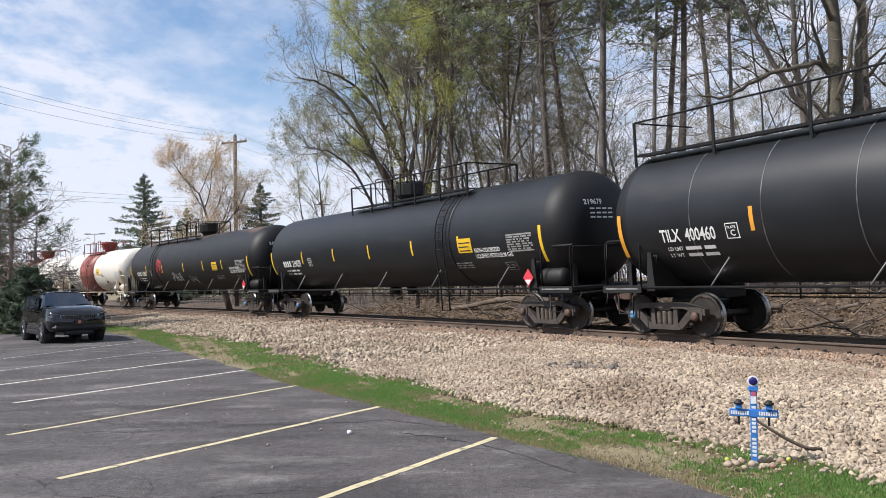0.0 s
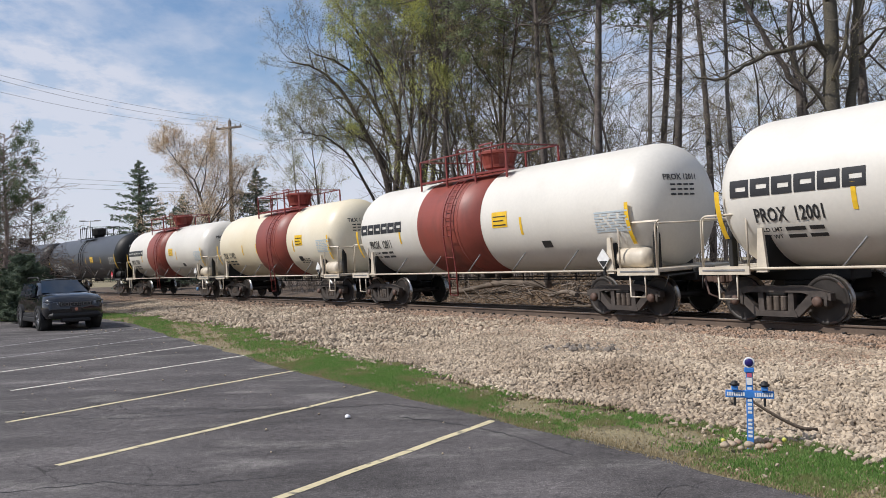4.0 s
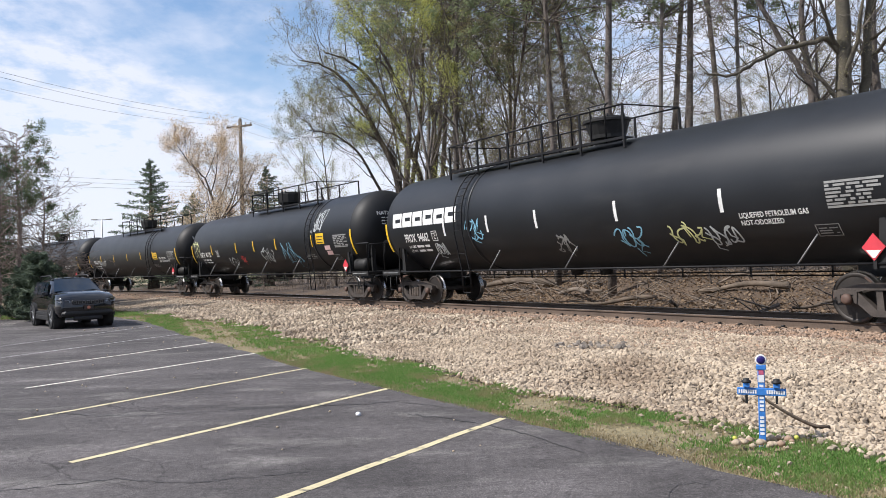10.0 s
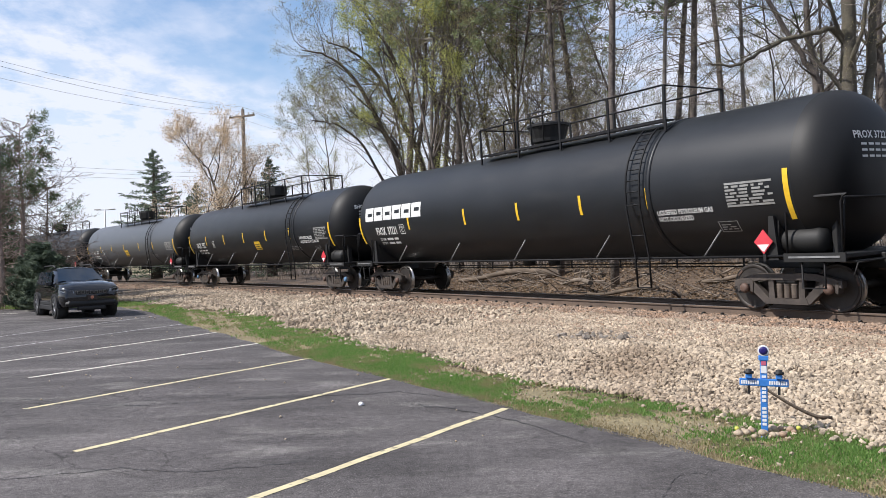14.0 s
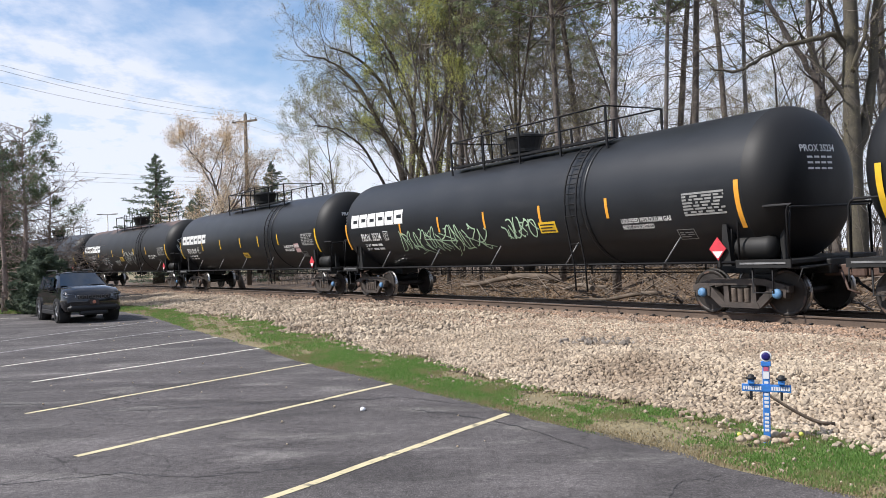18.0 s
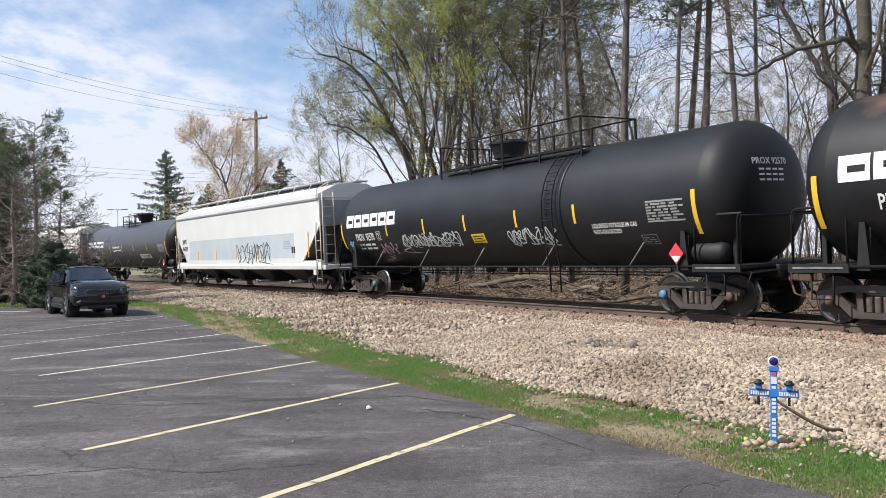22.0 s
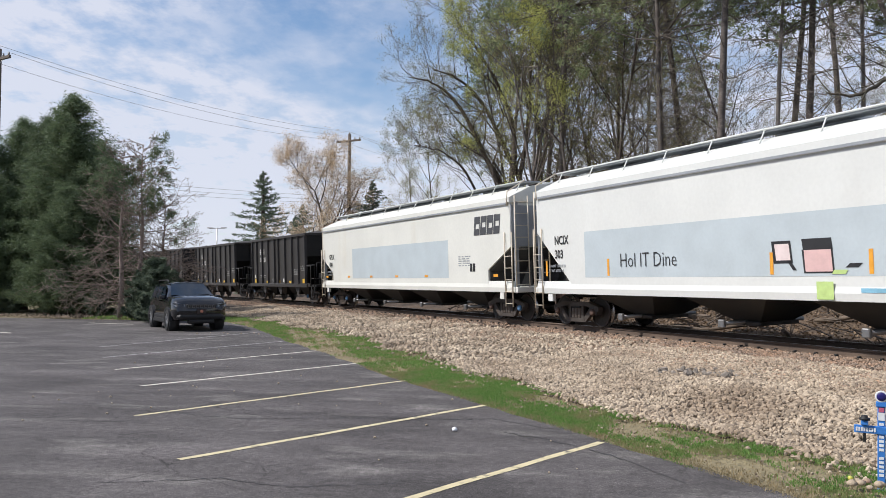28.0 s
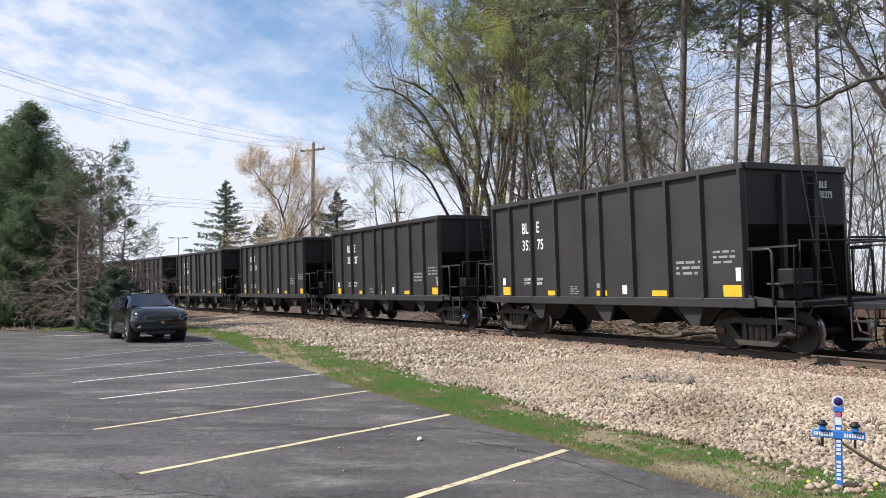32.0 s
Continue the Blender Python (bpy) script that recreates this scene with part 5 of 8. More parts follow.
    for f in (0.022, 0.955):
        decal("reflective_strip", wall, stripe if sp.get("stripe") != "letter" else M["yellow"], car, "tall curved reflective strip", quads=[(xl(f), xl(f) + 0.11, -0.88, 0.10, 0.0)])
    u = xl(0.086)
    v = -0.56
    mark, num = sp["mark"]
    if mark:
        decal("car_number", wall, lt, car, texts=[(mark + "  " + num, u, v, 0.26, 0.68)])
    else:                                 # a brand as bars, then the number
        decal("car_number", wall, lt, car, texts=[(num, u + 0.90, v, 0.26, 0.74)])
        for k in range(4):
            decal("brand_bar", wall, lt, car, quads=[(u + 0.20 * k, u + 0.20 * k + 0.13, v, v + 0.25)])
    rr = random.Random(sp["seed"] + 5)
    decal("load_limit", wall, lt, car, quads=[(u + 0.58, u + 0.98, v - 0.21, v - 0.13), (u + 1.06, u + 1.34, v - 0.21, v - 0.13)], texts=[("LD LMT", u + 0.1, v - 0.21, 0.085)])
    decal("light_weight", wall, lt, car, quads=[(u + 0.58, u + 0.94, v - 0.37, v - 0.29), (u + 1.02, u + 1.36, v - 0.37, v - 0.29)], texts=[("LT WT", u + 0.1, v - 0.37, 0.085)])
    first = min(sp.get("stripes", (0.21,)))
    uc = xl(0.176) if first > 0.2 else max(xl(first) + 0.2, u + 2.45)
    if sp.get("letters") != "ink":
        decal("clearance_plate", wall, lt, car, quads=[(uc, uc + 0.3, v - 0.02, v), (uc, uc + 0.3, v + 0.28, v + 0.30), (uc, uc + 0.02, v, v + 0.28), (uc + 0.28, uc + 0.3, v, v + 0.28)], texts=[("C", uc + 0.10, v + 0.04, 0.12), ("PLATE", uc + 0.045, v + 0.19, 0.05)])
    # data stencil near the leading head
    us = xl(0.885)
    decal("data_stencil", wall, M["faint"] if sp.get("letters") != "ink" else M["patch"], car, "grey table of printed data", kind="stuff", quads=[(us, us + 1.05, -0.54, -0.50), (us, us + 1.05, -0.10, -0.06)] + text_bars(rr, us, -0.16, 1.05, 6, 0.04, 0.065))
    if sp.get("letters") != "ink":
        uo, vo = us - 0.36, -1.10
        decal("plate_outline", wall, M["faint"], car, "thin white outlined plate", quads=[(uo, uo + 0.46, vo, vo + 0.018, 0.0), (uo, uo + 0.46, vo + 0.25, vo + 0.268, 0.0), (uo, uo + 0.018, vo, vo + 0.268), (uo + 0.442, uo + 0.46, vo, vo + 0.268)])
        decal("outlined_print", wall, M["faint"], car, kind="stuff", quads=text_bars(rr, uo + 0.05, vo + 0.17, 0.36, 3, 0.025, 0.055))
    for k in range(sp.get("notices", 0)):
        decal("notice", wall, M["notice"], car, "pale pink paper notice", quads=[(us - 0.86 + 0.04 * k, us - 0.42 + 0.04 * k, -0.62 - 0.22 * k, -0.44 - 0.22 * k, 0.03)])
    if sp.get("cargo", True):
        decal("cargo_name", wall, lt, car, texts=[("LIQUEFIED PETROLEUM GAS", xl(0.785), -0.60, 0.105, 0.76), ("NOT-ODORIZED", xl(0.785), -0.755, 0.105, 0.8)] if sp.get("logo") else [("LIQUEFIED PETROLEUM GAS", xl(sp.get("cargo_at", 0.805)), -0.66, 0.12, 0.75), ("NON-ODORIZED", xl(sp.get("cargo_at", 0.805)), -0.49, 0.12, 0.85)])
    if not sp.get("logo"):
        decal("test_data", wall, M["faint"] if sp.get("letters") != "ink" else M["ink"], car, kind="stuff", quads=text_bars(rr, xl(0.74), -0.82, 0.9, 3, 0.04, 0.08))
    if sp.get("square"):
        f, hh = sp["square"]
        ph = 0.30 if sp.get("logo") and sp.get("letters") != "ink" else 0.42
        pan = decal("yellow_panel", wall, M["yellow"], car, "yellow warning panel with small dark print", quads=[(xl(f), xl(f) + 0.66, hh + 0.04, hh + 0.04 + ph)])
        for k in range(3):
            decal("panel_print", wall, M["ink"], pan, quads=[(xl(f) + 0.06, xl(f) + 0.60 - 0.08 * (k % 2), hh + 0.09 + ph * 0.27 * k, hh + 0.12 + ph * 0.27 * k)], off=0.014)
    if sp.get("letters") == "ink":
        decal("data_panel", wall, M["ink"], car, "small black printed panel", quads=[(xl(0.735), xl(0.735) + 0.34, -0.86, -0.66)])
    if sp.get("logo"):
        block_logo(wall, car, M["letter"] if sp.get("letters") != "ink" else M["ink"], xl(0.05), -0.06, sp["logo"])
    # number on the leading head
    g = Geo()
    txt = (mark + " " if mark else "") + num
    vs, fs, w = text_geo(txt, 0.13)
    def head_x(y, z):
        rad = math.hypot(y, z)
        for (x1, r1), (x2, r2) in zip(nose, nose[1:]):
            if r1 >= rad >= r2:
                return x1 + (x2 - x1) * (r1 - rad) / max(r1 - r2, 1e-6)
        return h
    g.add([(head_x(a - 0.75, b + 0.55) + 0.02, a - 0.75, zc + b + 0.55) for a, b in vs], fs)
    part("head_number", g, lt, car)
    for r in range(3):
        g = Geo()
        for k in range(4):
            y0, z0 = -0.6 + 0.2 * k, 0.42 - 0.11 * r
            pts = [(y0, z0), (y0 + 0.15, z0), (y0 + 0.15, z0 + 0.04), (y0, z0 + 0.04)]
            g.add([(head_x(a, b) + 0.02, a, zc + b) for a, b in pts], [(0, 1, 2, 3)])
        part("head_print", g, lt, car)
    if sp.get("head_tag"):
        class HeadWall(Wall):
            def place(self, u, v, off=0.008):
                return (head_x(u, v) + off + 0.012, u, zc + v)
        for col, u0, v0, w0, h0, sd in sp["head_tag"]:
            graffiti(HeadWall(), car, M[col], u0, v0, w0, h0, sd, 0.026)
    # placard on its bracket
    xp = L / 2 - 2.14
    pl = part("placard", Geo().add([(xp, -1.47, 1.14), (xp + 0.20, -1.47, 1.37), (xp, -1.47, 1.60), (xp - 0.20, -1.47, 1.37), (xp, -1.45, 1.14), (xp + 0.20, -1.45, 1.37), (xp, -1.45, 1.60), (xp - 0.20, -1.45, 1.37)],
                                     [(0, 1, 2, 3), (7, 6, 5, 4), (0, 4, 5, 1), (1, 5, 6, 2), (2, 6, 7, 3), (3, 7, 4, 0)]), M["placard"] if sp.get("rail") != "handrail_white" else M["letter"], car, "diamond hazard placard")
    part("placard_print", Geo().prism([(xp - 0.13, 1.32), (xp + 0.13, 1.32), (xp + 0.02, 1.19), (xp - 0.02, 1.19)], -1.476, -1.472), M["letter"] if sp.get("rail") != "handrail_white" else M["ink"], pl)
    part("bracket", Geo().box(xp - 0.03, xp + 0.03, -1.45, -1.41, 1.0, 1.55), M["under"], pl)
    for gr in sp.get("tags", ()):
        col, f, v0, w, hh, sd = gr
        graffiti(wall, car, M[col], xl(f), v0 - 0.38, w, hh, sd)
    return car


def covered_hopper(sp):
    """A long covered hopper car."""
    L = sp["L"]
    rnd = random.Random(sp["seed"])
    car = tagged(new("hopper_car"), sp["label"], "hopper car", "cars of the freight train")
    paint = M[sp["paint"]]
    h = L / 2 - 0.62                       # half length over the end sills
    W, zb, ze, zt = 1.56, 1.18, 3.99, 4.50  # half width, side bottom, eave, roof
    # side profile: full length at the top, cut away below at the ends
    run, up, drop = sp.get("cut", (1.75, 1.62, 0.10))     # the cut-away: its length, its height at the end, the upright below it
    side = [(-h + 0.2, ze), (-h + 0.2, zb + up), (-h + 0.2 + run, zb + drop), (-h + 0.2 + run, zb), (h - 0.2 - run, zb), (h - 0.2 - run, zb + drop), (h - 0.2, zb + up), (h - 0.2, ze)]
    body = Geo().prism(side, -W, W)
    part("body", body, paint, car)
    roof = [(-W - 0.05, ze - 0.10), (-W - 0.05, ze + 0.05), (-W + 0.10, ze + 0.12), (-0.72, zt - 0.06), (-0.3, zt), (0.3, zt), (0.72, zt - 0.06), (W - 0.10, ze + 0.12), (W + 0.05, ze + 0.05), (W + 0.05, ze - 0.10)]
    part("roof", Geo().prism(roof, -h + 0.16, h - 0.16, "x"), paint, car)
    part("eave_strip", Geo().box(-h + 0.32, h - 0.32, -W - 0.058, -W - 0.052, ze - 0.16, ze - 0.10), M["hopper_grey"], car, "grey joint under the eave")
    # roof walk
    g = Geo()
    for y in (-0.55, 0.55):
        g.box(-h + 0.3, h - 0.3, y - 0.28, y + 0.28, zt + 0.07, zt + 0.11)
    part("roof_walk", g, M["hopper_grey"], car)
    for k in range(12):
        x = -h + 0.6 + k * (2 * h - 1.2) / 11
        part("walk_bracket", Geo().tube([(x, -1.05, ze + 0.25), (x, -0.86, zt + 0.10), (x, 0.86, zt + 0.10), (x, 1.05, ze + 0.25)], 0.02, 5), M["hopper"], car)
    part("walk_edge", Geo().tube([(-h + 0.3, -0.86, zt + 0.12), (h - 0.3, -0.86, zt + 0.12)], 0.022, 5), M["hopper"], car)
    for k in range(5):
        x = (k - 2) * 2 * h / 6
        part("hatch", Geo().box(x - 1.05, x + 1.05, -0.24, 0.24, zt, zt + 0.14, 0.03), M["hopper_grey"], car)
    # side sills
    for y in (-1, 1):
        part("side_sill", Geo().prism([(y * (W + 0.012), zb - 0.19), (y * (W + 0.03), zb - 0.04), (y * (W - 0.02), zb + 0.17), (y * (W - 0.1), zb + 0.17), (y * (W - 0.1), zb - 0.19)], -h + 0.15, h - 0.15, "x"), paint, car)
    # ends
    for s in (-1, 1):
        g = Geo()
        g.prism([(s * (h - 0.21), zb + up), (s * (h - 0.21), ze - 0.2), (s * (h - 0.16), ze - 0.2), (s * (h - 0.16), zb + up)], -W + 0.02, W - 0.02)
        part("end_wall", g, M["hopper_grey"], car)
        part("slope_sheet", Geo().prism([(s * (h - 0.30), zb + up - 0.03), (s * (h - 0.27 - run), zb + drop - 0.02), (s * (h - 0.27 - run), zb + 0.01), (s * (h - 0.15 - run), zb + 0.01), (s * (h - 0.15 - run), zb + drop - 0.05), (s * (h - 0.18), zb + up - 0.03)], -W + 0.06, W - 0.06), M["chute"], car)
        part("end_sill", Geo().box(*sorted((s * (h + 0.12), s * (h - 1.7))), -W + 0.02, W - 0.02, zb - 0.20, zb - 0.02, 0.015), paint, car)
        for y in (-W + 0.16, W - 0.16):
            part("end_post", Geo().box(*sorted((s * (h - 0.06), s * (h - 0.155))), y - 0.06, y + 0.06, zb - 0.05, ze - 0.1), M["hopper_grey"], car)
        # ladders: side and end
        for nm, pts in (("ladder", [(s * (h - 0.06), -W - 0.05), (s * (h - 0.50), -W - 0.05)]), ("ladder", [(s * (h + 0.02), -W + 0.05), (s * (h + 0.02), -W + 0.55)])):
            g = Geo()
            (xa, ya), (xb, yb) = pts
            hi = ze + 0.1 if nm == "ladder" and xa == xb else zb + 1.75
            for x, y in pts:
                g.tube([(x, y, zb - 0.65 if xa != xb else zb - 0.1), (x, y, hi)], 0.022, 6)
            lad = part(nm, g, M["handrail_white"], car)
            n = int((hi - zb + 0.3) / 0.36)
            for i in range(n):
                z = zb - 0.55 + i * 0.38
                if xa == xb:
                    z = zb + 0.05 + i * 0.38
                if z < hi:
                    part("rung", Geo().tube([(xa, ya, z), (xb, yb, z)], 0.014, 5), M["handrail_white"], lad)
        part("corner_rail", Geo().tube([(s * (h - 0.3), -W - 0.06, ze - 0.2), (s * (h - 0.25), -W - 0.05, ze + 0.25), (s * (h - 0.3), -0.9, zt + 0.12)], 0.022, 6), M["handrail_white"], car)
        for y in (-0.7, 0.7):
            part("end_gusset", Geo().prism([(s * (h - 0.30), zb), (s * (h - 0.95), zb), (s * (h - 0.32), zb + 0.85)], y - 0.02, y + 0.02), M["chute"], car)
        part("brake_cylinder", Geo().lathe([(s * (h - 0.95), 0.05), (s * (h - 0.93), 0.17), (s * (h - 0.5), 0.17), (s * (h - 0.48), 0.05)], 14, "x", (0, -0.35, zb + 0.22)), M["under"], car)
        part("jacking_pad", Geo().box(*sorted((s * (h - 0.95), s * (h - 0.70))), -W + 0.0, -W + 0.12, zb - 0.42, zb - 0.20, 0.01), paint, car)
    part("centre_sill", Geo().box(-L / 2 + 0.45, L / 2 - 0.45, -0.28, 0.28, 0.82, 1.16, 0.02), M["under"], car)
    # discharge bays
    for k in range(4):
        x = (k - 1.5) * (2 * h - 5.6) / 3.55
        g = Geo()
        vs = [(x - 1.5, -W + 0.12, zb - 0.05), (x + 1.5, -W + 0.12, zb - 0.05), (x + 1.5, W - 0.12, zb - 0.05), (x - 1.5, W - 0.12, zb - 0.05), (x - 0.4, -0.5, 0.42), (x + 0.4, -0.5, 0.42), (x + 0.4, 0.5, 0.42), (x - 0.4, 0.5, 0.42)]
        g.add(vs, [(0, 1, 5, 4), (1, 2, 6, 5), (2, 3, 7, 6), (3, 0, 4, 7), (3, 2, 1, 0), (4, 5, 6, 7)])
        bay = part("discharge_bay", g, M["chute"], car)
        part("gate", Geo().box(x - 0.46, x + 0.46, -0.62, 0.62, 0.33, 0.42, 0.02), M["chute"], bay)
        part("gate_shaft", Geo().tube([(x, -1.25, 0.40), (x, 1.25, 0.40)], 0.05, 8).box(x - 0.09, x + 0.09, -1.32, -1.22, 0.31, 0.49, 0.02), M["steel"], bay)
    add_trucks(car, L / 2 - 2.0, rnd)
    add_couplers(car, L)
    wall = Wall(None, 0, -W)
    xl = lambda f: -h + 2 * h * f
    if sp.get("patch"):
        for a, b, z0, z1 in sp["patch"]:
            decal("overpaint_patch", wall, M["patch"], car, "grey overpaint on the side", quads=[(xl(a), xl(b), z0, z1)], off=0.004)
    mark, num = sp["mark"]
    decal("car_number", wall, M["ink"], car, texts=[(mark, xl(0.062), 2.42, 0.24, 0.85)])
    decal("car_number", wall, M["ink"], car, texts=[(num, xl(0.062), 2.02, 0.24, 0.85)])
    decal("end_number", Wall(None, 0, 0, h - 0.16), M["ink"], car, texts=[(mark, 0.62, 3.62, 0.13, 0.85), (num, 0.62, 3.44, 0.13, 0.85)])
    decal("load_limits", wall, M["hopper_grey"], car, "small grey printed weights", kind="stuff", texts=[("LD LMT 220300 LB", xl(0.045), 1.76, 0.075), ("LT WT 65700 LB", xl(0.045), 1.62, 0.075)])
    rr = random.Random(sp["seed"] + 9)
    decal("data_stencil", wall, M["hopper_grey"], car, kind="stuff", quads=text_bars(rr, xl(0.80), 2.2, 0.9, 5, 0.035, 0.08))
    decal("data_panel", wall, M["ink"], car, quads=[(xl(0.845), xl(0.845) + 0.16, 1.68, 1.96), (xl(0.845) + 0.20, xl(0.845) + 0.36, 1.68, 1.96)])
    for f in sp.get("stripes", (0.035, 0.2, 0.35, 0.5, 0.65, 0.93)):
        tall = f in (0.93,)
        q = (xl(f), xl(f) + 0.30, 1.49, 1.58) if sp.get("low_strips") else (xl(f), xl(f) + 0.09, 1.5, 2.55 if tall else 1.95)
        decal("reflective_strip", wall, M["orange"], car, quads=[q], off=0.010)
    if sp.get("logo"):
        block_logo(wall, car, M["hopper_grey_dark"], xl(0.862), 2.92, 0.64, 4, "dark grey slanted block company logo", 0.14, 0.62)
    if sp.get("words"):
        decal("graffiti", wall, M["ink"], car, "hand-sprayed black words", texts=[sp["words"]], off=0.012, bold=-0.012)
    if sp.get("blocks"):
        u = xl(sp["blocks"])
        decal("painted_block", wall, M["ink"], car, "black sprayed outline of a small board", quads=[(u + 0.10, u + 0.58, 1.72, 2.17, -0.05), (u + 0.58, u + 0.67, 1.58, 1.76, -0.14)], off=0.010)
        decal("painted_block", wall, M["notice_pale"], car, "pale pink sprayed square", quads=[(u + 0.17, u + 0.53, 1.78, 2.11, -0.04)], off=0.014)
        decal("painted_block", wall, M["ink"], car, "black sprayed block", quads=[(u + 0.84, u + 1.54, 1.52, 1.98, -0.04), (u + 0.83, u + 1.51, 1.96, 2.19, -0.03), (u + 1.77, u + 2.04, 1.62, 1.70, 0.10)], off=0.010)
        decal("painted_block", wall, M["notice"], car, "pink sprayed square", quads=[(u + 0.88, u + 1.50, 1.55, 1.97, -0.03)], off=0.014)
        decal("painted_block", wall, M["spray_lime"], car, "lime green sprayed block", quads=[(u + 1.47, u + 1.77, 1.50, 1.58, 0.06)], off=0.014)
        decal("painted_block", Wall(None, 0, -W - 0.03), M["spray_lime"], car, "lime green sprayed block", quads=[(u + 1.14, u + 1.52, 1.02, 1.36, 0.0)], off=0.010)
        decal("painted_block", Wall(None, 0, -W - 0.03), M["spray_blue"], car, "light blue sprayed bar", quads=[(u + 2.10, u + 2.76, 1.16, 1.24)], off=0.010)
    for gr in sp.get("tags", ()):
        col, f, v0, w, hh, sd = gr
        graffiti(wall, car, M[col], xl(f), v0, w, hh, sd)
    return car


POSTS = (-4.82, -3.88, -2.8, -1.63, -0.42, 0.28, 1.47, 2.66, 3.7, 4.80)


def ore_hopper(sp):
    """A short open-top ore hopper with outside posts."""
    L = sp["L"]
    rnd = random.Random(sp["seed"])
    car = tagged(new("ore_hopper_car"), sp["label"], "hopper car", "cars of the freight train")
    h, W, zb, zt = 4.87, 1.55, 1.13, 3.83
    hl = L / 2 - 0.55
    for y in (-1, 1):
        g = Geo().prism([(-h, zb), (h, zb), (h, zt), (-h, zt)], y * W, y * (W - 0.05))
        part("side_wall", g, M["ore"], car)
        part("top_chord", Geo().box(-h - 0.03, h + 0.03, *sorted((y * (W + 0.09), y * (W - 0.07))), zt - 0.02, zt + 0.12, 0.015), M["ore"], car)
        part("side_sill", Geo().box(-h - 0.2, h + 0.2, *sorted((y * (W + 0.10), y * (W - 0.05))), zb - 0.16, zb + 0.04, 0.015), M["ore"], car)
        for x in POSTS:
            part("side_post", Geo().prism([(x - 0.07, y * W), (x - 0.035, y * (W + 0.10)), (x + 0.035, y * (W + 0.10)), (x + 0.07, y * W)], zb, zt, "z"), M["ore"], car)
    for s in (-1, 1):
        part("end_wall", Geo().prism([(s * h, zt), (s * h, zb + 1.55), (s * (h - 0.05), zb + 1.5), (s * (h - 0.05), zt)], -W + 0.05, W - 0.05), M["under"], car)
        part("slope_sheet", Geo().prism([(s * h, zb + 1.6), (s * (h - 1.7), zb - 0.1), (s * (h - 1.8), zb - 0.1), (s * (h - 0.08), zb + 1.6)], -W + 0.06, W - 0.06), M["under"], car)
        part("end_chord", Geo().box(*sorted((s * (h + 0.08), s * (h - 0.06))), -W, W, zt - 0.02, zt + 0.12, 0.015), M["ore"], car)
        pa, pb = sorted((s * (hl + 0.05), s * (h - 1.0)))
        part("end_platform", Geo().box(pa, pb, -W + 0.03, W - 0.03, zb - 0.14, zb - 0.02, 0.012), M["under"], car)
        for y in (-0.5, 0.5):
            part("end_post", Geo().prism([(s * h, zt - 0.1), (s * (h + 0.10), zt - 0.1), (s * (h + 0.06), zb - 0.02), (s * (h - 0.06), zb - 0.02)], y - 0.06, y + 0.06), M["ore"], car)
        for y in (-W - 0.02, W + 0.02):
            part("grab_hoop", Geo().tube(hoop(s * (hl - 0.02), s * (h + 0.12), y, zb - 0.1, zb + 1.05, 0.08), 0.022, 6), M["handrail_black"], car)
            part("step", Geo().tube([(s * (hl - 0.05), y, zb - 0.1), (s * (hl - 0.05), y, 0.45), (s * (hl - 0.5), y, 0.45), (s * (hl - 0.5), y, zb - 0.1)], 0.022, 6), M["handrail_black"], car)
        part("end_rail", Geo().tube([(s * (hl + 0.02), -W + 0.05, zb - 0.1), (s * (hl + 0.02), -W + 0.1, zb + 1.15), (s * (hl + 0.02), W - 0.1, zb + 1.15), (s * (hl + 0.02), W - 0.05, zb - 0.1)], 0.024, 6), M["handrail_black"], car)
        part("brake_box", Geo().box(*sorted((s * (h + 0.15), s * (h + 0.6))), -0.95, -0.35, zb, zb + 0.62, 0.03), M["under"], car)
        lad = part("ladder", Geo().tube([(s * (h + 0.50), 0.05, zb), (s * (h + 0.09), 0.05, zt)], 0.022, 5).tube([(s * (h + 0.50), 0.50, zb), (s * (h + 0.09), 0.50, zt)], 0.022, 5), M["handrail_worn"], car)
        for i in range(7):
            z = zb + 0.25 + i * 0.36
            x = s * (h + 0.50 - 0.41 * (z - zb) / (zt - zb))
            part("rung", Geo().tube([(x, 0.05, z), (x, 0.50, z)], 0.014, 5), M["handrail_worn"], lad)
        for y in (-W - 0.01, W + 0.01):
            part("side_apron", Geo().prism([(s * h, zb - 0.12), (s * (h + 0.62), zb - 0.12), (s * (h + 0.62), zb + 0.02), (s * h, zb + 0.10)], y - 0.02, y + 0.02), M["ore"], car)
            part("corner_rail", Geo().tube([(s * (h + 0.02), y, zb + 1.02), (s * (h + 0.55), y, zb + 1.02), (s * (h + 0.60), y, zb + 0.94), (s * (h + 0.60), y, zb - 0.1)], 0.03, 6), M["handrail_worn"], car)
            for z in (0.47, 0.78):
                part("step_tread", Geo().box(*sorted((s * (hl - 0.05), s * (hl - 0.5))), *sorted((y, y * 0.93)), z - 0.015, z + 0.015), M["handrail_worn"], car)
        part("brake_platform", Geo().box(*sorted((s * (h + 0.30), s * (h + 0.72))), -W + 0.15, -0.25, zb + 0.30, zb + 0.34, 0.01), M["handrail_worn"], car)
        part("uncoupling_lever", Geo().tube([(s * (hl + 0.05), -W + 0.2, 0.78), (s * (hl + 0.1), -W + 0.3, 1.0), (s * (hl + 0.1), -0.1, 1.0)], 0.016, 5), M["handrail_worn"], car)
    part("centre_sill", Geo().box(-L / 2 + 0.45, L / 2 - 0.45, -0.28, 0.28, 0.80, 1.12, 0.02), M["under"], car)
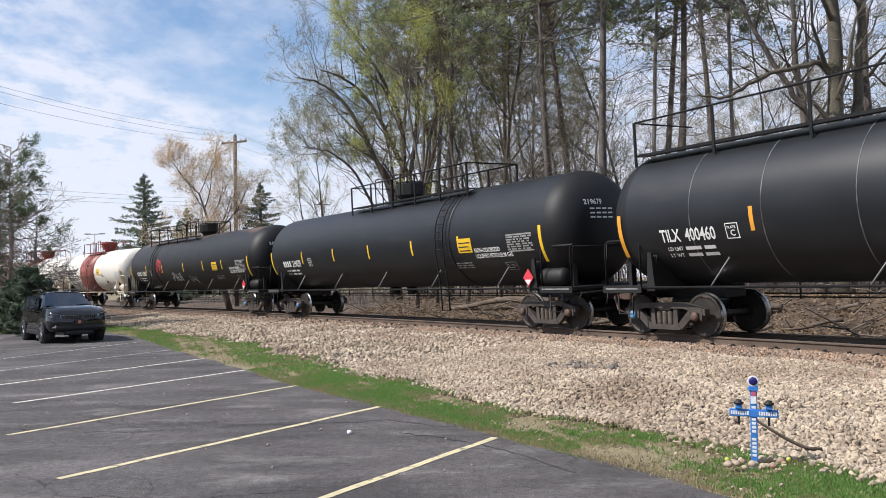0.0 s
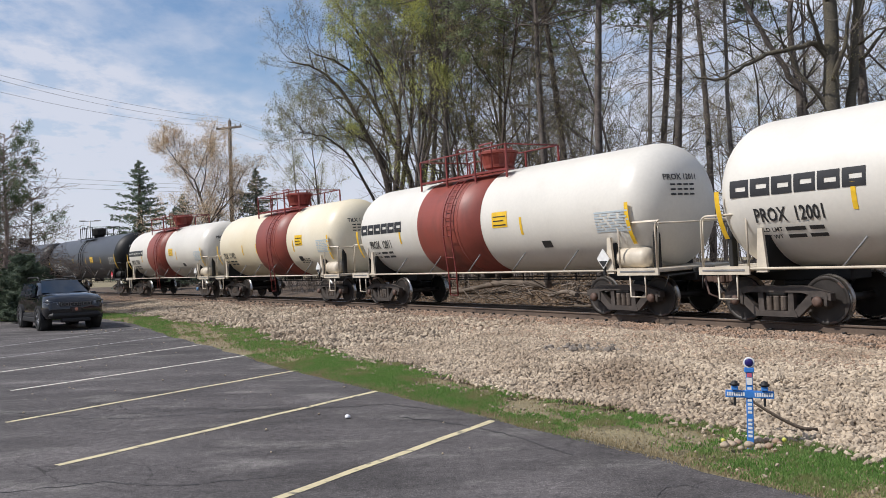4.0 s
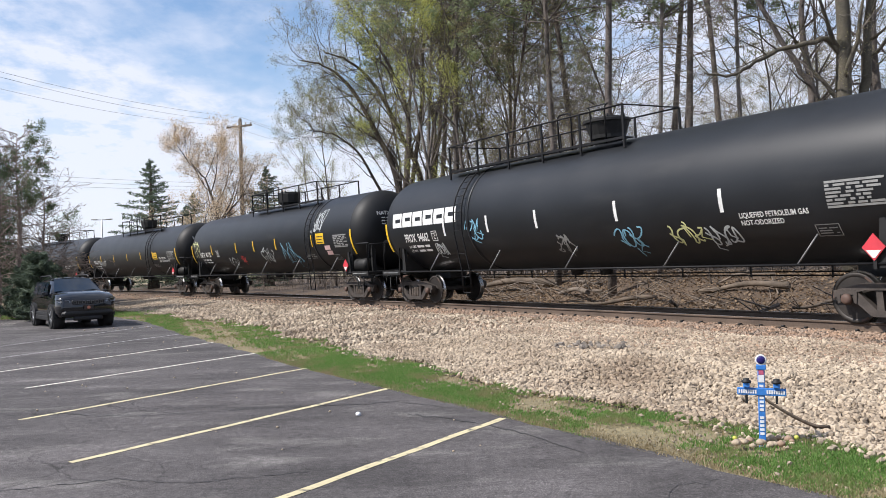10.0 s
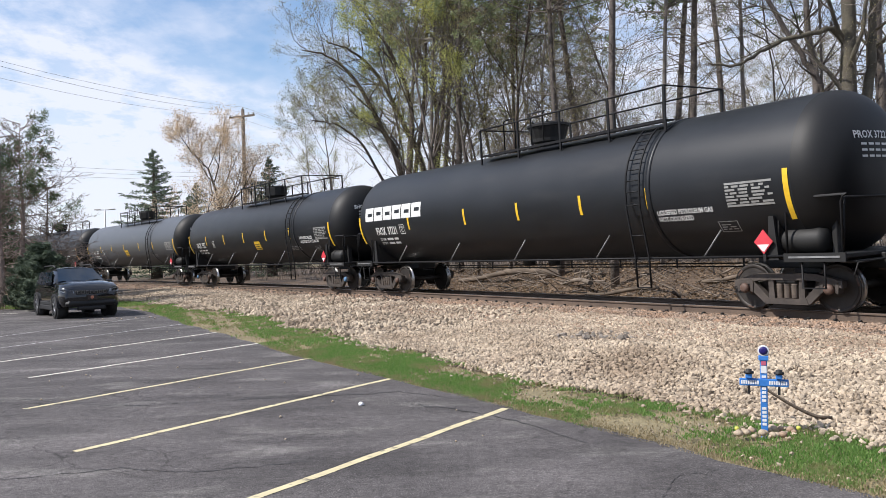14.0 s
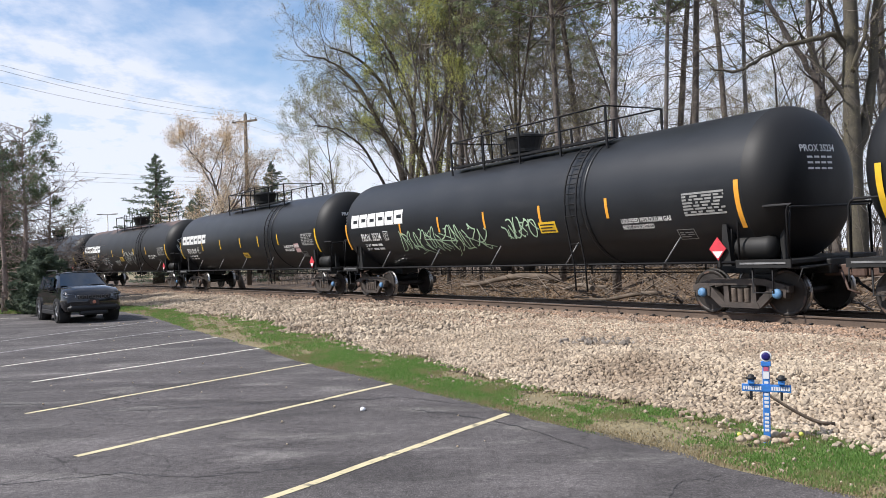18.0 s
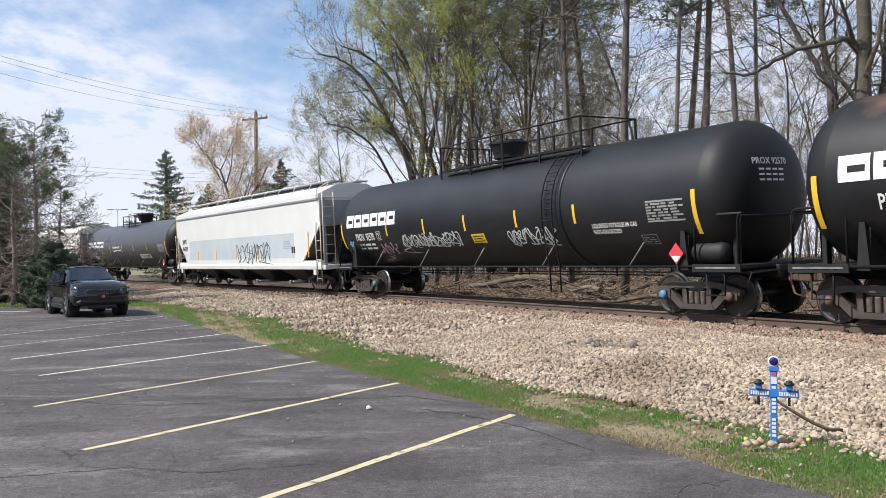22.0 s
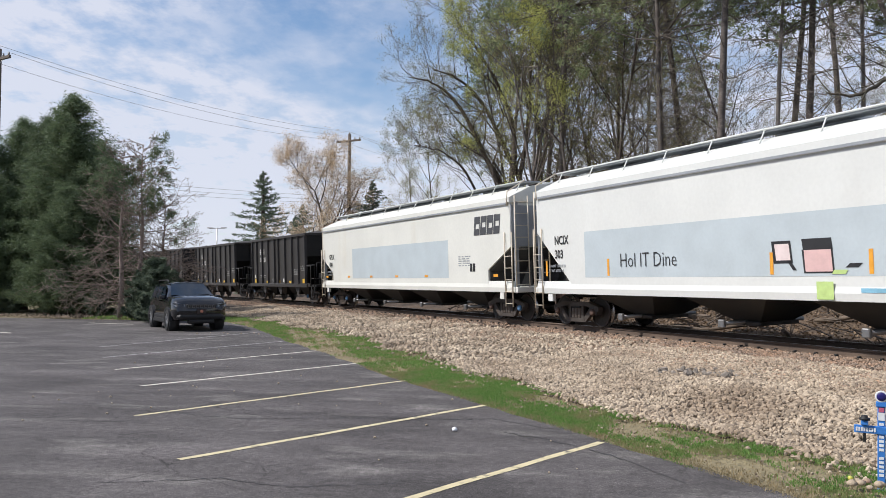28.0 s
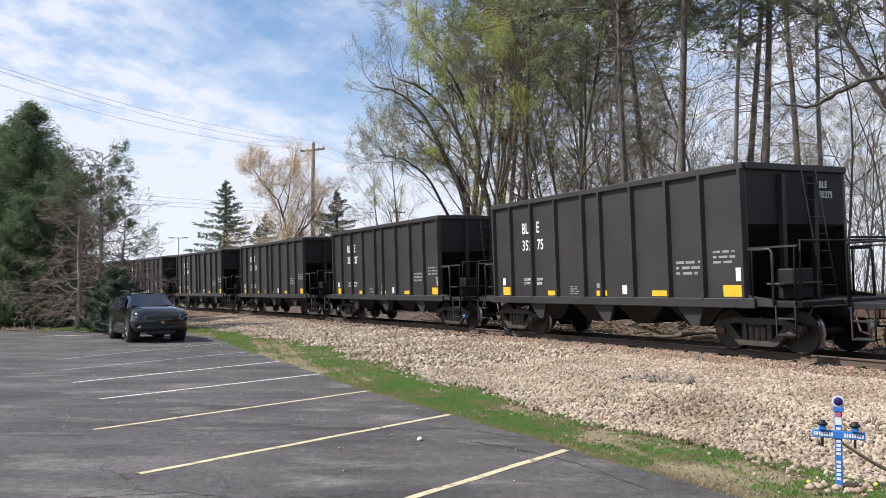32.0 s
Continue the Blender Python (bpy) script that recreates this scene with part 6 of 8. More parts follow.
    for k in range(4):
        x = (k - 1.5) * (2 * h - 3.0) / 3.6
        part("discharge_bay", Geo().add([(x - 0.95, -W + 0.55, zb - 0.1), (x + 0.95, -W + 0.55, zb - 0.1), (x + 0.95, W - 0.55, zb - 0.1), (x - 0.95, W - 0.55, zb - 0.1), (x - 0.5, -0.7, 0.48), (x + 0.1, -0.7, 0.48), (x + 0.1, 0.7, 0.48), (x - 0.5, 0.7, 0.48)],
                                       [(0, 1, 5, 4), (1, 2, 6, 5), (2, 3, 7, 6), (3, 0, 4, 7), (3, 2, 1, 0), (4, 5, 6, 7)]), M["under"], car)
    for k in range(3):
        x = (-2.7, 0.2, 3.2)[k]
        part("gusset", Geo().prism([(x - 0.45, zb - 0.15), (x + 0.35, zb - 0.15), (x + 0.20, 0.55), (x - 0.02, 0.55)], -W + 0.06, -W + 0.14), M["ore"], car)
    add_trucks(car, L / 2 - 2.0, rnd)
    add_couplers(car, L)
    wall = Wall(None, 0, -W)
    bx = lambda k: POSTS[int(k)] + (k - int(k))
    mark, num = sp["mark"]
    decal("car_number", wall, M["letter"], car, texts=[(mark[:2], bx(1) + 0.56, 2.98, 0.30, 0.72), (mark[2:], bx(1) + 0.88 if num == "35092" else bx(2) + 0.2, 2.98, 0.30, 0.72), (num[:3], bx(1) + 0.55, 2.50, 0.28, 0.8), (num[3:], bx(2) + 0.22, 2.50, 0.28, 0.8)])
    decal("end_number", Wall(None, 0, 0, h), M["letter"], car, texts=[(mark, 0.72, 3.48, 0.14, 0.85), (num, 0.72, 3.26, 0.14, 0.85)])
    # heaped dark load
    rl = random.Random(sp["seed"] + 7)
    n, m, vs = 40, 8, []
    for i in range(n + 1):
        for j in range(m + 1):
            x, y = -h + 0.1 + (2 * h - 0.2) * i / n, -W + 0.07 + (2 * W - 0.14) * j / m
            heap = (1 - (y / W) ** 2) * min(1, (h - abs(x)) / 1.3)
            vs.append((x, y, zt - 0.16 + 0.42 * heap + rl.uniform(-0.05, 0.05) * (0.3 + heap)))
    part("ore_load", Geo().add(vs, [(i * (m + 1) + j, (i + 1) * (m + 1) + j, (i + 1) * (m + 1) + j + 1, i * (m + 1) + j + 1) for i in range(n) for j in range(m)]), M["ore_heap"], car, "heaped dark grey ore", kind="stuff")
    decal("load_limits", wall, M["letter"], car, texts=[("LD LMT", bx(1) + 0.6, 1.62, 0.07), ("LT WT", bx(1) + 0.6, 1.50, 0.07), ("231000", bx(2) + 0.15, 1.62, 0.07), ("53000", bx(2) + 0.15, 1.50, 0.07)])
    for x, w in ((-4.45, 0.44), (-2.14, 0.48), (0.0, 0.42), (2.04, 0.5), (4.2, 0.5)):
        decal("reflective_strip", wall, M["yellow"], car, quads=[(x, x + w, 1.20, 1.33 if abs(x) < 4 else 1.44)])
    decal("white_card", wall, M["letter"], car, quads=[(-4.45, -4.3, 1.49, 1.70)])
    rr = random.Random(sp["seed"] + 3)
    decal("data_stencil", wall, M["faint"], car, kind="stuff", quads=text_bars(rr, 2.85, 1.92, 0.75, 3, 0.06, 0.12) + text_bars(rr, 3.95, 2.12, 0.7, 3, 0.05, 0.11) + text_bars(rr, -1.1, 1.42, 0.4, 4, 0.025, 0.06))
    decal("white_card", wall, M["letter"], car, quads=[(1.0, 1.17, 1.24, 1.46)])
    decal("white_card", wall, M["letter"], car, quads=[(4.55, 4.75, 1.52, 1.80)])
    decal("white_card", wall, M["faint"], car, quads=[(0.02, 0.25, 1.40, 1.52)])
    return car

# ---- the train: one entry for each car, from the front ----
LPG_BLACK = "black cylindrical tank car with yellow reflective strips on the rails"
WHITE_RED = "white tank car with a faded red middle band on the rails"
# joints between the cars, metres along the track at 16 s
JOINTS = [-249.4, -229.05, -208.64, -187.94, -173.25, -157.98, -144.0, -129.37, -111.78, -91.35, -71.42, -50.69, -30.49, -10.63, 8.87, 29.29, 49.3, 69.2, 89.28, 109.06, 129.53, 149.43, 169.4, 189.14, 209, 222.28, 235.93, 249.07, 262.5, 275.9, 289.3, 302.7, 316.1, 329.5]
SPEED = 14.666
W3 = {"paint": "white", "bowl": True, "rail": "handrail_white", "top_rail": "handrail_red", "letters": "ink", "band": (0.32, 0.562), "longer": 0.0, "dome": 0.51, "plat": (0.29, 0.61), "ladder": 0.45, "dome_paint": "red", "square": (0.60, -0.25),
      "stripes": (0.235, 0.44, 0.685), "cargo": False, "zc": 2.51, "R": 1.47, "rail_height": 0.62, "label": WHITE_RED}
PRO = {"paint": "black", "bowl": True, "dome": 0.515, "plat": (0.375, 0.74), "ladder": 0.705, "logo": 0.46, "label": "black tank car with a white block logo on the rails", "stripes": (0.218, 0.355, 0.485, 0.622, 0.752)}
GAT = {"paint": "black", "R": 1.50, "dome": 0.52, "plat": (0.375, 0.76), "ladder": 0.722, "square": (0.765, -0.52), "label": LPG_BLACK, "stripes": (0.172, 0.317, 0.462, 0.61, 0.752)}
CARS = [
    ("tank", GAT, {"mark": ("TILX", "400460"), "rings": (0.131, 0.222, 0.321, 0.5, 0.68, 0.86), "plat": (0.03, 0.96), "ladder": None, "dome": 0.5, "square": None, "stripe": "orange", "stripes": (0.207, 0.42, 0.63, 0.84), "cargo": False}),
    ("tank", GAT, {"mark": ("", "219679"), "stripes": (0.187, 0.334, 0.478, 0.628, 0.764)}),
    ("tank", GAT, {"mark": ("", "219885"), "paint": "rusty", "ladder": 0.25, "plat": (0.16, 0.56), "dome": 0.535, "cargo_at": 0.842, "square": (0.73, -0.52), "label": "rust-stained black tank car with red graffiti on the rails", "stripes": (0.18, 0.332, 0.513, 0.663, 0.794),
                   "tags": [("spray_red", 0.28, -0.04, 0.95, 0.78, 3), ("spray_white", 0.404, -0.64, 1.5, 0.55, 4), ("faint", 0.538, -0.74, 1.0, 0.42, 5)]}),
    ("tank", W3, {"mark": ("PROX", "12001"), "logo": 0.33}),
    ("tank", W3, {"mark": ("PROX", "12011"), "logo": 0.33}),
    ("tank", W3, {"mark": ("TILX", "111432"), "paint": "cream", "band": (0.415, 0.672), "dome": 0.56, "plat": (0.36, 0.70), "ladder": 0.545, "square": (0.735, -0.25), "stripes": (0.28, 0.41, 0.715), "label": "yellowed white tank car with a red middle band on the rails"}),
    ("tank", W3, {"mark": ("PROX", "12008"), "logo": 0.33}),
    ("tank", GAT, {"mark": ("PROX", "303851"), "paint": "grey", "ladder": 0.523, "plat": (0.43, 0.60), "dome": 0.515, "square": (0.645, -0.42), "cargo": False, "stripes": (0.208, 0.406, 0.583, 0.781), "label": "charcoal tank car with white graffiti on the rails",
                   "tags": [("spray_white", 0.18, -0.85, 2.4, 0.8, 12)]}),
    ("tank", GAT, {"mark": ("", "218220"), "paint": "grey", "ladder": 0.235, "plat": (0.16, 0.64), "dome": 0.52, "square": (0.70, -0.5), "stripes": (0.179, 0.347, 0.512, 0.647, 0.786), "label": "charcoal grey tank car with yellow reflective strips on the rails"}),
    ("tank", PRO, {"mark": ("PROX", "94662"), "ladder": 0.268, "plat": (0.20, 0.60), "dome": 0.53, "stripe": "letter", "stripes": (0.215, 0.335, 0.451, 0.606, 0.763), "label": "black tank car with white logo and graffiti on the rails",
                   "tags": [("spray_white", 0.175, -0.72, 0.55, 0.46, 21), ("spray_blue", 0.28, -0.26, 0.7, 0.62, 22), ("spray_blue", 0.60, -0.80, 0.8, 0.62, 23), ("spray_yellow", 0.683, -0.76, 0.9, 0.54, 24), ("spray_white", 0.735, -0.84, 0.75, 0.5, 26), ("faint", 0.48, -0.80, 0.6, 0.5, 25)]}),
    ("tank", GAT, {"mark": ("NATX", "401130"), "notices": 2, "longer": 0.0, "ladder": 0.78, "plat": (0.42, 0.775), "dome": 0.535, "square": (0.81, -0.4), "cargo": False, "stripes": (0.18, 0.357, 0.471, 0.6, 0.786), "label": "black tank car with green, white and blue graffiti on the rails",
                   "tags": [("spray_yellow", 0.035, 0.05, 0.95, 0.65, 31), ("spray_white", 0.285, -0.8, 1.1, 0.5, 32), ("spray_red", 0.372, -0.6, 0.55, 0.35, 33), ("spray_white", 0.514, -0.75, 1.2, 0.8, 34), ("spray_blue", 0.635, -0.75, 1.5, 0.95, 35), ("spray_white", 0.795, 0.5, 0.9, 0.9, 36)]}),
    ("tank", GAT, {"mark": ("", "219731"), "ladder": 0.716, "plat": (0.377, 0.77), "square": (0.757, -0.52), "stripes": (0.18, 0.336, 0.488, 0.632, 0.751), "tags": [("faint", 0.175, -0.35, 1.0, 0.35, 41)]}),
    ("tank", PRO, {"mark": ("PROX", "37221"), "ladder": 0.757, "plat": (0.40, 0.78), "stripes": (0.208, 0.384, 0.521, 0.655, 0.772)}),
    ("tank", GAT, {"mark": ("SHQX", "9352"), "ladder": 0.76, "plat": (0.40, 0.78), "square": (0.53, -0.9), "stripes": (0.172, 0.317, 0.462, 0.61, 0.752)}),
    ("tank", GAT, {"mark": ("CGTX", "64757"), "paint": "ash", "ladder": 0.735, "plat": (0.375, 0.75), "square": (0.478, -0.85), "cargo": False, "stripes": (0.197, 0.33, 0.471, 0.632, 0.769), "label": "charcoal grey tank car with black heads on the rails"}),
    ("tank", PRO, {"mark": ("PROX", "35234"), "stripe": "orange", "square": (0.627, -0.75), "tags": [("spray_green", 0.229, -0.7, 5.0, 0.8, 51), ("spray_green", 0.546, -0.45, 1.3, 0.6, 52)], "stripes": (0.24, 0.368, 0.498, 0.631, 0.762)}),
    ("tank", PRO, {"mark": ("PROX", "92199"), "notices": 2, "square": (0.515, -1.05), "stripes": (0.222, 0.368, 0.516, 0.635, 0.754)}),
    ("tank", PRO, {"mark": ("PROX", "92637"), "head_tag": [("spray_white", -1.05, -0.45, 1.1, 0.5, 64), ("spray_white", -1.0, 0.0, 1.1, 0.45, 65), ("spray_blue", -0.95, -0.6, 0.9, 0.4, 66)], "paint": "rusty", "square": (0.478, -0.85), "tags": [("spray_white", 0.247, -0.75, 1.8, 0.7, 61), ("spray_white", 0.532, -0.7, 2.2, 0.95, 62), ("spray_white", 0.41, -0.75, 1.0, 0.4, 63)], "stripes": (0.222, 0.398, 0.528, 0.643, 0.768)}),
    ("tank", PRO, {"mark": ("PROX", "92570"), "square": (0.50, -0.9), "tags": [("spray_pink", 0.17, -0.8, 1.3, 0.5, 71), ("spray_blue", 0.045, -0.55, 0.4, 0.4, 74), ("spray_white", 0.27, -0.55, 3.6, 0.5, 72), ("spray_white", 0.60, -0.6, 2.0, 0.5, 73)]}),
    ("hopper", {"paint": "hopper", "patch": [(0.125, 0.86, 1.48, 2.55)], "label": "white covered hopper car with a sprayed tag on the rails"}, {"mark": ("SHPX", "464319"), "tags": [("hopper_grey_dark", 0.51, 1.25, 4.1, 1.0, 81)]}),
    ("tank", PRO, {"mark": ("PROX", "32106"), "paint": "grey", "stripe": "orange", "ladder": None, "plat": (0.42, 0.565), "rail_height": 0.5, "dome": 0.535, "cargo": False, "label": "black tank car with orange reflective strips on the rails", "extra": "emergency", "stripes": (0.195, 0.336, 0.487, 0.621, 0.766)}),
    ("hopper", {"paint": "hopper_cream", "label": "cream covered hopper car on the rails"}, {"mark": ("NCIX", "318")}),
    ("hopper", {"paint": "hopper", "label": "white covered hopper car with grey overpaint and sprayed words"}, {"mark": ("NCIX", "303"), "patch": [(0.143, 0.67, 1.46, 2.72), (0.905, 0.94, 1.6, 2.5)], "stripes": (0.035, 0.198, 0.494, 0.616, 0.779, 0.93), "words": ("Hol IT Dine", -5.05, 1.72, 0.36, 0.86), "blocks": 0.494}),
    ("hopper", {"paint": "hopper_cream", "label": "cream covered hopper car with a grey overpaint square on the rails"}, {"mark": ("GPLX", "504"), "low_strips": True, "cut": (1.45, 1.28, 0.55), "patch": [(0.234, 0.758, 1.46, 2.85)], "logo": True}),
]
for number in ("35324", "35092", "35275", "35227", "35118", "35340", "35061", "35203", "35187"):
    CARS.append(("ore", {"label": "black open-top ore hopper car with outside posts on the rails"}, {"mark": ("BLE", number)}))


def build_train():
    TR.update(make_truck_meshes())
    made = []
    for i, (kind, base, own) in enumerate(CARS):
        sp = dict(base)
        sp.update(own)
        sp["L"], sp["seed"] = JOINTS[i + 1] - JOINTS[i], 100 + i
        car = {"tank": tank_car, "hopper": covered_hopper, "ore": ore_hopper}[kind](sp)
        if sp.get("extra"):
            w = Wall(1.56, 2.60)
            decal("emergency_notice", w, M["letter"], car, texts=[("IN CASE OF EMERGENCY", -2.3, -0.16, 0.13, 0.8)])
            for k in range(11):
                decal("notice_bar", w, M["letter"], car, quads=[(-2.2 + 0.17 * k, -2.07 + 0.17 * k, -0.38, -0.26)])
            decal("white_strip", w, M["letter"], car, "white printed strip", quads=[(3.2, 5.3, -0.98, -0.66)])
            decal("cargo_name", w, M["ink"], car, texts=[("LIQUEFIED PETROLEUM GAS", 3.25, -0.80, 0.11, 0.95), ("NOT ODORIZED", 3.75, -0.95, 0.11, 0.95)], off=0.012)
        made.append((car, (JOINTS[i] + JOINTS[i + 1]) / 2, sp["L"]))
    return made


CANT = 2.0


def car_pose(s, L):
    """Stands a car on the rails with both trucks on the line."""
    x0, y0, _ = on_track(s + L / 2 - 2.0, -0.7525)
    x1, y1, _ = on_track(s - L / 2 + 2.0, -0.7525)
    a = math.atan2(y1 - y0, x1 - x0)
    return Matrix.Translation(((x0 + x1) / 2, (y0 + y1) / 2, RAIL_Z)) @ Matrix.Rotation(a, 4, "Z") @ Matrix.Rotation(radians(CANT), 4, "X")


def motions():
    for car, s, L in TRAIN:
        walk(car, [(t, car_pose(s - SPEED * (t - 16), L)) for t in range(0, 33)])
    # the wheels and axles roll; those at the same place in their trucks share one set of keys
    for (x, y), same in ROLLING.items():
        rows = []
        for i in range(32 * FPS + 1):
            turn = Matrix.Rotation((i / FPS * SPEED / WHEEL_R) % (2 * math.pi), 4, "Y")
            rows.append((i / FPS, Matrix.Translation((x, y * 0.75, WHEEL_R)) @ turn @ pose(0, 0, 0, 0, 0, 180 if y > 0 else 0)))
        walk(same[0], rows)
        keys = same[0].animation_data
        for ob in same[1:]:
            ob.rotation_mode = "QUATERNION"
            ob.animation_data_create()
            ob.animation_data.action = keys.action
            ob.animation_data.action_slot = keys.action_slot


# ---- trees ----


def limb_mesh(name, segs, mat, n=5):
    """Tapered tubes from (start, end, r0, r1) rows."""
    A = np.array([np.r_[a, b, r0, r1] for a, b, r0, r1 in segs])
    a, b, r0, r1 = A[:, :3], A[:, 3:6], A[:, 6], A[:, 7]
    d = b - a
    d /= np.linalg.norm(d, axis=1)[:, None] + 1e-9
    ref = np.where(np.abs(d[:, 2:3]) > 0.9, np.array([[1.0, 0, 0]]), np.array([[0, 0, 1.0]]))
    u = np.cross(d, ref); u /= np.linalg.norm(u, axis=1)[:, None] + 1e-9
    w = np.cross(d, u)
    t = np.arange(n) * 2 * np.pi / n
    ring = u[:, None] * np.cos(t)[None, :, None] + w[:, None] * np.sin(t)[None, :, None]
    V = np.concatenate([a[:, None] + ring * r0[:, None, None], b[:, None] + ring * r1[:, None, None]], 1).reshape(-1, 3)
    k = np.arange(n)
    q = np.stack([k, (k + 1) % n, n + (k + 1) % n, n + k], 1)
    F = (q[None] + (np.arange(len(A)) * 2 * n)[:, None, None]).reshape(-1, 4)
    return raw_mesh(name, V, F, [mat], True)


def chain_mesh(name, run, mat, n=6):
    """One tapered tube through the joined rows (start, end, r0, r1)."""
    pts = [run[0][0]] + [r[1] for r in run]
    rad = [run[0][2]] + [r[3] for r in run]
    return Geo().tube(pts, [float(r) for r in rad], n).mesh(name, mat)


def leaf_mesh(name, pts, size, mat, rng, flat=0.0, long=1.6):
    """Small leaf blades at points."""
    P = np.asarray(pts, float)
    n = len(P)
    d = rng.normal(size=(n, 3)); d[:, 2] *= 1 - flat
    d /= np.linalg.norm(d, axis=1)[:, None]
    e = np.cross(d, rng.normal(size=(n, 3))); e /= np.linalg.norm(e, axis=1)[:, None] + 1e-9
    s = (size * rng.uniform(0.6, 1.35, n))[:, None]
    V = np.stack([P - d * s * long, P + e * s, P + d * s * long, P - e * s], 1).reshape(-1, 3)
    F = np.arange(n * 4).reshape(-1, 4)
    return raw_mesh(name, V, F, [mat])


def unit(v):
    return v / (np.linalg.norm(v) + 1e-9)


def grow(rng, base, direction, length, radius, levels, kids, spread, up=0.15, wander=0.12, shrink=0.62, start=0.3, steps=6, out=None, tips=None, level=0):
    """A limb with children; rows of (start, end, r0, r1, level) go to out, twig ends to tips."""
    p, d = np.array(base, float), unit(np.array(direction, float))
    k = max(3, steps - level)
    nodes = []
    for i in range(k):
        f0, f1 = i / k, (i + 1) / k
        r0, r1 = radius * (1 - 0.78 * f0), radius * (1 - 0.78 * f1)
        d = unit(d + rng.normal(size=3) * wander + np.array([0, 0, up * 0.25]))
        q = p + d * length / k
        out.append((p, q, r0, r1, level))
        nodes.append((q, d, f1, r1))
        p = q
    tips.append(p)
    if level >= levels:
        tips += [n[0] for n in nodes[1:]]
        return
    n_k = kids[min(level, len(kids) - 1)]
    for j in range(n_k):
        f = start + (1 - start) * (j + rng.random()) / n_k
        q, dd, f1, rr = nodes[min(int(f * k), k - 1)]
        side = unit(np.cross(dd, rng.normal(size=3)))
        nd = unit(dd * math.cos(spread) + side * math.sin(spread) + np.array([0, 0, up]))
        grow(rng, q, nd, length * shrink * (1.15 - 0.5 * f) * rng.uniform(0.7, 1.15), max(rr * 0.62, 0.006), levels, kids, spread, up, wander * 1.25, shrink, 0.25, steps, out, tips, level + 1)


def broadleaf_meshes(seed, height, radius, lean, kids, spread, leaf, leaf_size, per_tip, jitter, bark, levels=3, up=0.18, start=0.3, shrink=0.6, leaf_long=1.5, gaps=-9.0):
    """A branching tree; gaps: how much of the crown stays bare, in clumps."""
    rng = np.random.default_rng(seed)
    out, tips = [], []
    grow(rng, (0, 0, -0.3), (lean[0], lean[1], 1), height, radius, levels, kids, spread, up, 0.06, shrink, start, 8, out, tips)
    trunk = chain_mesh("trunk", [o[:4] for o in out if o[4] == 0], M[bark], 8)
    limbs, run = [], []
    for o in out + [(None,) * 4 + (0,)]:
        if o[4] == 1:
            if run and np.abs(o[0] - run[-1][1]).max() > 1e-6:
                limbs.append(("limb", chain_mesh("limb", run, M[bark], 5))); run = []
            run.append(o[:4])
    if run:
        limbs.append(("limb", chain_mesh("limb", run, M[bark], 5)))
    twigs = limb_mesh("twig_mass", [(o[0], o[1], max(o[2], 0.008), max(o[3], 0.006)) for o in out if o[4] > 1], M["twig"] if bark != "dead_tree" else M["dead_tree"], 3)
    res = [("trunk", trunk)] + limbs + [("twig_mass", twigs)]
    if per_tip:
        T = np.array(tips)
        T = T[np.sin(T[:, 0] * 1.7 + seed) + np.sin(T[:, 1] * 1.9 + 2) + np.sin(T[:, 2] * 1.5 + 1) > gaps]
        T = np.repeat(T, per_tip, 0) + rng.normal(size=(len(T) * per_tip, 3)) * jitter
        res.append(("foliage", leaf_mesh("foliage", T, leaf_size, M[leaf], rng, 0.2, leaf_long)))
    return res


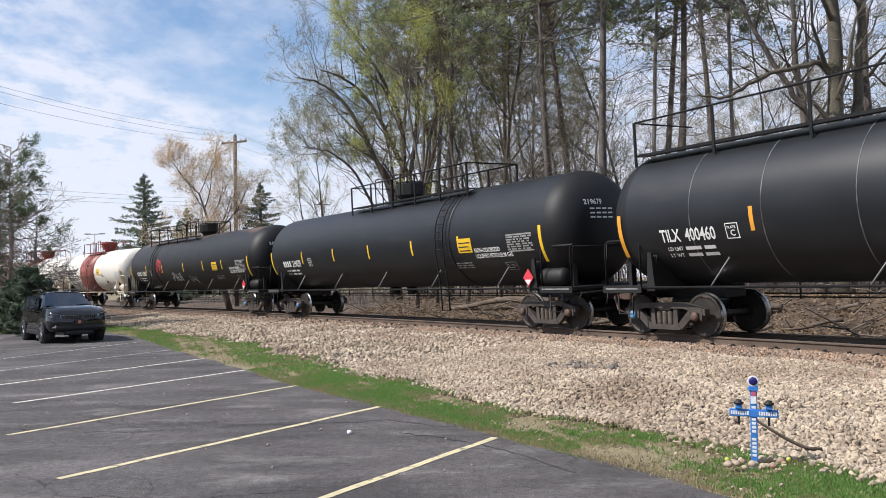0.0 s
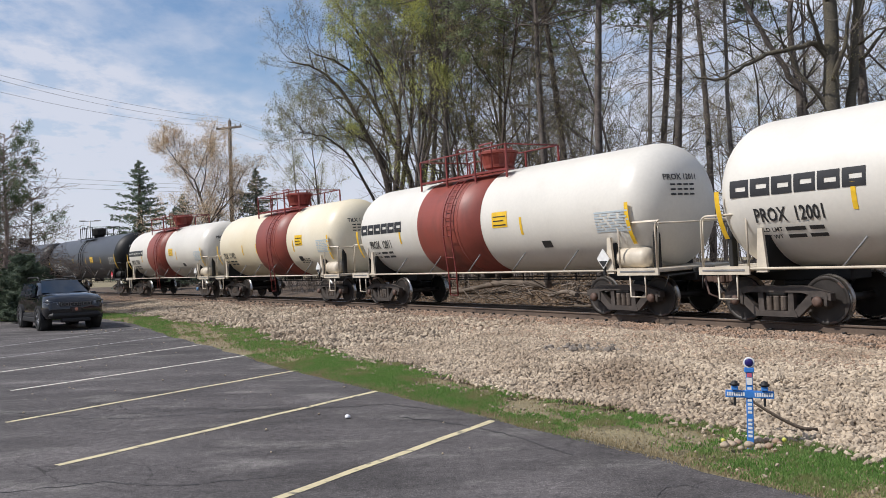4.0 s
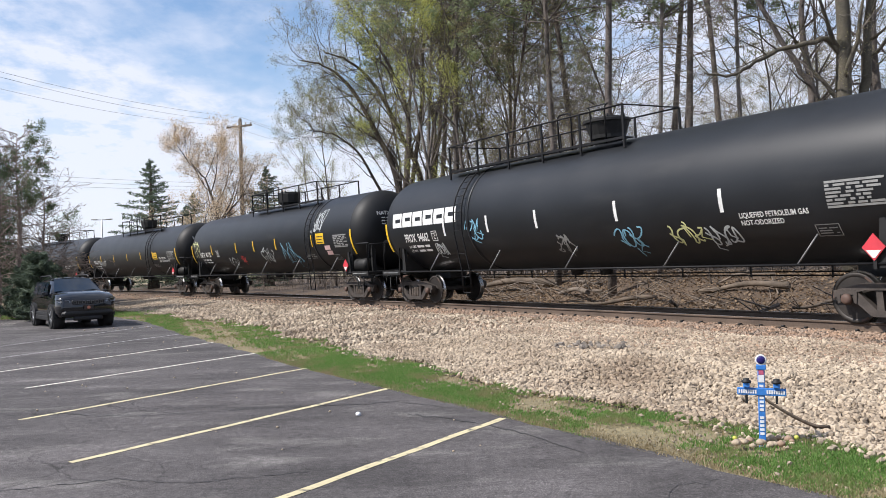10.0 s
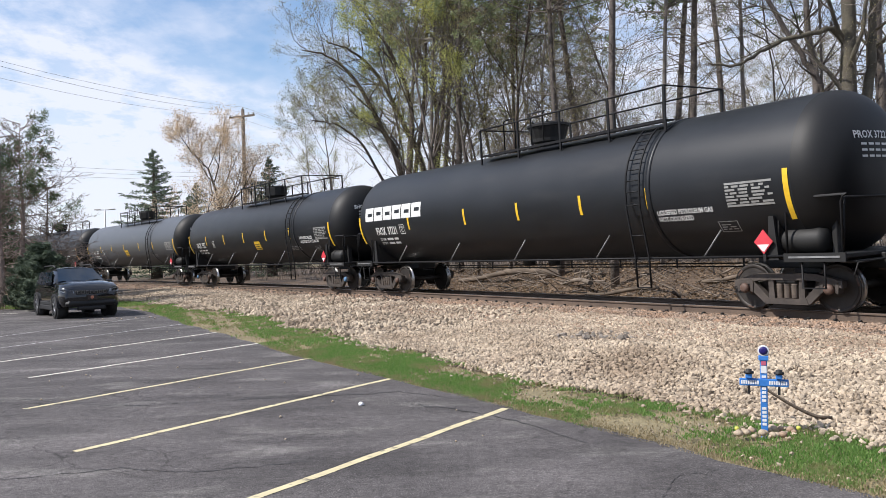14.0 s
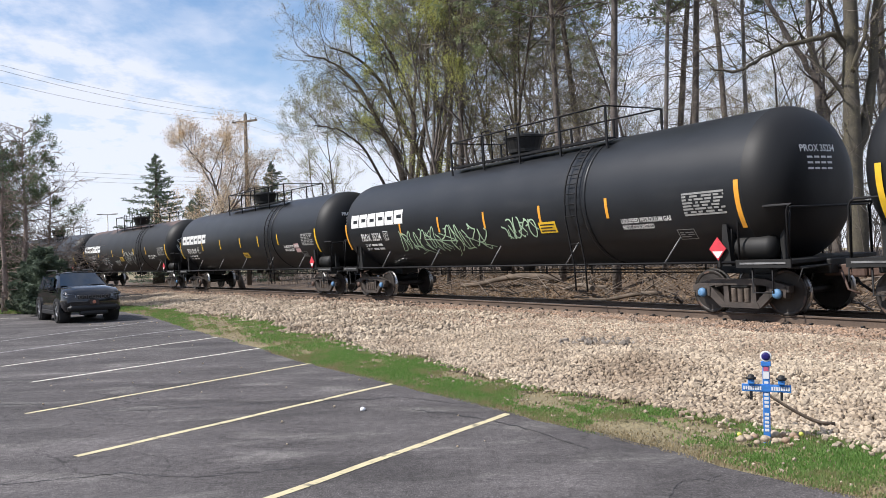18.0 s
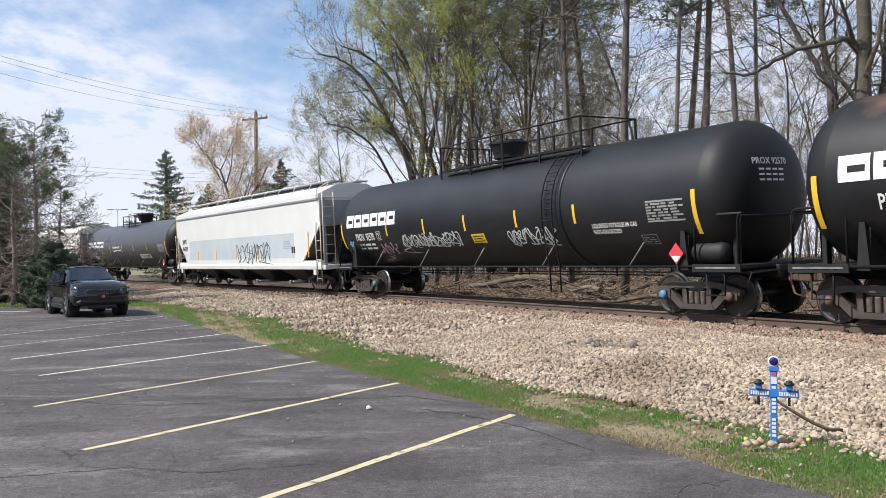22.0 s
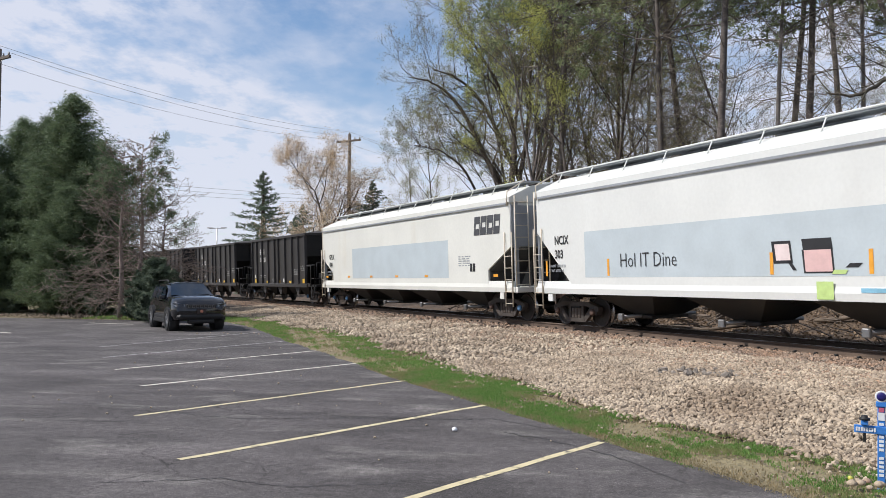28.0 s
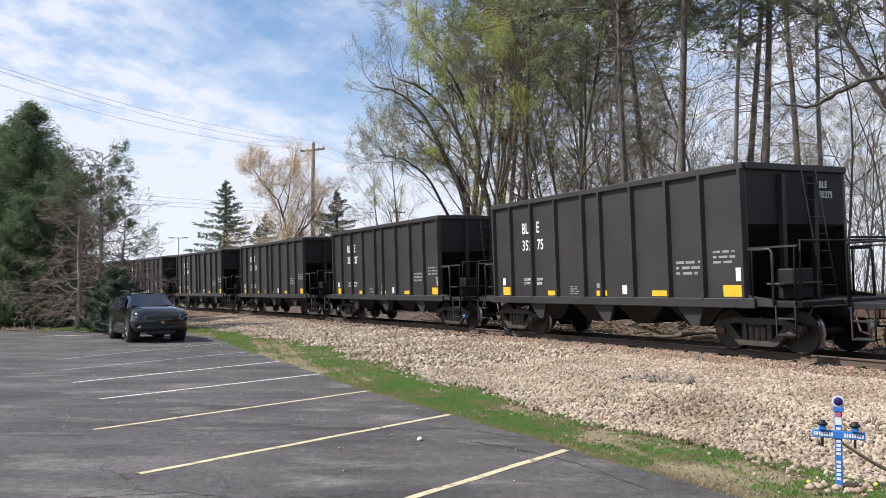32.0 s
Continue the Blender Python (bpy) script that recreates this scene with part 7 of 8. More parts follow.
def stem_tree(seed, stems, bark, kids, length, spread, leaf, leaf_size, per_tip, jitter):
    """A tree from a few bent stems (points, radii at foot and tip) with limbs and twigs along them."""
    rng = np.random.default_rng(seed)
    res, out, tips = [], [], []
    for k, (ctrl, r0, r1) in enumerate(stems):
        P = np.array(ctrl, float)
        t = np.linspace(0, len(P) - 1, len(P) * 4)
        i = np.minimum(t.astype(int), len(P) - 2)
        f = (t - i)[:, None]
        Q = np.vstack([2 * P[0] - P[1], P, 2 * P[-1] - P[-2]])
        a, b, c, d = Q[i], Q[i + 1], Q[i + 2], Q[i + 3]
        S = 0.5 * (2 * b + (c - a) * f + (2 * a - 5 * b + 4 * c - d) * f ** 2 + (3 * b - a - 3 * c + d) * f ** 3)
        S[1:] += rng.normal(size=(len(S) - 1, 3)) * 0.03
        rad = r0 + (r1 - r0) * np.linspace(0, 1, len(S))
        run = [(S[j], S[j + 1], rad[j], rad[j + 1]) for j in range(len(S) - 1)]
        res.append(("trunk" if k == 0 else "limb", chain_mesh("trunk" if k == 0 else "limb", run, M[bark], 10)))
        for j in range(kids):
            g = 0.3 + 0.7 * (j + rng.random()) / kids
            n = min(int(g * len(run)), len(run) - 1)
            ax = unit(S[n + 1] - S[n])
            side = unit(np.cross(ax, rng.normal(size=3)))
            nd = unit(ax * math.cos(spread) + side * math.sin(spread) + np.array([0, 0, 0.18]))
            grow(rng, S[n], nd, length * (1.25 - 0.6 * g) * rng.uniform(0.6, 1.2), max(rad[n] * 0.42, 0.02), 3, (7, 6, 4), 0.7, 0.12, 0.16, 0.55, 0.25, 6, out, tips, 1)
    run = []
    for o in [o for o in out if o[4] == 1]:
        if run and np.abs(o[0] - run[-1][1]).max() > 1e-6:
            res.append(("limb", chain_mesh("limb", run, M[bark], 5))); run = []
        run.append(o[:4])
    if run:
        res.append(("limb", chain_mesh("limb", run, M[bark], 5)))
    res.append(("twig_mass", limb_mesh("twig_mass", [(o[0], o[1], max(o[2], 0.008), max(o[3], 0.006)) for o in out if o[4] > 1], M["twig"], 3)))
    if per_tip:
        T = np.array(tips)
        T = np.repeat(T, per_tip, 0) + rng.normal(size=(len(T) * per_tip, 3)) * jitter
        res.append(("foliage", leaf_mesh("foliage", T, leaf_size, M[leaf], rng, 0.2, 1.5)))
    return res


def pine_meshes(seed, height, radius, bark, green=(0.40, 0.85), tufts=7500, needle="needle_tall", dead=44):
    """A tall bare-stemmed pine: a straight pole, dead side twigs, green tufts high up."""
    rng = np.random.default_rng(seed)
    seg, twigs, pts = [], [], []
    p = np.array([0, 0, -0.3]); k = 14
    d = np.array([rng.normal() * 0.03, rng.normal() * 0.03, 1.0])
    nodes = []
    for i in range(k):
        d = unit(d + rng.normal(size=3) * 0.018 + np.array([0, 0, 0.03]))
        q = p + d * height / k
        seg.append((p, q, radius * (1 - 0.72 * i / k), radius * (1 - 0.72 * (i + 1) / k)))
        nodes.append(q); p = q
    lv, tp = [], []
    for j in range(dead):
        f = rng.uniform(0.12, 0.75)
        b = seg[int(f * k)][0] + (seg[int(f * k)][1] - seg[int(f * k)][0]) * rng.random()
        a = rng.uniform(0, 6.28)
        grow(rng, b, (math.cos(a), math.sin(a), rng.uniform(-0.1, 0.45)), rng.uniform(1.0, 3.4), 0.026, 1, (5,), 0.7, 0.02, 0.22, 0.5, 0.3, 5, lv, tp)
    gl, gt = [], []
    for j in range(30):
        f = rng.uniform(*green) ** 0.9
        b = nodes[min(int(f * k), k - 1)]
        a = rng.uniform(0, 6.28)
        grow(rng, b, (math.cos(a), math.sin(a), rng.uniform(0.0, 0.5)), (1.25 - f) * height * 0.24, 0.04, 2, (5, 4), 0.75, 0.08, 0.15, 0.5, 0.3, 5, gl, gt)
    T = np.array(gt)
    T = T[rng.integers(0, len(T) // 9, tufts) * 9] + rng.normal(size=(tufts, 3)) * np.array([0.15, 0.15, 0.10])
    return [("trunk", chain_mesh("trunk", seg, M[bark], 9)), ("dead_twig_mass", limb_mesh("dead_twig_mass", [(a, b, max(c, 0.007), max(e, 0.006)) for a, b, c, e, _ in lv], M["twig"], 3)),
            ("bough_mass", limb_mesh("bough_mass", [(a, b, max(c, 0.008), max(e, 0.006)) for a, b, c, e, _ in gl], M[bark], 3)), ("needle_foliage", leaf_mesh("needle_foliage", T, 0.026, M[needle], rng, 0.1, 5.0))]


def conifer_meshes(seed, height, width, needle, n_needles, droop=0.12, bare=0.06, power=0.9, size=0.09, ragged=0.25, whorl=11, long=5.0, loose=0.06):
    """A spruce or full pine: whorls of boughs covered in needle sprays."""
    rng = np.random.default_rng(seed)
    seg = [(np.array([0, 0, -0.2 + height * i / 8]), np.array([0, 0, -0.2 + height * (i + 1) / 8]), width * 0.055 * (1 - i / 8.3), width * 0.055 * (1 - (i + 1) / 8.3)) for i in range(8)]
    boughs, P, D = [], [], []
    n = int(height * whorl)
    for j in range(n):
        f = bare + (1 - bare) * (j + rng.random()) / n
        z = height * f
        r = width * 0.5 * (1 - f) ** power * rng.uniform(1 - ragged, 1 + ragged * 0.6) + 0.12
        a = rng.uniform(0, 6.28)
        d0 = np.array([math.cos(a), math.sin(a), 0.28 - droop * 2 * (1 - f)])
        pts = [np.array([0, 0, z])]
        for i in range(4):
            pts.append(pts[-1] + unit(d0 + np.array([0, 0, -droop * i * 0.5 + 0.10 * (i == 3)]) + rng.normal(size=3) * 0.10) * r / 4)
        for i in range(4):
            boughs.append((pts[i], pts[i + 1], 0.03 * (1 - i / 4.4), 0.03 * (1 - (i + 1) / 4.4)))
        m = max(6, int(n_needles * (r + 0.2) / (n * (width * 0.27 + 0.3))))
        t = rng.random(m) ** 0.7 * 4 * 0.999
        i = t.astype(int)
        Q = np.array(pts)
        q = Q[i] + (Q[i + 1] - Q[i]) * (t - i)[:, None]
        side = np.array([-math.sin(a), math.cos(a), 0])
        spread = (0.30 * r * (1.15 - t / 4.2))[:, None] * rng.uniform(-1, 1, (m, 1))
        q = q + side * spread + rng.normal(size=(m, 3)) * np.array([loose * 0.8, loose * 0.8, loose]) - np.array([0, 0, 1.0]) * np.abs(spread) * 0.25
        P.append(q)
    T = np.concatenate(P)
    return [("trunk", chain_mesh("trunk", seg, M["bark_dark"], 7)), ("bough_mass", limb_mesh("bough_mass", boughs, M["bark_dark"], 3)), ("needle_foliage", leaf_mesh("needle_foliage", T, size, M[needle], rng, 0.45, long))]


def dying_pine_meshes(seed, height):
    """A pine whose lower boughs are bare and brown and whose top still holds some needles."""
    rng = np.random.default_rng(seed)
    seg = [(np.array([0.05 * math.sin(i), 0.04 * math.cos(i * 1.3), -0.2 + height * i / 9]), np.array([0.05 * math.sin(i + 1), 0.04 * math.cos(i * 1.3 + 1.3), -0.2 + height * (i + 1) / 9]), 0.15 * (1 - i / 9.6), 0.15 * (1 - (i + 1) / 9.6)) for i in range(9)]
    out, tips, green = [], [], []
    for j in range(64):
        f = 0.08 + 0.90 * (j + rng.random()) / 64
        a = rng.uniform(0, 6.28)
        mine = []
        reach = 3.3 * (1.0 - 0.72 * f ** 1.6) * rng.uniform(0.55, 1.15)
        grow(rng, (0, 0, height * f), (math.cos(a), math.sin(a), rng.uniform(-0.25, 0.25) + 0.35 * f), reach, 0.03, 2, (8, 4), 0.62, 0.0, 0.17, 0.42, 0.2, 6, out, mine)
        (green if f > 0.62 and rng.random() < 0.5 else tips).extend(mine)
    G = np.array(green)
    G = np.repeat(G, 3, 0) + rng.normal(size=(len(G) * 3, 3)) * 0.08
    D = np.array(tips)[::4]
    return [("trunk", chain_mesh("trunk", seg, M["dead_tree"], 8)), ("dead_twig_mass", limb_mesh("dead_twig_mass", [(a, b, max(c, 0.008), max(e, 0.006)) for a, b, c, e, _ in out], M["dead_tree"], 3)),
            ("dry_foliage", leaf_mesh("dry_foliage", D, 0.012, M["needle_dry"], rng, 0.1, 4.0)), ("needle_foliage", leaf_mesh("needle_foliage", G, 0.014, M["needle_pine"], rng, 0.1, 6.0))]


def plant(name, meshes, x, y, label, group="", turn=0.0, scale=1.0, z=None, category="tree", flat=1.0):
    """Puts up one tree from shared meshes."""
    ob = new(name)
    ob.matrix_basis = Matrix.Translation((x, y, gz(x, y) if z is None else z)) @ Matrix.Rotation(turn, 4, "Z") @ Matrix.Diagonal((scale * flat, scale * flat, scale, 1))
    tagged(ob, label, category, group)
    for nm, me in meshes:
        part(nm, me, [], ob, kind="" if nm in ("trunk", "limb") else "stuff")
    return ob


def bearing(px, dist, turn=0.0):
    """A place dist metres ahead of the eye, px across the opening view; turn: degrees to the left of it."""
    a = math.atan((px - 784) / 1441)
    dist, a = dist / math.cos(a), a - radians(turn)
    return dist * math.sin(a), dist * math.cos(a)


def build_woods():
    rnd = random.Random(8)
    K = {}
    K["pine"] = [pine_meshes(200 + k, h, r, b) for k, (h, r, b) in enumerate(((23, 0.15, "bark_grey"), (21, 0.11, "bark_pale"), (25, 0.18, "bark_grey")))]
    K["bare"] = [broadleaf_meshes(220 + k, 15, 0.085, (0.05 * (k - 1), 0.02), (13, 7, 5), 0.85, "leaf_bud", 0.016, 5, 0.15, b, 3, 0.06, 0.12, 0.36) for k, b in enumerate(("bark_grey", "bark_dark", "bark_pale"))]
    K["spring"] = [broadleaf_meshes(240 + k, 15, 0.15, ((-0.28, -0.12, 0.1)[k], 0.0), (11, 8, 5), 0.75, "leaf_spring", 0.019, 6, 0.17, "bark_dark", 3, 0.10, 0.2, 0.5, gaps=-0.9) for k in range(3)]
    K["catkin"] = [broadleaf_meshes(260, 15, 0.10, (0.04, 0), (12, 6, 4), 0.6, "leaf_catkin", 0.024, 14, 0.17, "bark_grey", 3, 0.04, 0.15, 0.36, gaps=-0.1)]
    K["young"] = [broadleaf_meshes(265, 11, 0.09, (0.03, 0), (12, 7, 5), 0.7, "leaf_spring", 0.018, 5, 0.16, "bark_grey", 3, 0.16, 0.2, 0.40, gaps=-0.6)]
    K["sapling"] = [broadleaf_meshes(280 + k, 8.5, 0.035, (0.1 * (k - 1), 0.05), (10, 7), 0.75, "leaf_bud", 0.016, 3, 0.12, "bark_grey", 2, 0.12, 0.12, 0.5) for k in range(3)]
    names = {"pine": ("pine_tree", "tall pine with a bare grey stem and sparse green crown"), "bare": ("bare_tree", "slender leafless tree with brown buds in the woods"),
             "spring": ("budding_tree", "spreading tree with dark limbs and young olive leaves"), "young": ("budding_tree", "slim young tree with pale opening leaves"), "catkin": ("catkin_tree", "slender tree hung with yellow-green catkins"),
             "sapling": ("sapling", "thin bare sapling at the edge of the woods")}
    rows = [("pine", 797, 40), ("pine", 742, 43), ("pine", 762, 46), ("pine", 974, 33), ("pine", 986, 36), ("pine", 1022, 38), ("pine", 1068, 29.5), ("pine", 1152, 31), ("pine", 1170, 37),
            ("pine", 1212, 32), ("pine", 1310, 30), ("pine", 1268, 44), ("pine", 900, 48),
            ("pine", 1548, 29), ("bare", 1445, 34), ("bare", 1340, 44), ("bare", 1190, 46),
            ("spring", 790, 54), ("spring", 850, 48), ("catkin", 738, 40), ("catkin", 772, 39), ("catkin", 690, 46), ("young", 582, 60), ("young", 552, 68),
            ("bare", 830, 38), ("bare", 885, 37), ("bare", 935, 36), ("bare", 852, 41), ("bare", 910, 42), ("bare", 958, 43), ("spring", 900, 52), ("bare", 1005, 44), ("bare", 1045, 46), ("bare", 1110, 38),
            ("spring", 930, 56), ("bare", 1290, 58), ("bare", 1400, 50), ("bare", 1640, 40), ("pine", 1680, 33), ("bare", 1500, 60), ("bare", 1580, 52), ("pine", 960, 62)]
    for k, (kind, px, dist) in enumerate(rows):
        x, y = bearing(px, dist)
        nm, lb = names[kind]
        plant(nm, K[kind][k % len(K[kind])], x, y, lb, "trees of the wood", turn=rnd.uniform(0, 6.28) if kind != "spring" else rnd.uniform(-0.4, 0.4), scale=rnd.uniform(0.9, 1.12))
    for k in range(56):
        s, d = rnd.uniform(-24, 30), -rnd.uniform(7.5, 17)
        x, y, _ = on_track(s, d)
        plant("sapling", K["sapling"][k % 3], x, y, names["sapling"][1], "saplings at the wood's edge", rnd.uniform(0, 6.28), rnd.uniform(0.5, 1.1))
    # the trees that stand out at the wood's edge
    lime = stem_tree(401, [([(0, 0, -0.3), (-0.3, 0, 5.4), (-1.5, 0.2, 8.4), (-2.6, 0.3, 10.6), (-4.0, 0.3, 12.0), (-5.5, 0.2, 12.4)], 0.20, 0.03),
                           ([(-0.1, 0, 3.6), (0.4, -0.3, 8.6), (-0.6, -0.5, 11.8), (-2.0, -0.6, 14.2), (-3.1, -0.5, 15.8)], 0.15, 0.03),
                           ([(0, 0, 3.0), (1.1, 0.4, 9.6), (1.25, 0.6, 13.4), (1.4, 0.5, 16.8)], 0.14, 0.03),
                           ([(0, 0, 2.0), (-1.9, -0.6, 6.4), (-3.4, -0.8, 8.0), (-5.0, -0.8, 8.4)], 0.09, 0.02)], "bark_dark", 15, 3.4, 0.75, "leaf_spring", 0.019, 6, 0.17)
    for px, dist, turn, sc in ((706, 45, 0.0, 1.02), (748, 50, 0.4, 1.12)):
        x, y = bearing(px, dist)
        plant("budding_tree", lime, x, y, "spreading tree with arching dark limbs and young olive leaves", "trees of the wood", turn, sc)
    oak = stem_tree(402, [([(0, 0, -0.3), (-0.05, 0, 4.0), (0.0, 0, 8.0), (0.1, 0, 13.0), (0.2, 0, 17.0)], 0.31, 0.10),
                          ([(0.02, 0, 3.4), (0.55, 0.1, 5.2), (0.9, 0.2, 7.5), (1.1, 0.2, 11.0), (1.2, 0, 14.0)], 0.19, 0.06),
                          ([(-0.05, 0, 6.6), (-0.5, -0.1, 7.25), (-1.4, -0.2, 7.1), (-2.2, -0.2, 6.95), (-3.05, -0.1, 6.5), (-3.6, 0, 6.3), (-4.4, 0.1, 6.4)], 0.10, 0.03)], "bark_oak", 11, 3.0, 0.9, None, 0.02, 0, 0.2)
    x, y = bearing(1492, 25.5)
    plant("oak_tree", oak, x, y, "large bare tree with a forked mossy trunk and a crooked limb", "trees of the wood")
    lean = stem_tree(403, [([(0.2, 0, -0.3), (0.0, 0, 4.0), (-0.2, 0, 5.9), (-0.9, 0, 7.2), (-2.2, 0, 9.6), (-3.4, 0, 12.5)], 0.15, 0.05),
                           ([(0.0, 0, 3.8), (-0.4, 0.1, 7.6), (-0.45, 0.1, 9.6), (-0.4, 0, 13.5)], 0.13, 0.05)], "bark_grey", 9, 2.4, 0.9, None, 0.02, 0, 0.2)
    x, y = bearing(1446, 27)
    plant("leaning_tree", lean, x, y, "slim leaning tree with bare crooked twigs", "trees of the wood")
    stem = stem_tree(404, [([(0, 0, -0.3), (0.05, 0, 5.0), (-0.1, 0, 10.0), (0.05, 0, 16.0)], 0.17, 0.06)], "bark_grey", 14, 2.6, 0.9, None, 0.02, 0, 0.2)
    for px, dist in ((1546, 26.5), (1600, 30)):
        x, y = bearing(px, dist)
        plant("bare_tree", stem, x, y, "straight grey tree with bare crooked twigs", "trees of the wood", px)
    for k, px in enumerate((1390, 1430, 1475, 1520, 1565, 1615, 1660, 1710, 1350, 1290)):
        x, y = bearing(px, 58 + 9 * (k % 4))
        plant("bare_tree", K["bare"][k % 3], x, y, names["bare"][1], "trees of the wood", k * 1.3, 0.95)
    # farther ranks of the wood
    for k in range(12):
        px, dist = rnd.triangular(610, 1600, 800), rnd.uniform(62, 95)
        x, y = bearing(px, dist)
        kind = rnd.choice(("bare", "bare", "pine", "spring"))
        nm, lb = names[kind]
        plant(nm, K[kind][k % len(K[kind])], x, y, lb, "trees of the wood", rnd.uniform(0, 6.28), rnd.uniform(0.85, 1.15))
    return K


def build_left_trees(K):
    spruce = conifer_meshes(301, 12.2, 10.8, "needle_dark", 17000, 0.10, 0.05, 0.85, 0.036, 0.5, 12)
    for px, dist, sc in ((256, 75, 1.0), (332, 86, 0.82), (462, 70, 0.86), (318, 98, 0.8)):
        x, y = bearing(px, dist)
        plant("spruce_tree", spruce, x, y, "dark green spruce standing beyond the railway", "spruces beyond the track", px * 0.1, sc, z=0.0)
    blossom = broadleaf_meshes(310, 8.2, 0.22, (-0.30, 0.0), (16, 9, 6), 0.85, "leaf_blossom", 0.022, 12, 0.17, "bark_dark", 3, 0.14, 0.10, 0.56, gaps=-1.6)
    x, y = bearing(408, 56)
    plant("blossom_tree", blossom, x, y, "spreading tree in pale tan blossom beside a utility pole", turn=0.1, scale=1.06, z=0.0)
    big = [conifer_meshes(320 + k, h, w, "needle_pine", n * 4, -0.02, 0.03, p, 0.017, 0.42, 30, 6.0, 0.17) for k, (h, w, n, p) in enumerate(((11.5, 7.6, 28000, 0.62), (11.6, 8.2, 34000, 0.62), (9.0, 7.0, 26000, 0.6)))]
    for kind, px, dist, sc in ((0, 40, 50, 1.0), (1, 128, 44, 1.0), (2, 118, 41, 0.7), (0, 172, 48, 0.86), (0, -60, 47, 1.05), (1, 85, 47, 0.95), (2, -10, 43, 0.8), (2, 150, 43, 0.78), (1, -150, 46, 1.0)):
        x, y = bearing(px, dist, 7.65)
        plant("pine_tree", big[kind], x, y, "dense dark green conifer behind the car park", "conifers behind the car park", px * 0.3, sc, z=0.0)
    dying = dying_pine_meshes(330, 8.2)
    for px, dist, sc in ((250, 37.4, 1.0), (290, 39.0, 0.72), (215, 37.0, 0.92)):
        x, y = bearing(px, dist, 7.65)
        plant("dying_pine_tree", dying, x, y, "half-dead pine with tangled brown boughs and a thin green top", "", px, sc, z=0.0)
    shrub = conifer_meshes(340, 2.6, 2.4, "needle_dark", 24000, 0.0, 0.02, 0.5, 0.018, 0.35, 20)
    for px, dist, sc in ((280, 34.2, 1.0), (252, 35.5, 0.8), (298, 36.5, 0.85), (178, 39, 0.55), (100, 41, 0.5), (20, 42, 0.55)):
        x, y = bearing(px, dist, 7.65)
        plant("evergreen_shrub", shrub, x, y, "low dark evergreen shrub beside the car park", "shrubs beside the car park", px, sc, z=0.0, category="shrub")
    # far tree line
    rnd = random.Random(4)
    for k in range(26):
        px, dist = rnd.uniform(-420, 560), rnd.uniform(140, 230)
        x, y = bearing(px, dist)
        plant("spruce_tree" if k % 3 == 0 else "budding_tree", spruce if k % 3 == 0 else K["spring"][k % 3], x, y, "distant tree on the horizon", "distant tree line", rnd.uniform(0, 6), rnd.uniform(0.45, 0.7), z=0.0)


# ---- poles, wires, lamp ----


def utility_pole(x, y, height, turn, label):
    p = tagged(new("utility_pole"), label, "utility pole", "utility poles")
    p.matrix_basis = Matrix.Translation((x, y, 0)) @ Matrix.Rotation(turn, 4, "Z")
    part("post", Geo().lathe([(-0.3, 0.18), (height * 0.5, 0.155), (height, 0.125), (height + 0.02, 0.05)], 12, "z"), M["pole"], p)
    part("crossarm", Geo().box(-1.15, 1.15, -0.17, -0.06, height - 0.62, height - 0.48, 0.012), M["pole"], p)
    for x0 in (-1.05, -0.45, 0.6, 1.05):
        part("insulator", Geo().lathe([(0, 0.02), (0.02, 0.05), (0.08, 0.055), (0.10, 0.035), (0.14, 0.045), (0.17, 0.01)], 10, "z", (x0, -0.115, height - 0.48)), M["steel"], p)
    part("insulator", Geo().lathe([(0, 0.02), (0.02, 0.05), (0.08, 0.055), (0.17, 0.01)], 10, "z", (0, 0, height)), M["steel"], p)
    for s in (-1, 1):
        part("brace", Geo().tube([(s * 0.62, -0.13, height - 0.56), (0, -0.14, height - 1.15)], 0.016, 5), M["steel"], p)
    return p


def wire(a, b, sag, r=0.009):
    a, b = Vector(a), Vector(b)
    pts = []
    for i in range(17):
        t = i / 16
        q = a.lerp(b, t)
        q.z -= sag * 4 * t * (1 - t)
        pts.append(q)
    ob = new("power_line", Geo().tube(pts, r, 4).mesh("power_line", M["wire"]))
    tagged(ob, "thin dark overhead cable strung between poles", "power line", "overhead cables")


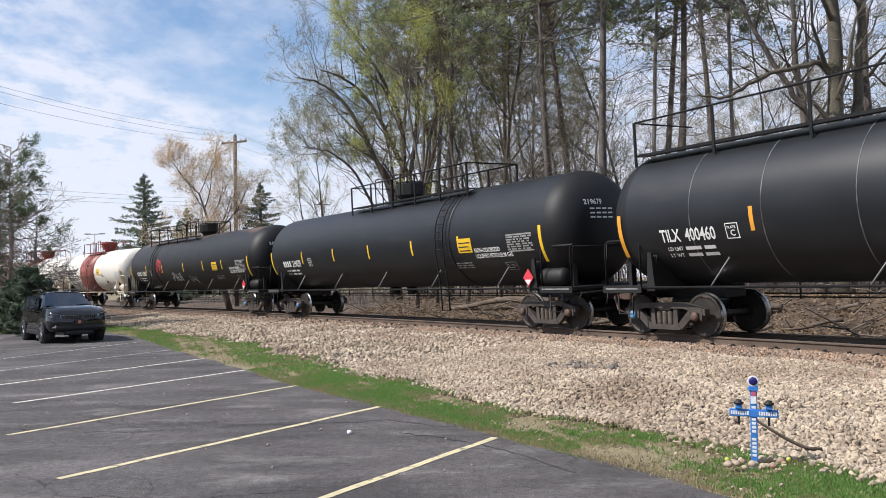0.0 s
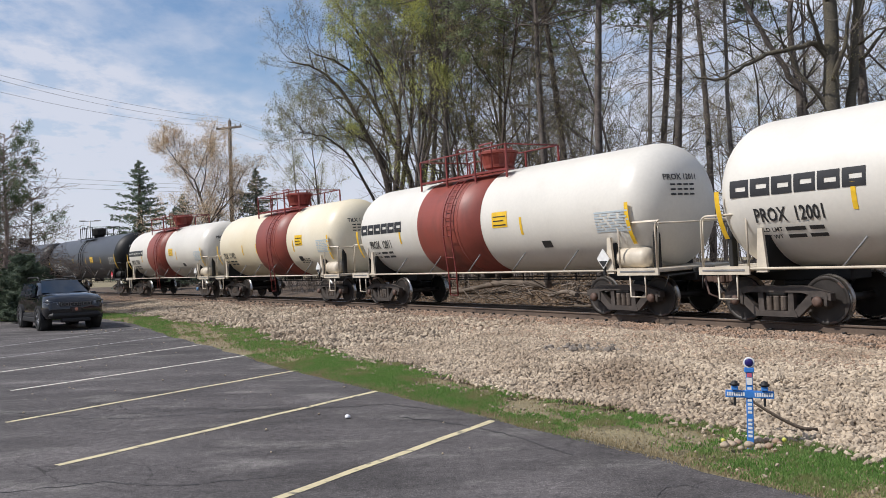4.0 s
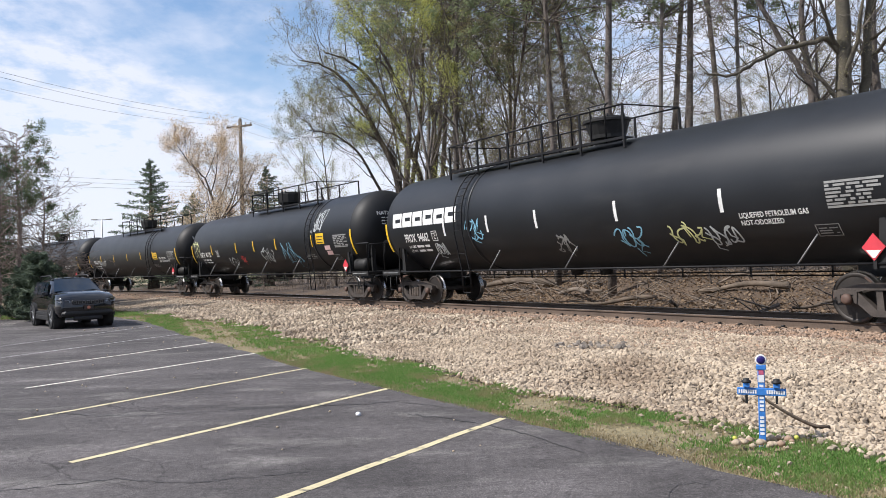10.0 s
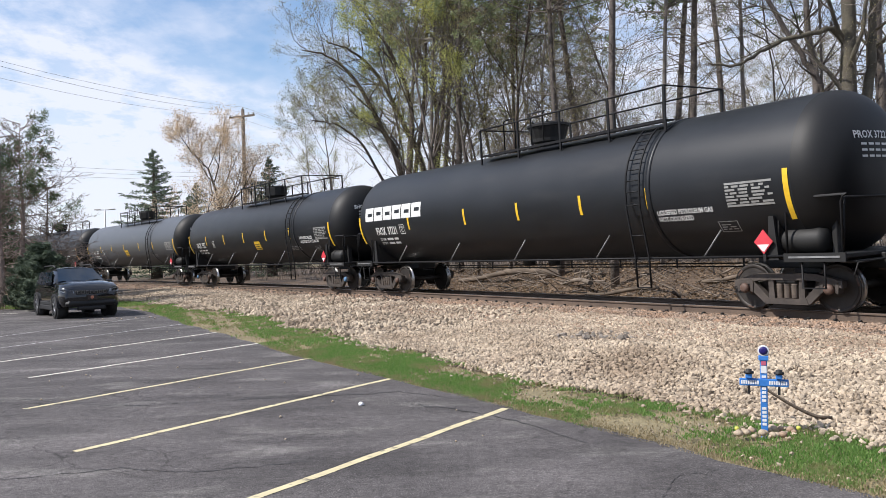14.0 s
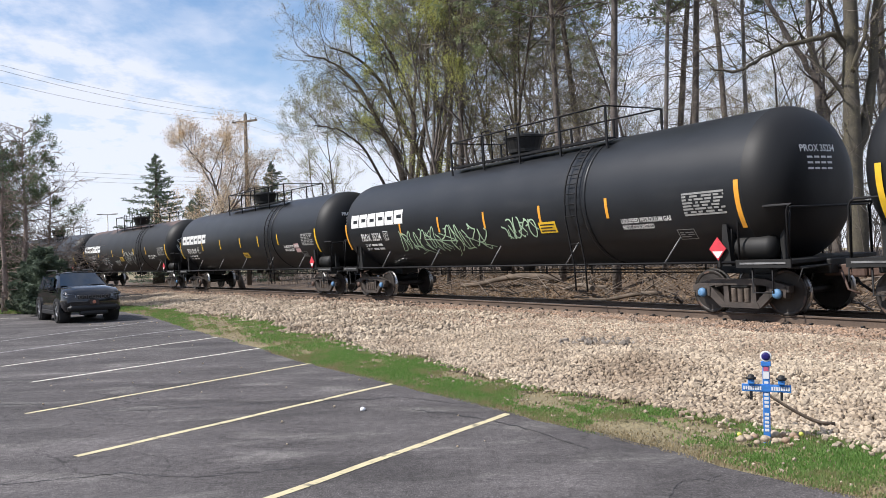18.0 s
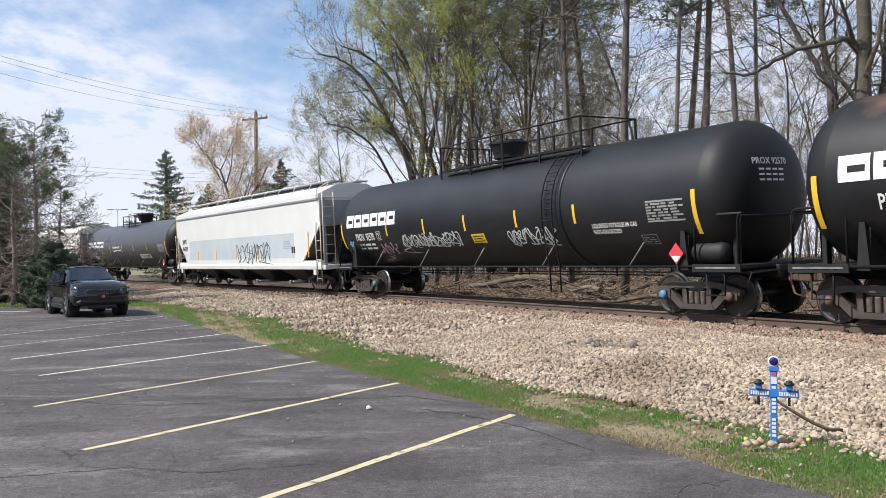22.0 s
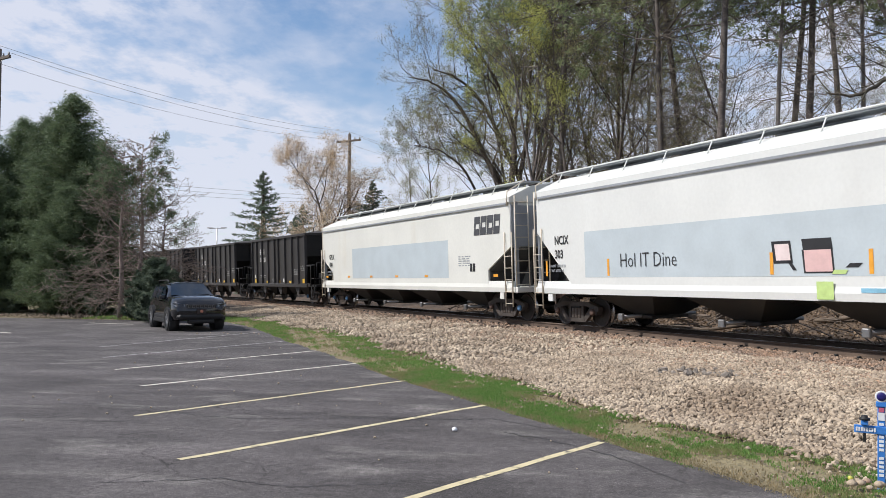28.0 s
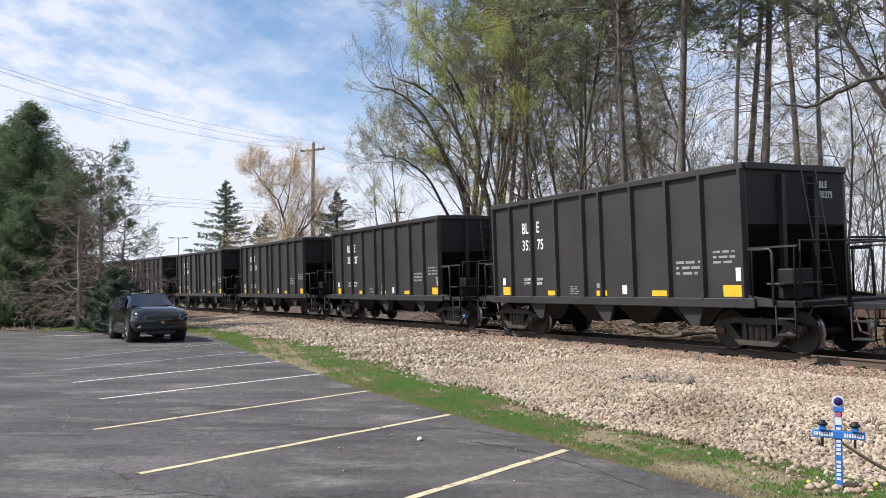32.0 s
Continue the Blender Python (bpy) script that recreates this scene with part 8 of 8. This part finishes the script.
def build_poles():
    ax, ay = -15.24, 60.0
    bx, by = -26.3, 35.5
    turn = math.atan2(by - ay, bx - ax) + math.pi / 2
    utility_pole(ax, ay, 12.9, turn, "weathered wooden utility pole with one crossarm")
    utility_pole(bx, by, 12.8, turn, "weathered wooden utility pole at the back of the car park")
    c, s = math.cos(turn), math.sin(turn)
    cx, cy = bearing(700, 84)
    for off, za, zb, sag in ((-1.05, 12.55, 12.45, 0.7), (1.05, 12.55, 12.45, 0.7), (0.0, 13.07, 12.97, 0.6)):
        wire((bx + c * off, by + s * off, zb), (ax + c * off, ay + s * off, za), sag)
        wire((ax + c * off, ay + s * off, za), (cx + c * off, cy + s * off, za + 0.5), sag)
    # a second line farther off
    for z0, z1 in ((15.1, 13.6), (14.5, 13.1), (13.6, 12.8)):
        wire((-78.2, 79.6, z0 + 0.9), (-16.8, 114.1, z1 - 0.4), 0.9, 0.018)
    x, y = -16.8, 114.1
    utility_pole(x, y, 13.4, 0.4, "distant wooden utility pole behind the trees")
    x, y = bearing(167, 140)
    lamp = tagged(new("street_lamp"), "tall grey twin-arm parking lot lamp in the distance", "street lamp")
    lamp.matrix_basis = Matrix.Translation((x, y, 0))
    part("post", Geo().lathe([(0, 0.16), (11.2, 0.10)], 10, "z"), M["steel"], lamp)
    part("arm", Geo().box(-1.5, 1.5, -0.06, 0.06, 11.1, 11.22), M["steel"], lamp)
    for s in (-1, 1):
        part("lamp_head", Geo().box(s * 1.3 - 0.5, s * 1.3 + 0.5, -0.2, 0.2, 11.15, 11.32, 0.03), M["steel"], lamp)
    x, y = bearing(147, 150)
    post = tagged(new("post"), "slim grey distant post", "post")
    post.matrix_basis = Matrix.Translation((x, y, 0))
    part("shaft", Geo().lathe([(0, 0.16), (8.6, 0.12)], 8, "z"), M["steel"], post)


# ---- brush and logs beyond the track ----


def build_brush():
    rnd = random.Random(12)
    rng = np.random.default_rng(12)
    def fallen(s, d, length, r, ang, tilt, mat, label):
        x, y, a = on_track(s, d)
        z = gz(x, y)
        g = Geo()
        pts, rs = [], []
        n = 9
        for i in range(n):
            t = i / (n - 1)
            pts.append((length * (t - 0.5), 0.07 * length * math.sin(t * 4 + s), 0.025 * length * math.sin(t * 6 + d)))
            rs.append(r * (1.05 - 0.45 * t) * (1 + 0.08 * math.sin(t * 17)))
        g.tube(pts, rs, 9)
        for k in range(3):
            i = rnd.randint(2, n - 2)
            q = pts[i]
            g.tube([q, (q[0] + rnd.uniform(0.1, 0.3), rnd.uniform(-0.3, 0.3), q[2] + rnd.uniform(0.2, 0.5))], [r * 0.35, r * 0.12], 6)
        ob = new("log", g.mesh("log", mat))
        ob.matrix_basis = Matrix.Translation((x, y, z + r * 0.8 + abs(math.sin(tilt)) * length * 0.45)) @ Matrix.Rotation(a + ang, 4, "Z") @ Matrix.Rotation(tilt, 4, "Y")
        tagged(ob, label, "log", "fallen logs")
    fallen(11.5, -5.8, 2.8, 0.08, 0.3, 0.05, M["log"], "long fallen grey-brown log lying on the bank")
    fallen(3.0, -4.6, 3.2, 0.05, 0.1, 0.0, M["log"], "pale fallen log beside the track")
    fallen(15, -6.3, 5.0, 0.09, -0.2, 0.03, M["dead"], "pale bleached log on the bank")
    fallen(7.5, -7.2, 3.0, 0.10, 0.25, 0.05, M["log"], "fallen log on the wooded bank")
    fallen(-1.5, -6.2, 4.0, 0.06, 0.5, 0.05, M["log"], "broken branch log on the bank")
    fallen(19, -7.2, 6.0, 0.15, 0.35, 0.03, M["log"], "mossy fallen log on the bank")
    for k in range(16):
        fallen(rnd.uniform(-8, 18), -rnd.uniform(4.6, 8.0), rnd.uniform(0.7, 1.9), rnd.uniform(0.025, 0.06), rnd.uniform(-1.2, 1.2), rnd.uniform(0.02, 0.35), M["dead"] if k % 3 else M["log"], "short broken bleached branch lying on the bank")
    # leaning stubs and brush
    for k in range(26):
        s, d = rnd.uniform(-10, 4), -rnd.uniform(5.0, 9.0)
        x, y, a = on_track(s, d)
        L, r = rnd.uniform(0.7, 1.7), rnd.uniform(0.025, 0.06)
        g = Geo().tube([(0, 0, -0.1), (rnd.uniform(-0.1, 0.1), 0, L * 0.5), (rnd.uniform(-0.25, 0.25), rnd.uniform(-0.2, 0.2), L)], [r, r * 0.9, r * 0.6], 7)
        ob = new("broken_stem", g.mesh("broken_stem", M["dead"] if k % 3 else M["log"]))
        ob.matrix_basis = Matrix.Translation((x, y, gz(x, y))) @ Matrix.Rotation(rnd.uniform(0, 6.28), 4, "Z") @ Matrix.Rotation(rnd.uniform(0.1, 0.9), 4, "Y")
        tagged(ob, "short bleached broken tree stem on the bank", "branch", "broken stems on the bank")
    # low woody growth along the edge of the wood
    segs = []
    for k in range(2500):
        s, d = float(rng.uniform(-30, 60)), -float(rng.uniform(8.0, 24))
        x, y, a = on_track(s, d)
        L = rng.uniform(1.0, 3.8)
        p = np.array([x, y, gz(x, y) - 0.1])
        v = unit(np.array([rng.normal() * 0.28, rng.normal() * 0.28, 1.0]))
        q = p + v * L
        r = rng.uniform(0.008, 0.02)
        segs.append((p, q, r, r * 0.4))
        for j in range(5):
            f = rng.uniform(0.3, 0.95)
            b = p + (q - p) * f
            w = unit(v + rng.normal(size=3) * 0.6)
            segs.append((b, b + w * L * rng.uniform(0.2, 0.45), r * 0.5, r * 0.25))
    ob = new("undergrowth", limb_mesh("undergrowth", segs, M["twig"], 3))
    tagged(ob, "bare brown brush along the edge of the wood", "undergrowth", kind="stuff")
    segs = []
    for k in range(520):
        s, d = rng.uniform(-16, 30), -abs(rng.normal(6.6, 1.7)) 
        if d > -4.2:
            continue
        x, y, a = on_track(float(s), float(d))
        th, el, L = rng.uniform(0, 6.28), rng.uniform(-0.05, 0.55) ** 1.0, rng.uniform(0.4, 1.9)
        p = np.array([x, y, gz(x, y) + rng.uniform(0.0, 0.35)])
        q = p + L * np.array([math.cos(th) * math.cos(el), math.sin(th) * math.cos(el), math.sin(el)])
        r = rng.uniform(0.006, 0.03)
        segs.append((p, q, r, r * 0.5))
    ob = new("brushwood", limb_mesh("brushwood", segs, M["dead"], 4))
    tagged(ob, "tangle of dry grey sticks covering the bank", "brushwood", kind="stuff")
    T = []
    for k in range(42000):
        s, d = rng.uniform(-14, 30), -3.3 - 8.5 * rng.random() ** 1.4
        a = float(np.interp(s, _s, _phi))
        T.append((float(np.interp(s, _s, _x)) - math.sin(a) * d, float(np.interp(s, _s, _y)) + math.cos(a) * d))
    T = np.array(T)
    Z = ground_z(T[:, 0], T[:, 1]) + 0.01
    ob = new("leaf_litter", leaf_mesh("leaf_litter", np.column_stack([T, Z]), 0.032, M["litter"], rng, 0.8, 1.4))
    tagged(ob, "scattered dry brown leaves on the bank", "leaf litter", kind="stuff")


# ---- memorial cross ----


def build_cross():
    x, y = 2.74, 7.34
    z = gz(x, y)
    c = tagged(new("memorial_cross"), "bright blue wooden memorial cross with a round reflector and white lettering", "cross")
    c.matrix_basis = Matrix.Translation((x, y, z)) @ Matrix.Rotation(radians(-20.6), 4, "Z") @ Matrix.Rotation(radians(0.8), 4, "Y") @ Matrix.Scale(0.93, 4)
    part("upright", Geo().box(-0.032, 0.032, -0.02, 0.02, -0.12, 0.74, 0.004), M["blue"], c)
    part("crossbar", Geo().box(-0.22, 0.22, -0.032, -0.005, 0.455, 0.525, 0.004), M["blue"], c)
    part("cap_block", Geo().box(-0.045, 0.045, -0.03, 0.03, 0.70, 0.745, 0.005), M["blue"], c)
    part("reflector_rim", Geo().lathe([(-0.028, 0.046), (-0.028, 0.052), (-0.004, 0.052), (-0.004, 0.044)], 24, "y", (0, 0, 0.795)), M["white_trim"], c)
    part("reflector", Geo().lathe([(-0.036, 0.01), (-0.034, 0.036), (-0.028, 0.040), (-0.02, 0.040)], 24, "y", (0, 0, 0.795)), M["navy"], c)
    part("badge", Geo().box(-0.022, 0.022, -0.026, -0.021, 0.655, 0.695), M["pink"], c)
    part("badge", Geo().box(-0.026, 0.026, -0.0245, -0.0205, 0.58, 0.65), M["white_trim"], c)
    for s in (-1, 1):
        xs = s * 0.135
        lan = part("lantern", Geo().box(xs - 0.030, xs + 0.030, -0.06, 0.0, 0.53, 0.575, 0.006), M["blue"], c)
        part("lantern_cap", Geo().lathe([(0.575, 0.045), (0.592, 0.048), (0.598, 0.03), (0.615, 0.028), (0.62, 0.01)], 14, "z", (xs, -0.03, 0)), M["car_trim"], lan)
        part("lantern_hook", Geo().box(xs - 0.012, xs + 0.012, -0.045, -0.033, 0.38, 0.46), M["car_trim"], lan)
    rnd = random.Random(2)
    for k in range(13):
        z0 = 0.545 - 0.038 * k
        if k == 7 or 0.44 < z0 < 0.53:
            continue
        part("upright_letter", Geo().box(-0.019, 0.019, -0.0235, -0.0205, z0 - 0.012, z0 + 0.012), M["white_trim"], c)
    for s in (-1, 1):
        g = Geo()
        for k in range(8):
            x0 = s * 0.045 + s * k * 0.021
            g.box(min(x0, x0 + s * 0.015), max(x0, x0 + s * 0.015), -0.0355, -0.0325, 0.472, 0.508)
        part("crossbar_lettering", g, M["white_trim"], c)
    # stones round its foot
    for k in range(17):
        a, r = rnd.uniform(0, 6.28), rnd.uniform(0.05, 0.2)
        sx, sy = x + math.cos(a) * r * 1.3, y + math.sin(a) * r
        q = rnd.uniform(0.025, 0.05)
        gg = Geo().lathe([(-q * 0.6, q * 0.4), (-q * 0.2, q), (q * 0.35, q * 0.9), (q * 0.75, q * 0.3)], 8, "z")
        gg.v = [(a0 * (1 + rnd.uniform(-0.2, 0.2)), b0 * (1 + rnd.uniform(-0.2, 0.2)), c0 * (1 + rnd.uniform(-0.1, 0.1))) for a0, b0, c0 in gg.v]
        st = new("cobble", gg.mesh("cobble", M["stone"] if k % 3 else M["stone_rust"]))
        st.location = (sx, sy, gz(sx, sy) + q * 0.45)
        tagged(st, "rounded stone at the foot of the cross", "stone", "stones round the cross")
    for (dx, dy) in ((0.27, -0.08), (-0.24, 0.02)):
        fr = new("fruit", Geo().lathe([(-0.02, 0.004), (-0.013, 0.016), (0.0, 0.022), (0.013, 0.018), (0.02, 0.005)], 14, "z").mesh("fruit", M["apple"]))
        fr.location = (x + dx, y + dy, gz(x + dx, y + dy) + 0.05)
        tagged(fr, "small yellow-green fruit lying in the grass", "fruit")
    pts = []
    for i in range(9):
        t = i / 8
        px, py = x + 0.02 + 0.62 * t, y + 0.42 - 0.06 * t
        pts.append((px, py, gz(px, py) + 0.40 * (1 - t) ** 1.2 + 0.04))
    pts.append((pts[-1][0] + 0.12, pts[-1][1] - 0.02, pts[-1][2] - 0.01))
    ob = new("stick", Geo().tube(pts, [0.012 + 0.006 * t / 9 for t in range(10)], 8).mesh("stick", M["log"]))
    tagged(ob, "bent bare stick leaning on the gravel behind the cross", "stick")


# ---- parked car ----


def build_suv():
    """A compact SUV: x forward, y to its left, z up."""
    car = tagged(new("parked_suv"), "black compact SUV parked on the asphalt facing the viewer", "car")
    a = math.atan2(-0.785, 0.617)
    car.matrix_basis = Matrix.Translation((-13.3, 28.36, 0.0)) @ Matrix.Rotation(a, 4, "Z")
    # body from cross sections along x: (x, half width, belt z, bottom z, shoulder)
    secs = [(-2.28, 0.70, 1.02, 0.50), (-2.24, 0.84, 1.06, 0.42), (-1.9, 0.90, 1.08, 0.36), (-1.0, 0.92, 1.05, 0.32), (0.0, 0.925, 1.02, 0.32), (0.85, 0.925, 1.05, 0.32), (1.02, 0.925, 1.17, 0.33), (1.45, 0.93, 1.155, 0.34), (1.80, 0.92, 1.12, 0.36), (2.08, 0.89, 1.05, 0.40), (2.22, 0.82, 0.94, 0.46), (2.30, 0.70, 0.82, 0.52)]
    vs, fs = [], []
    for x, w, zb, z0 in secs:
        prof = [(-w * 0.92, z0), (-w, z0 + 0.16), (-w * 1.0, z0 + 0.38), (-w * 0.965, zb - 0.06), (-w * 0.90, zb), (-w * 0.5, zb + 0.055), (0, zb + 0.06), (w * 0.5, zb + 0.055), (w * 0.90, zb), (w * 0.965, zb - 0.06), (w, z0 + 0.38), (w, z0 + 0.16), (w * 0.92, z0)]
        vs += [(x, y, z) for y, z in prof]
    n = 13
    for i in range(len(secs) - 1):
        for k in range(n):
            j = (k + 1) % n
            fs.append((i * n + k, i * n + j, i * n + n + j, i * n + n + k))
    fs += [tuple(range(n)), tuple(range((len(secs) - 1) * n + n - 1, (len(secs) - 1) * n - 1, -1))]
    part("body", Geo().add(vs, fs, 0, True), M["car_paint"], car)
    # cabin: rounded roof on leaning pillars
    cs = [(-2.18, 0.74, 0.82, 1.10), (-1.78, 0.67, 0.84, 1.55), (-1.0, 0.69, 0.87, 1.645), (-0.2, 0.69, 0.87, 1.655), (0.20, 0.66, 0.87, 1.60), (0.62, 0.72, 0.87, 1.40), (1.06, 0.80, 0.87, 1.14)]
    vs, fs = [], []
    for x, wt, wb, zt in cs:
        half = [(wb, 1.02), (wt + (wb - wt) * 0.30, 1.02 + (zt - 1.02) * 0.66), (wt * 0.98, zt - 0.075), (wt * 0.86, zt - 0.02), (wt * 0.45, zt + 0.018), (0.0, zt + 0.03)]
        vs += [(x, -w, z) for w, z in half] + [(x, w, z) for w, z in half[-2::-1]]
    n = 11
    for i in range(len(cs) - 1):
        for k in range(n - 1):
            fs.append((i * n + k, i * n + k + 1, i * n + n + k + 1, i * n + n + k))
    fs += [tuple(range(n)), tuple(range(len(cs) * n - 1, (len(cs) - 1) * n - 1, -1))]
    part("cabin", Geo().add(vs, fs, 0, True), M["car_paint"], car)
    # windscreen, bowed across, laid just proud of the cabin
    ws, cols, rows = Geo(), 8, 4
    vs = []
    for r in range(rows + 1):
        t = r / rows
        for c in range(cols + 1):
            q = -1 + 2 * c / cols
            x, z, w = 0.26 + 0.76 * t, 1.605 - 0.405 * t - 0.03 * t * (1 - t), 0.575 + 0.165 * t
            vs.append((x + 0.030 - 0.07 * q * q, q * w, z + 0.030 - 0.018 * q * q))
    ws.add(vs, [(r * (cols + 1) + c, r * (cols + 1) + c + 1, (r + 1) * (cols + 1) + c + 1, (r + 1) * (cols + 1) + c) for r in range(rows) for c in range(cols)], 0, True)
    part("windscreen", ws, M["glass"], car)
    part("roof_lip", Geo().tube([(0.16, -0.60, 1.60), (0.24, -0.3, 1.645), (0.26, 0, 1.655), (0.24, 0.3, 1.645), (0.16, 0.60, 1.60)], 0.022, 6), M["car_paint"], car)
    for y in (-1, 1):
        for (x0, x1, t0, t1) in ((0.72, -0.02, 0.16, -0.02), (-0.10, -0.92, -0.10, -0.92), (-1.02, -1.72, -1.02, -1.55)):
            g = Geo().add([(x0, y * 0.875, 1.10), (x1, y * 0.875, 1.10), (t1, y * 0.745, 1.53), (t0, y * 0.745, 1.53)], [(0, 1, 2, 3)])
            part("side_window", g, M["glass"], car)
        part("roof_rail", Geo().tube([(-1.7, y * 0.60, 1.62), (-1.6, y * 0.60, 1.73), (-0.2, y * 0.60, 1.745), (0.05, y * 0.60, 1.66)], 0.025, 6), M["car_trim"], car)
        mir = part("mirror", Geo().box(0.62, 0.80, *sorted((y * 0.86, y * 1.06)), 1.06, 1.22, 0.04), M["car_paint"], car)
        part("mirror_arm", Geo().box(0.66, 0.76, *sorted((y * 0.78, y * 0.9)), 1.06, 1.11), M["car_trim"], mir)
        for x in (-1.36, 1.36):
            arch = []
            for i in range(13):
                t = math.pi * i / 12
                arch.append((x + 0.46 * math.cos(t), 0.36 + 0.46 * math.sin(t)))
            for i in range(12, -1, -1):
                t = math.pi * i / 12
                arch.append((x + 0.38 * math.cos(t), 0.36 + 0.38 * math.sin(t)))
            part("wheel_arch", Geo().prism(arch, y * 0.86, y * 0.965), M["car_trim"], car)
            part("arch_well", Geo().lathe([(y * 0.60, 0.41), (y * 0.93, 0.41)], 20, "y", (x, 0, 0.37)), M["tyre"], car)
        part("sill", Geo().box(-1.0, 1.0, *sorted((y * 0.84, y * 0.945)), 0.26, 0.42, 0.03), M["car_trim"], car)
        lamp = part("headlight", Geo().add([(2.10, y * 0.89, 0.975), (2.265, y * 0.55, 0.915), (2.30, y * 0.55, 0.845), (2.23, y * 0.85, 0.855), (2.04, y * 0.925, 0.93)], [(0, 1, 2, 3, 4)]), M["lamp_glass"], car)
        part("lamp_strip", Geo().tube([(2.13, y * 0.89, 0.975), (2.28, y * 0.55, 0.92)], 0.009, 5), M["lamp_glass"], lamp)
        part("fog_lamp", Geo().box(2.19, 2.28, *sorted((y * 0.58, y * 0.72)), 0.56, 0.62, 0.012), M["lamp_glass"], car)
        part("side_cladding", Geo().box(-0.86, 0.86, *sorted((y * 0.90, y * 0.938)), 0.42, 0.54, 0.02), M["car_trim"], car)
    part("bumper", Geo().box(2.02, 2.335, -0.80, 0.80, 0.40, 0.60, 0.08), M["car_trim"], car)
    part("skid_plate", Geo().box(2.12, 2.32, -0.45, 0.45, 0.27, 0.40, 0.04), M["car_trim"], car)
    gr = part("grille", Geo().box(2.22, 2.315, -0.50, 0.50, 0.79, 0.92, 0.02), M["car_trim"], car)
    for k in range(7):
        y = (k - 3) * 0.135
        part("grille_slot", Geo().box(2.312, 2.322, y - 0.048, y + 0.048, 0.805, 0.905, 0.003), M["alloy"], gr)
        part("slot_mesh", Geo().box(2.318, 2.327, y - 0.034, y + 0.034, 0.818, 0.892), M["tyre"], gr)
    pl = part("front_plate", Geo().box(2.335, 2.35, -0.155, 0.155, 0.61, 0.77, 0.006), M["plate"], car, "dark plate with a rust-red round emblem")
    part("emblem", Geo().lathe([(2.35, 0.055), (2.356, 0.052), (2.356, 0.01)], 16, "x", (0, 0, 0.685)), M["plate_dot"], pl)
    part("wiper", Geo().tube([(1.06, 0.1, 1.22), (1.0, 0.6, 1.24)], 0.012, 4), M["car_trim"], car)
    part("bonnet_line", Geo().tube([(1.15, 0.55, 1.20), (2.06, 0.42, 1.075)], 0.012, 4).tube([(1.15, -0.55, 1.20), (2.06, -0.42, 1.075)], 0.012, 4), M["car_paint"], car)
    tyre = Geo().lathe([(-0.11, 0.24), (-0.115, 0.32), (-0.10, 0.355), (0.0, 0.365), (0.10, 0.355), (0.115, 0.32), (0.11, 0.24)], 28, "y", close=False).mesh("tyre", M["tyre"])
    rim = Geo().lathe([(-0.09, 0.24), (-0.06, 0.225), (-0.03, 0.21), (-0.03, 0.02)], 24, "y")
    for k in range(5):
        t = 2 * math.pi * k / 5
        c, s = math.cos(t), math.sin(t)
        rim.tube([(0.04 * c, -0.06, 0.04 * s), (0.225 * c, -0.085, 0.225 * s)], [0.045, 0.03], 6)
    rim = rim.mesh("rim", M["alloy"])
    for x in (-1.36, 1.36):
        for y in (-1, 1):
            w = part("wheel", tyre, [], car, m=pose(x, y * 0.855, 0.365, 0, 0, 0 if y < 0 else 180))
            part("rim", rim, [], w)


# ---- put everything up ----
build_ground()
track = build_track()
build_car_park()
build_reflection_wall()
build_cross()
build_suv()
build_poles()
woods = build_woods()
build_left_trees(woods)
build_brush()
TRAIN = build_train()
build_gravel()
build_grass()
build_ties(track)
motions()
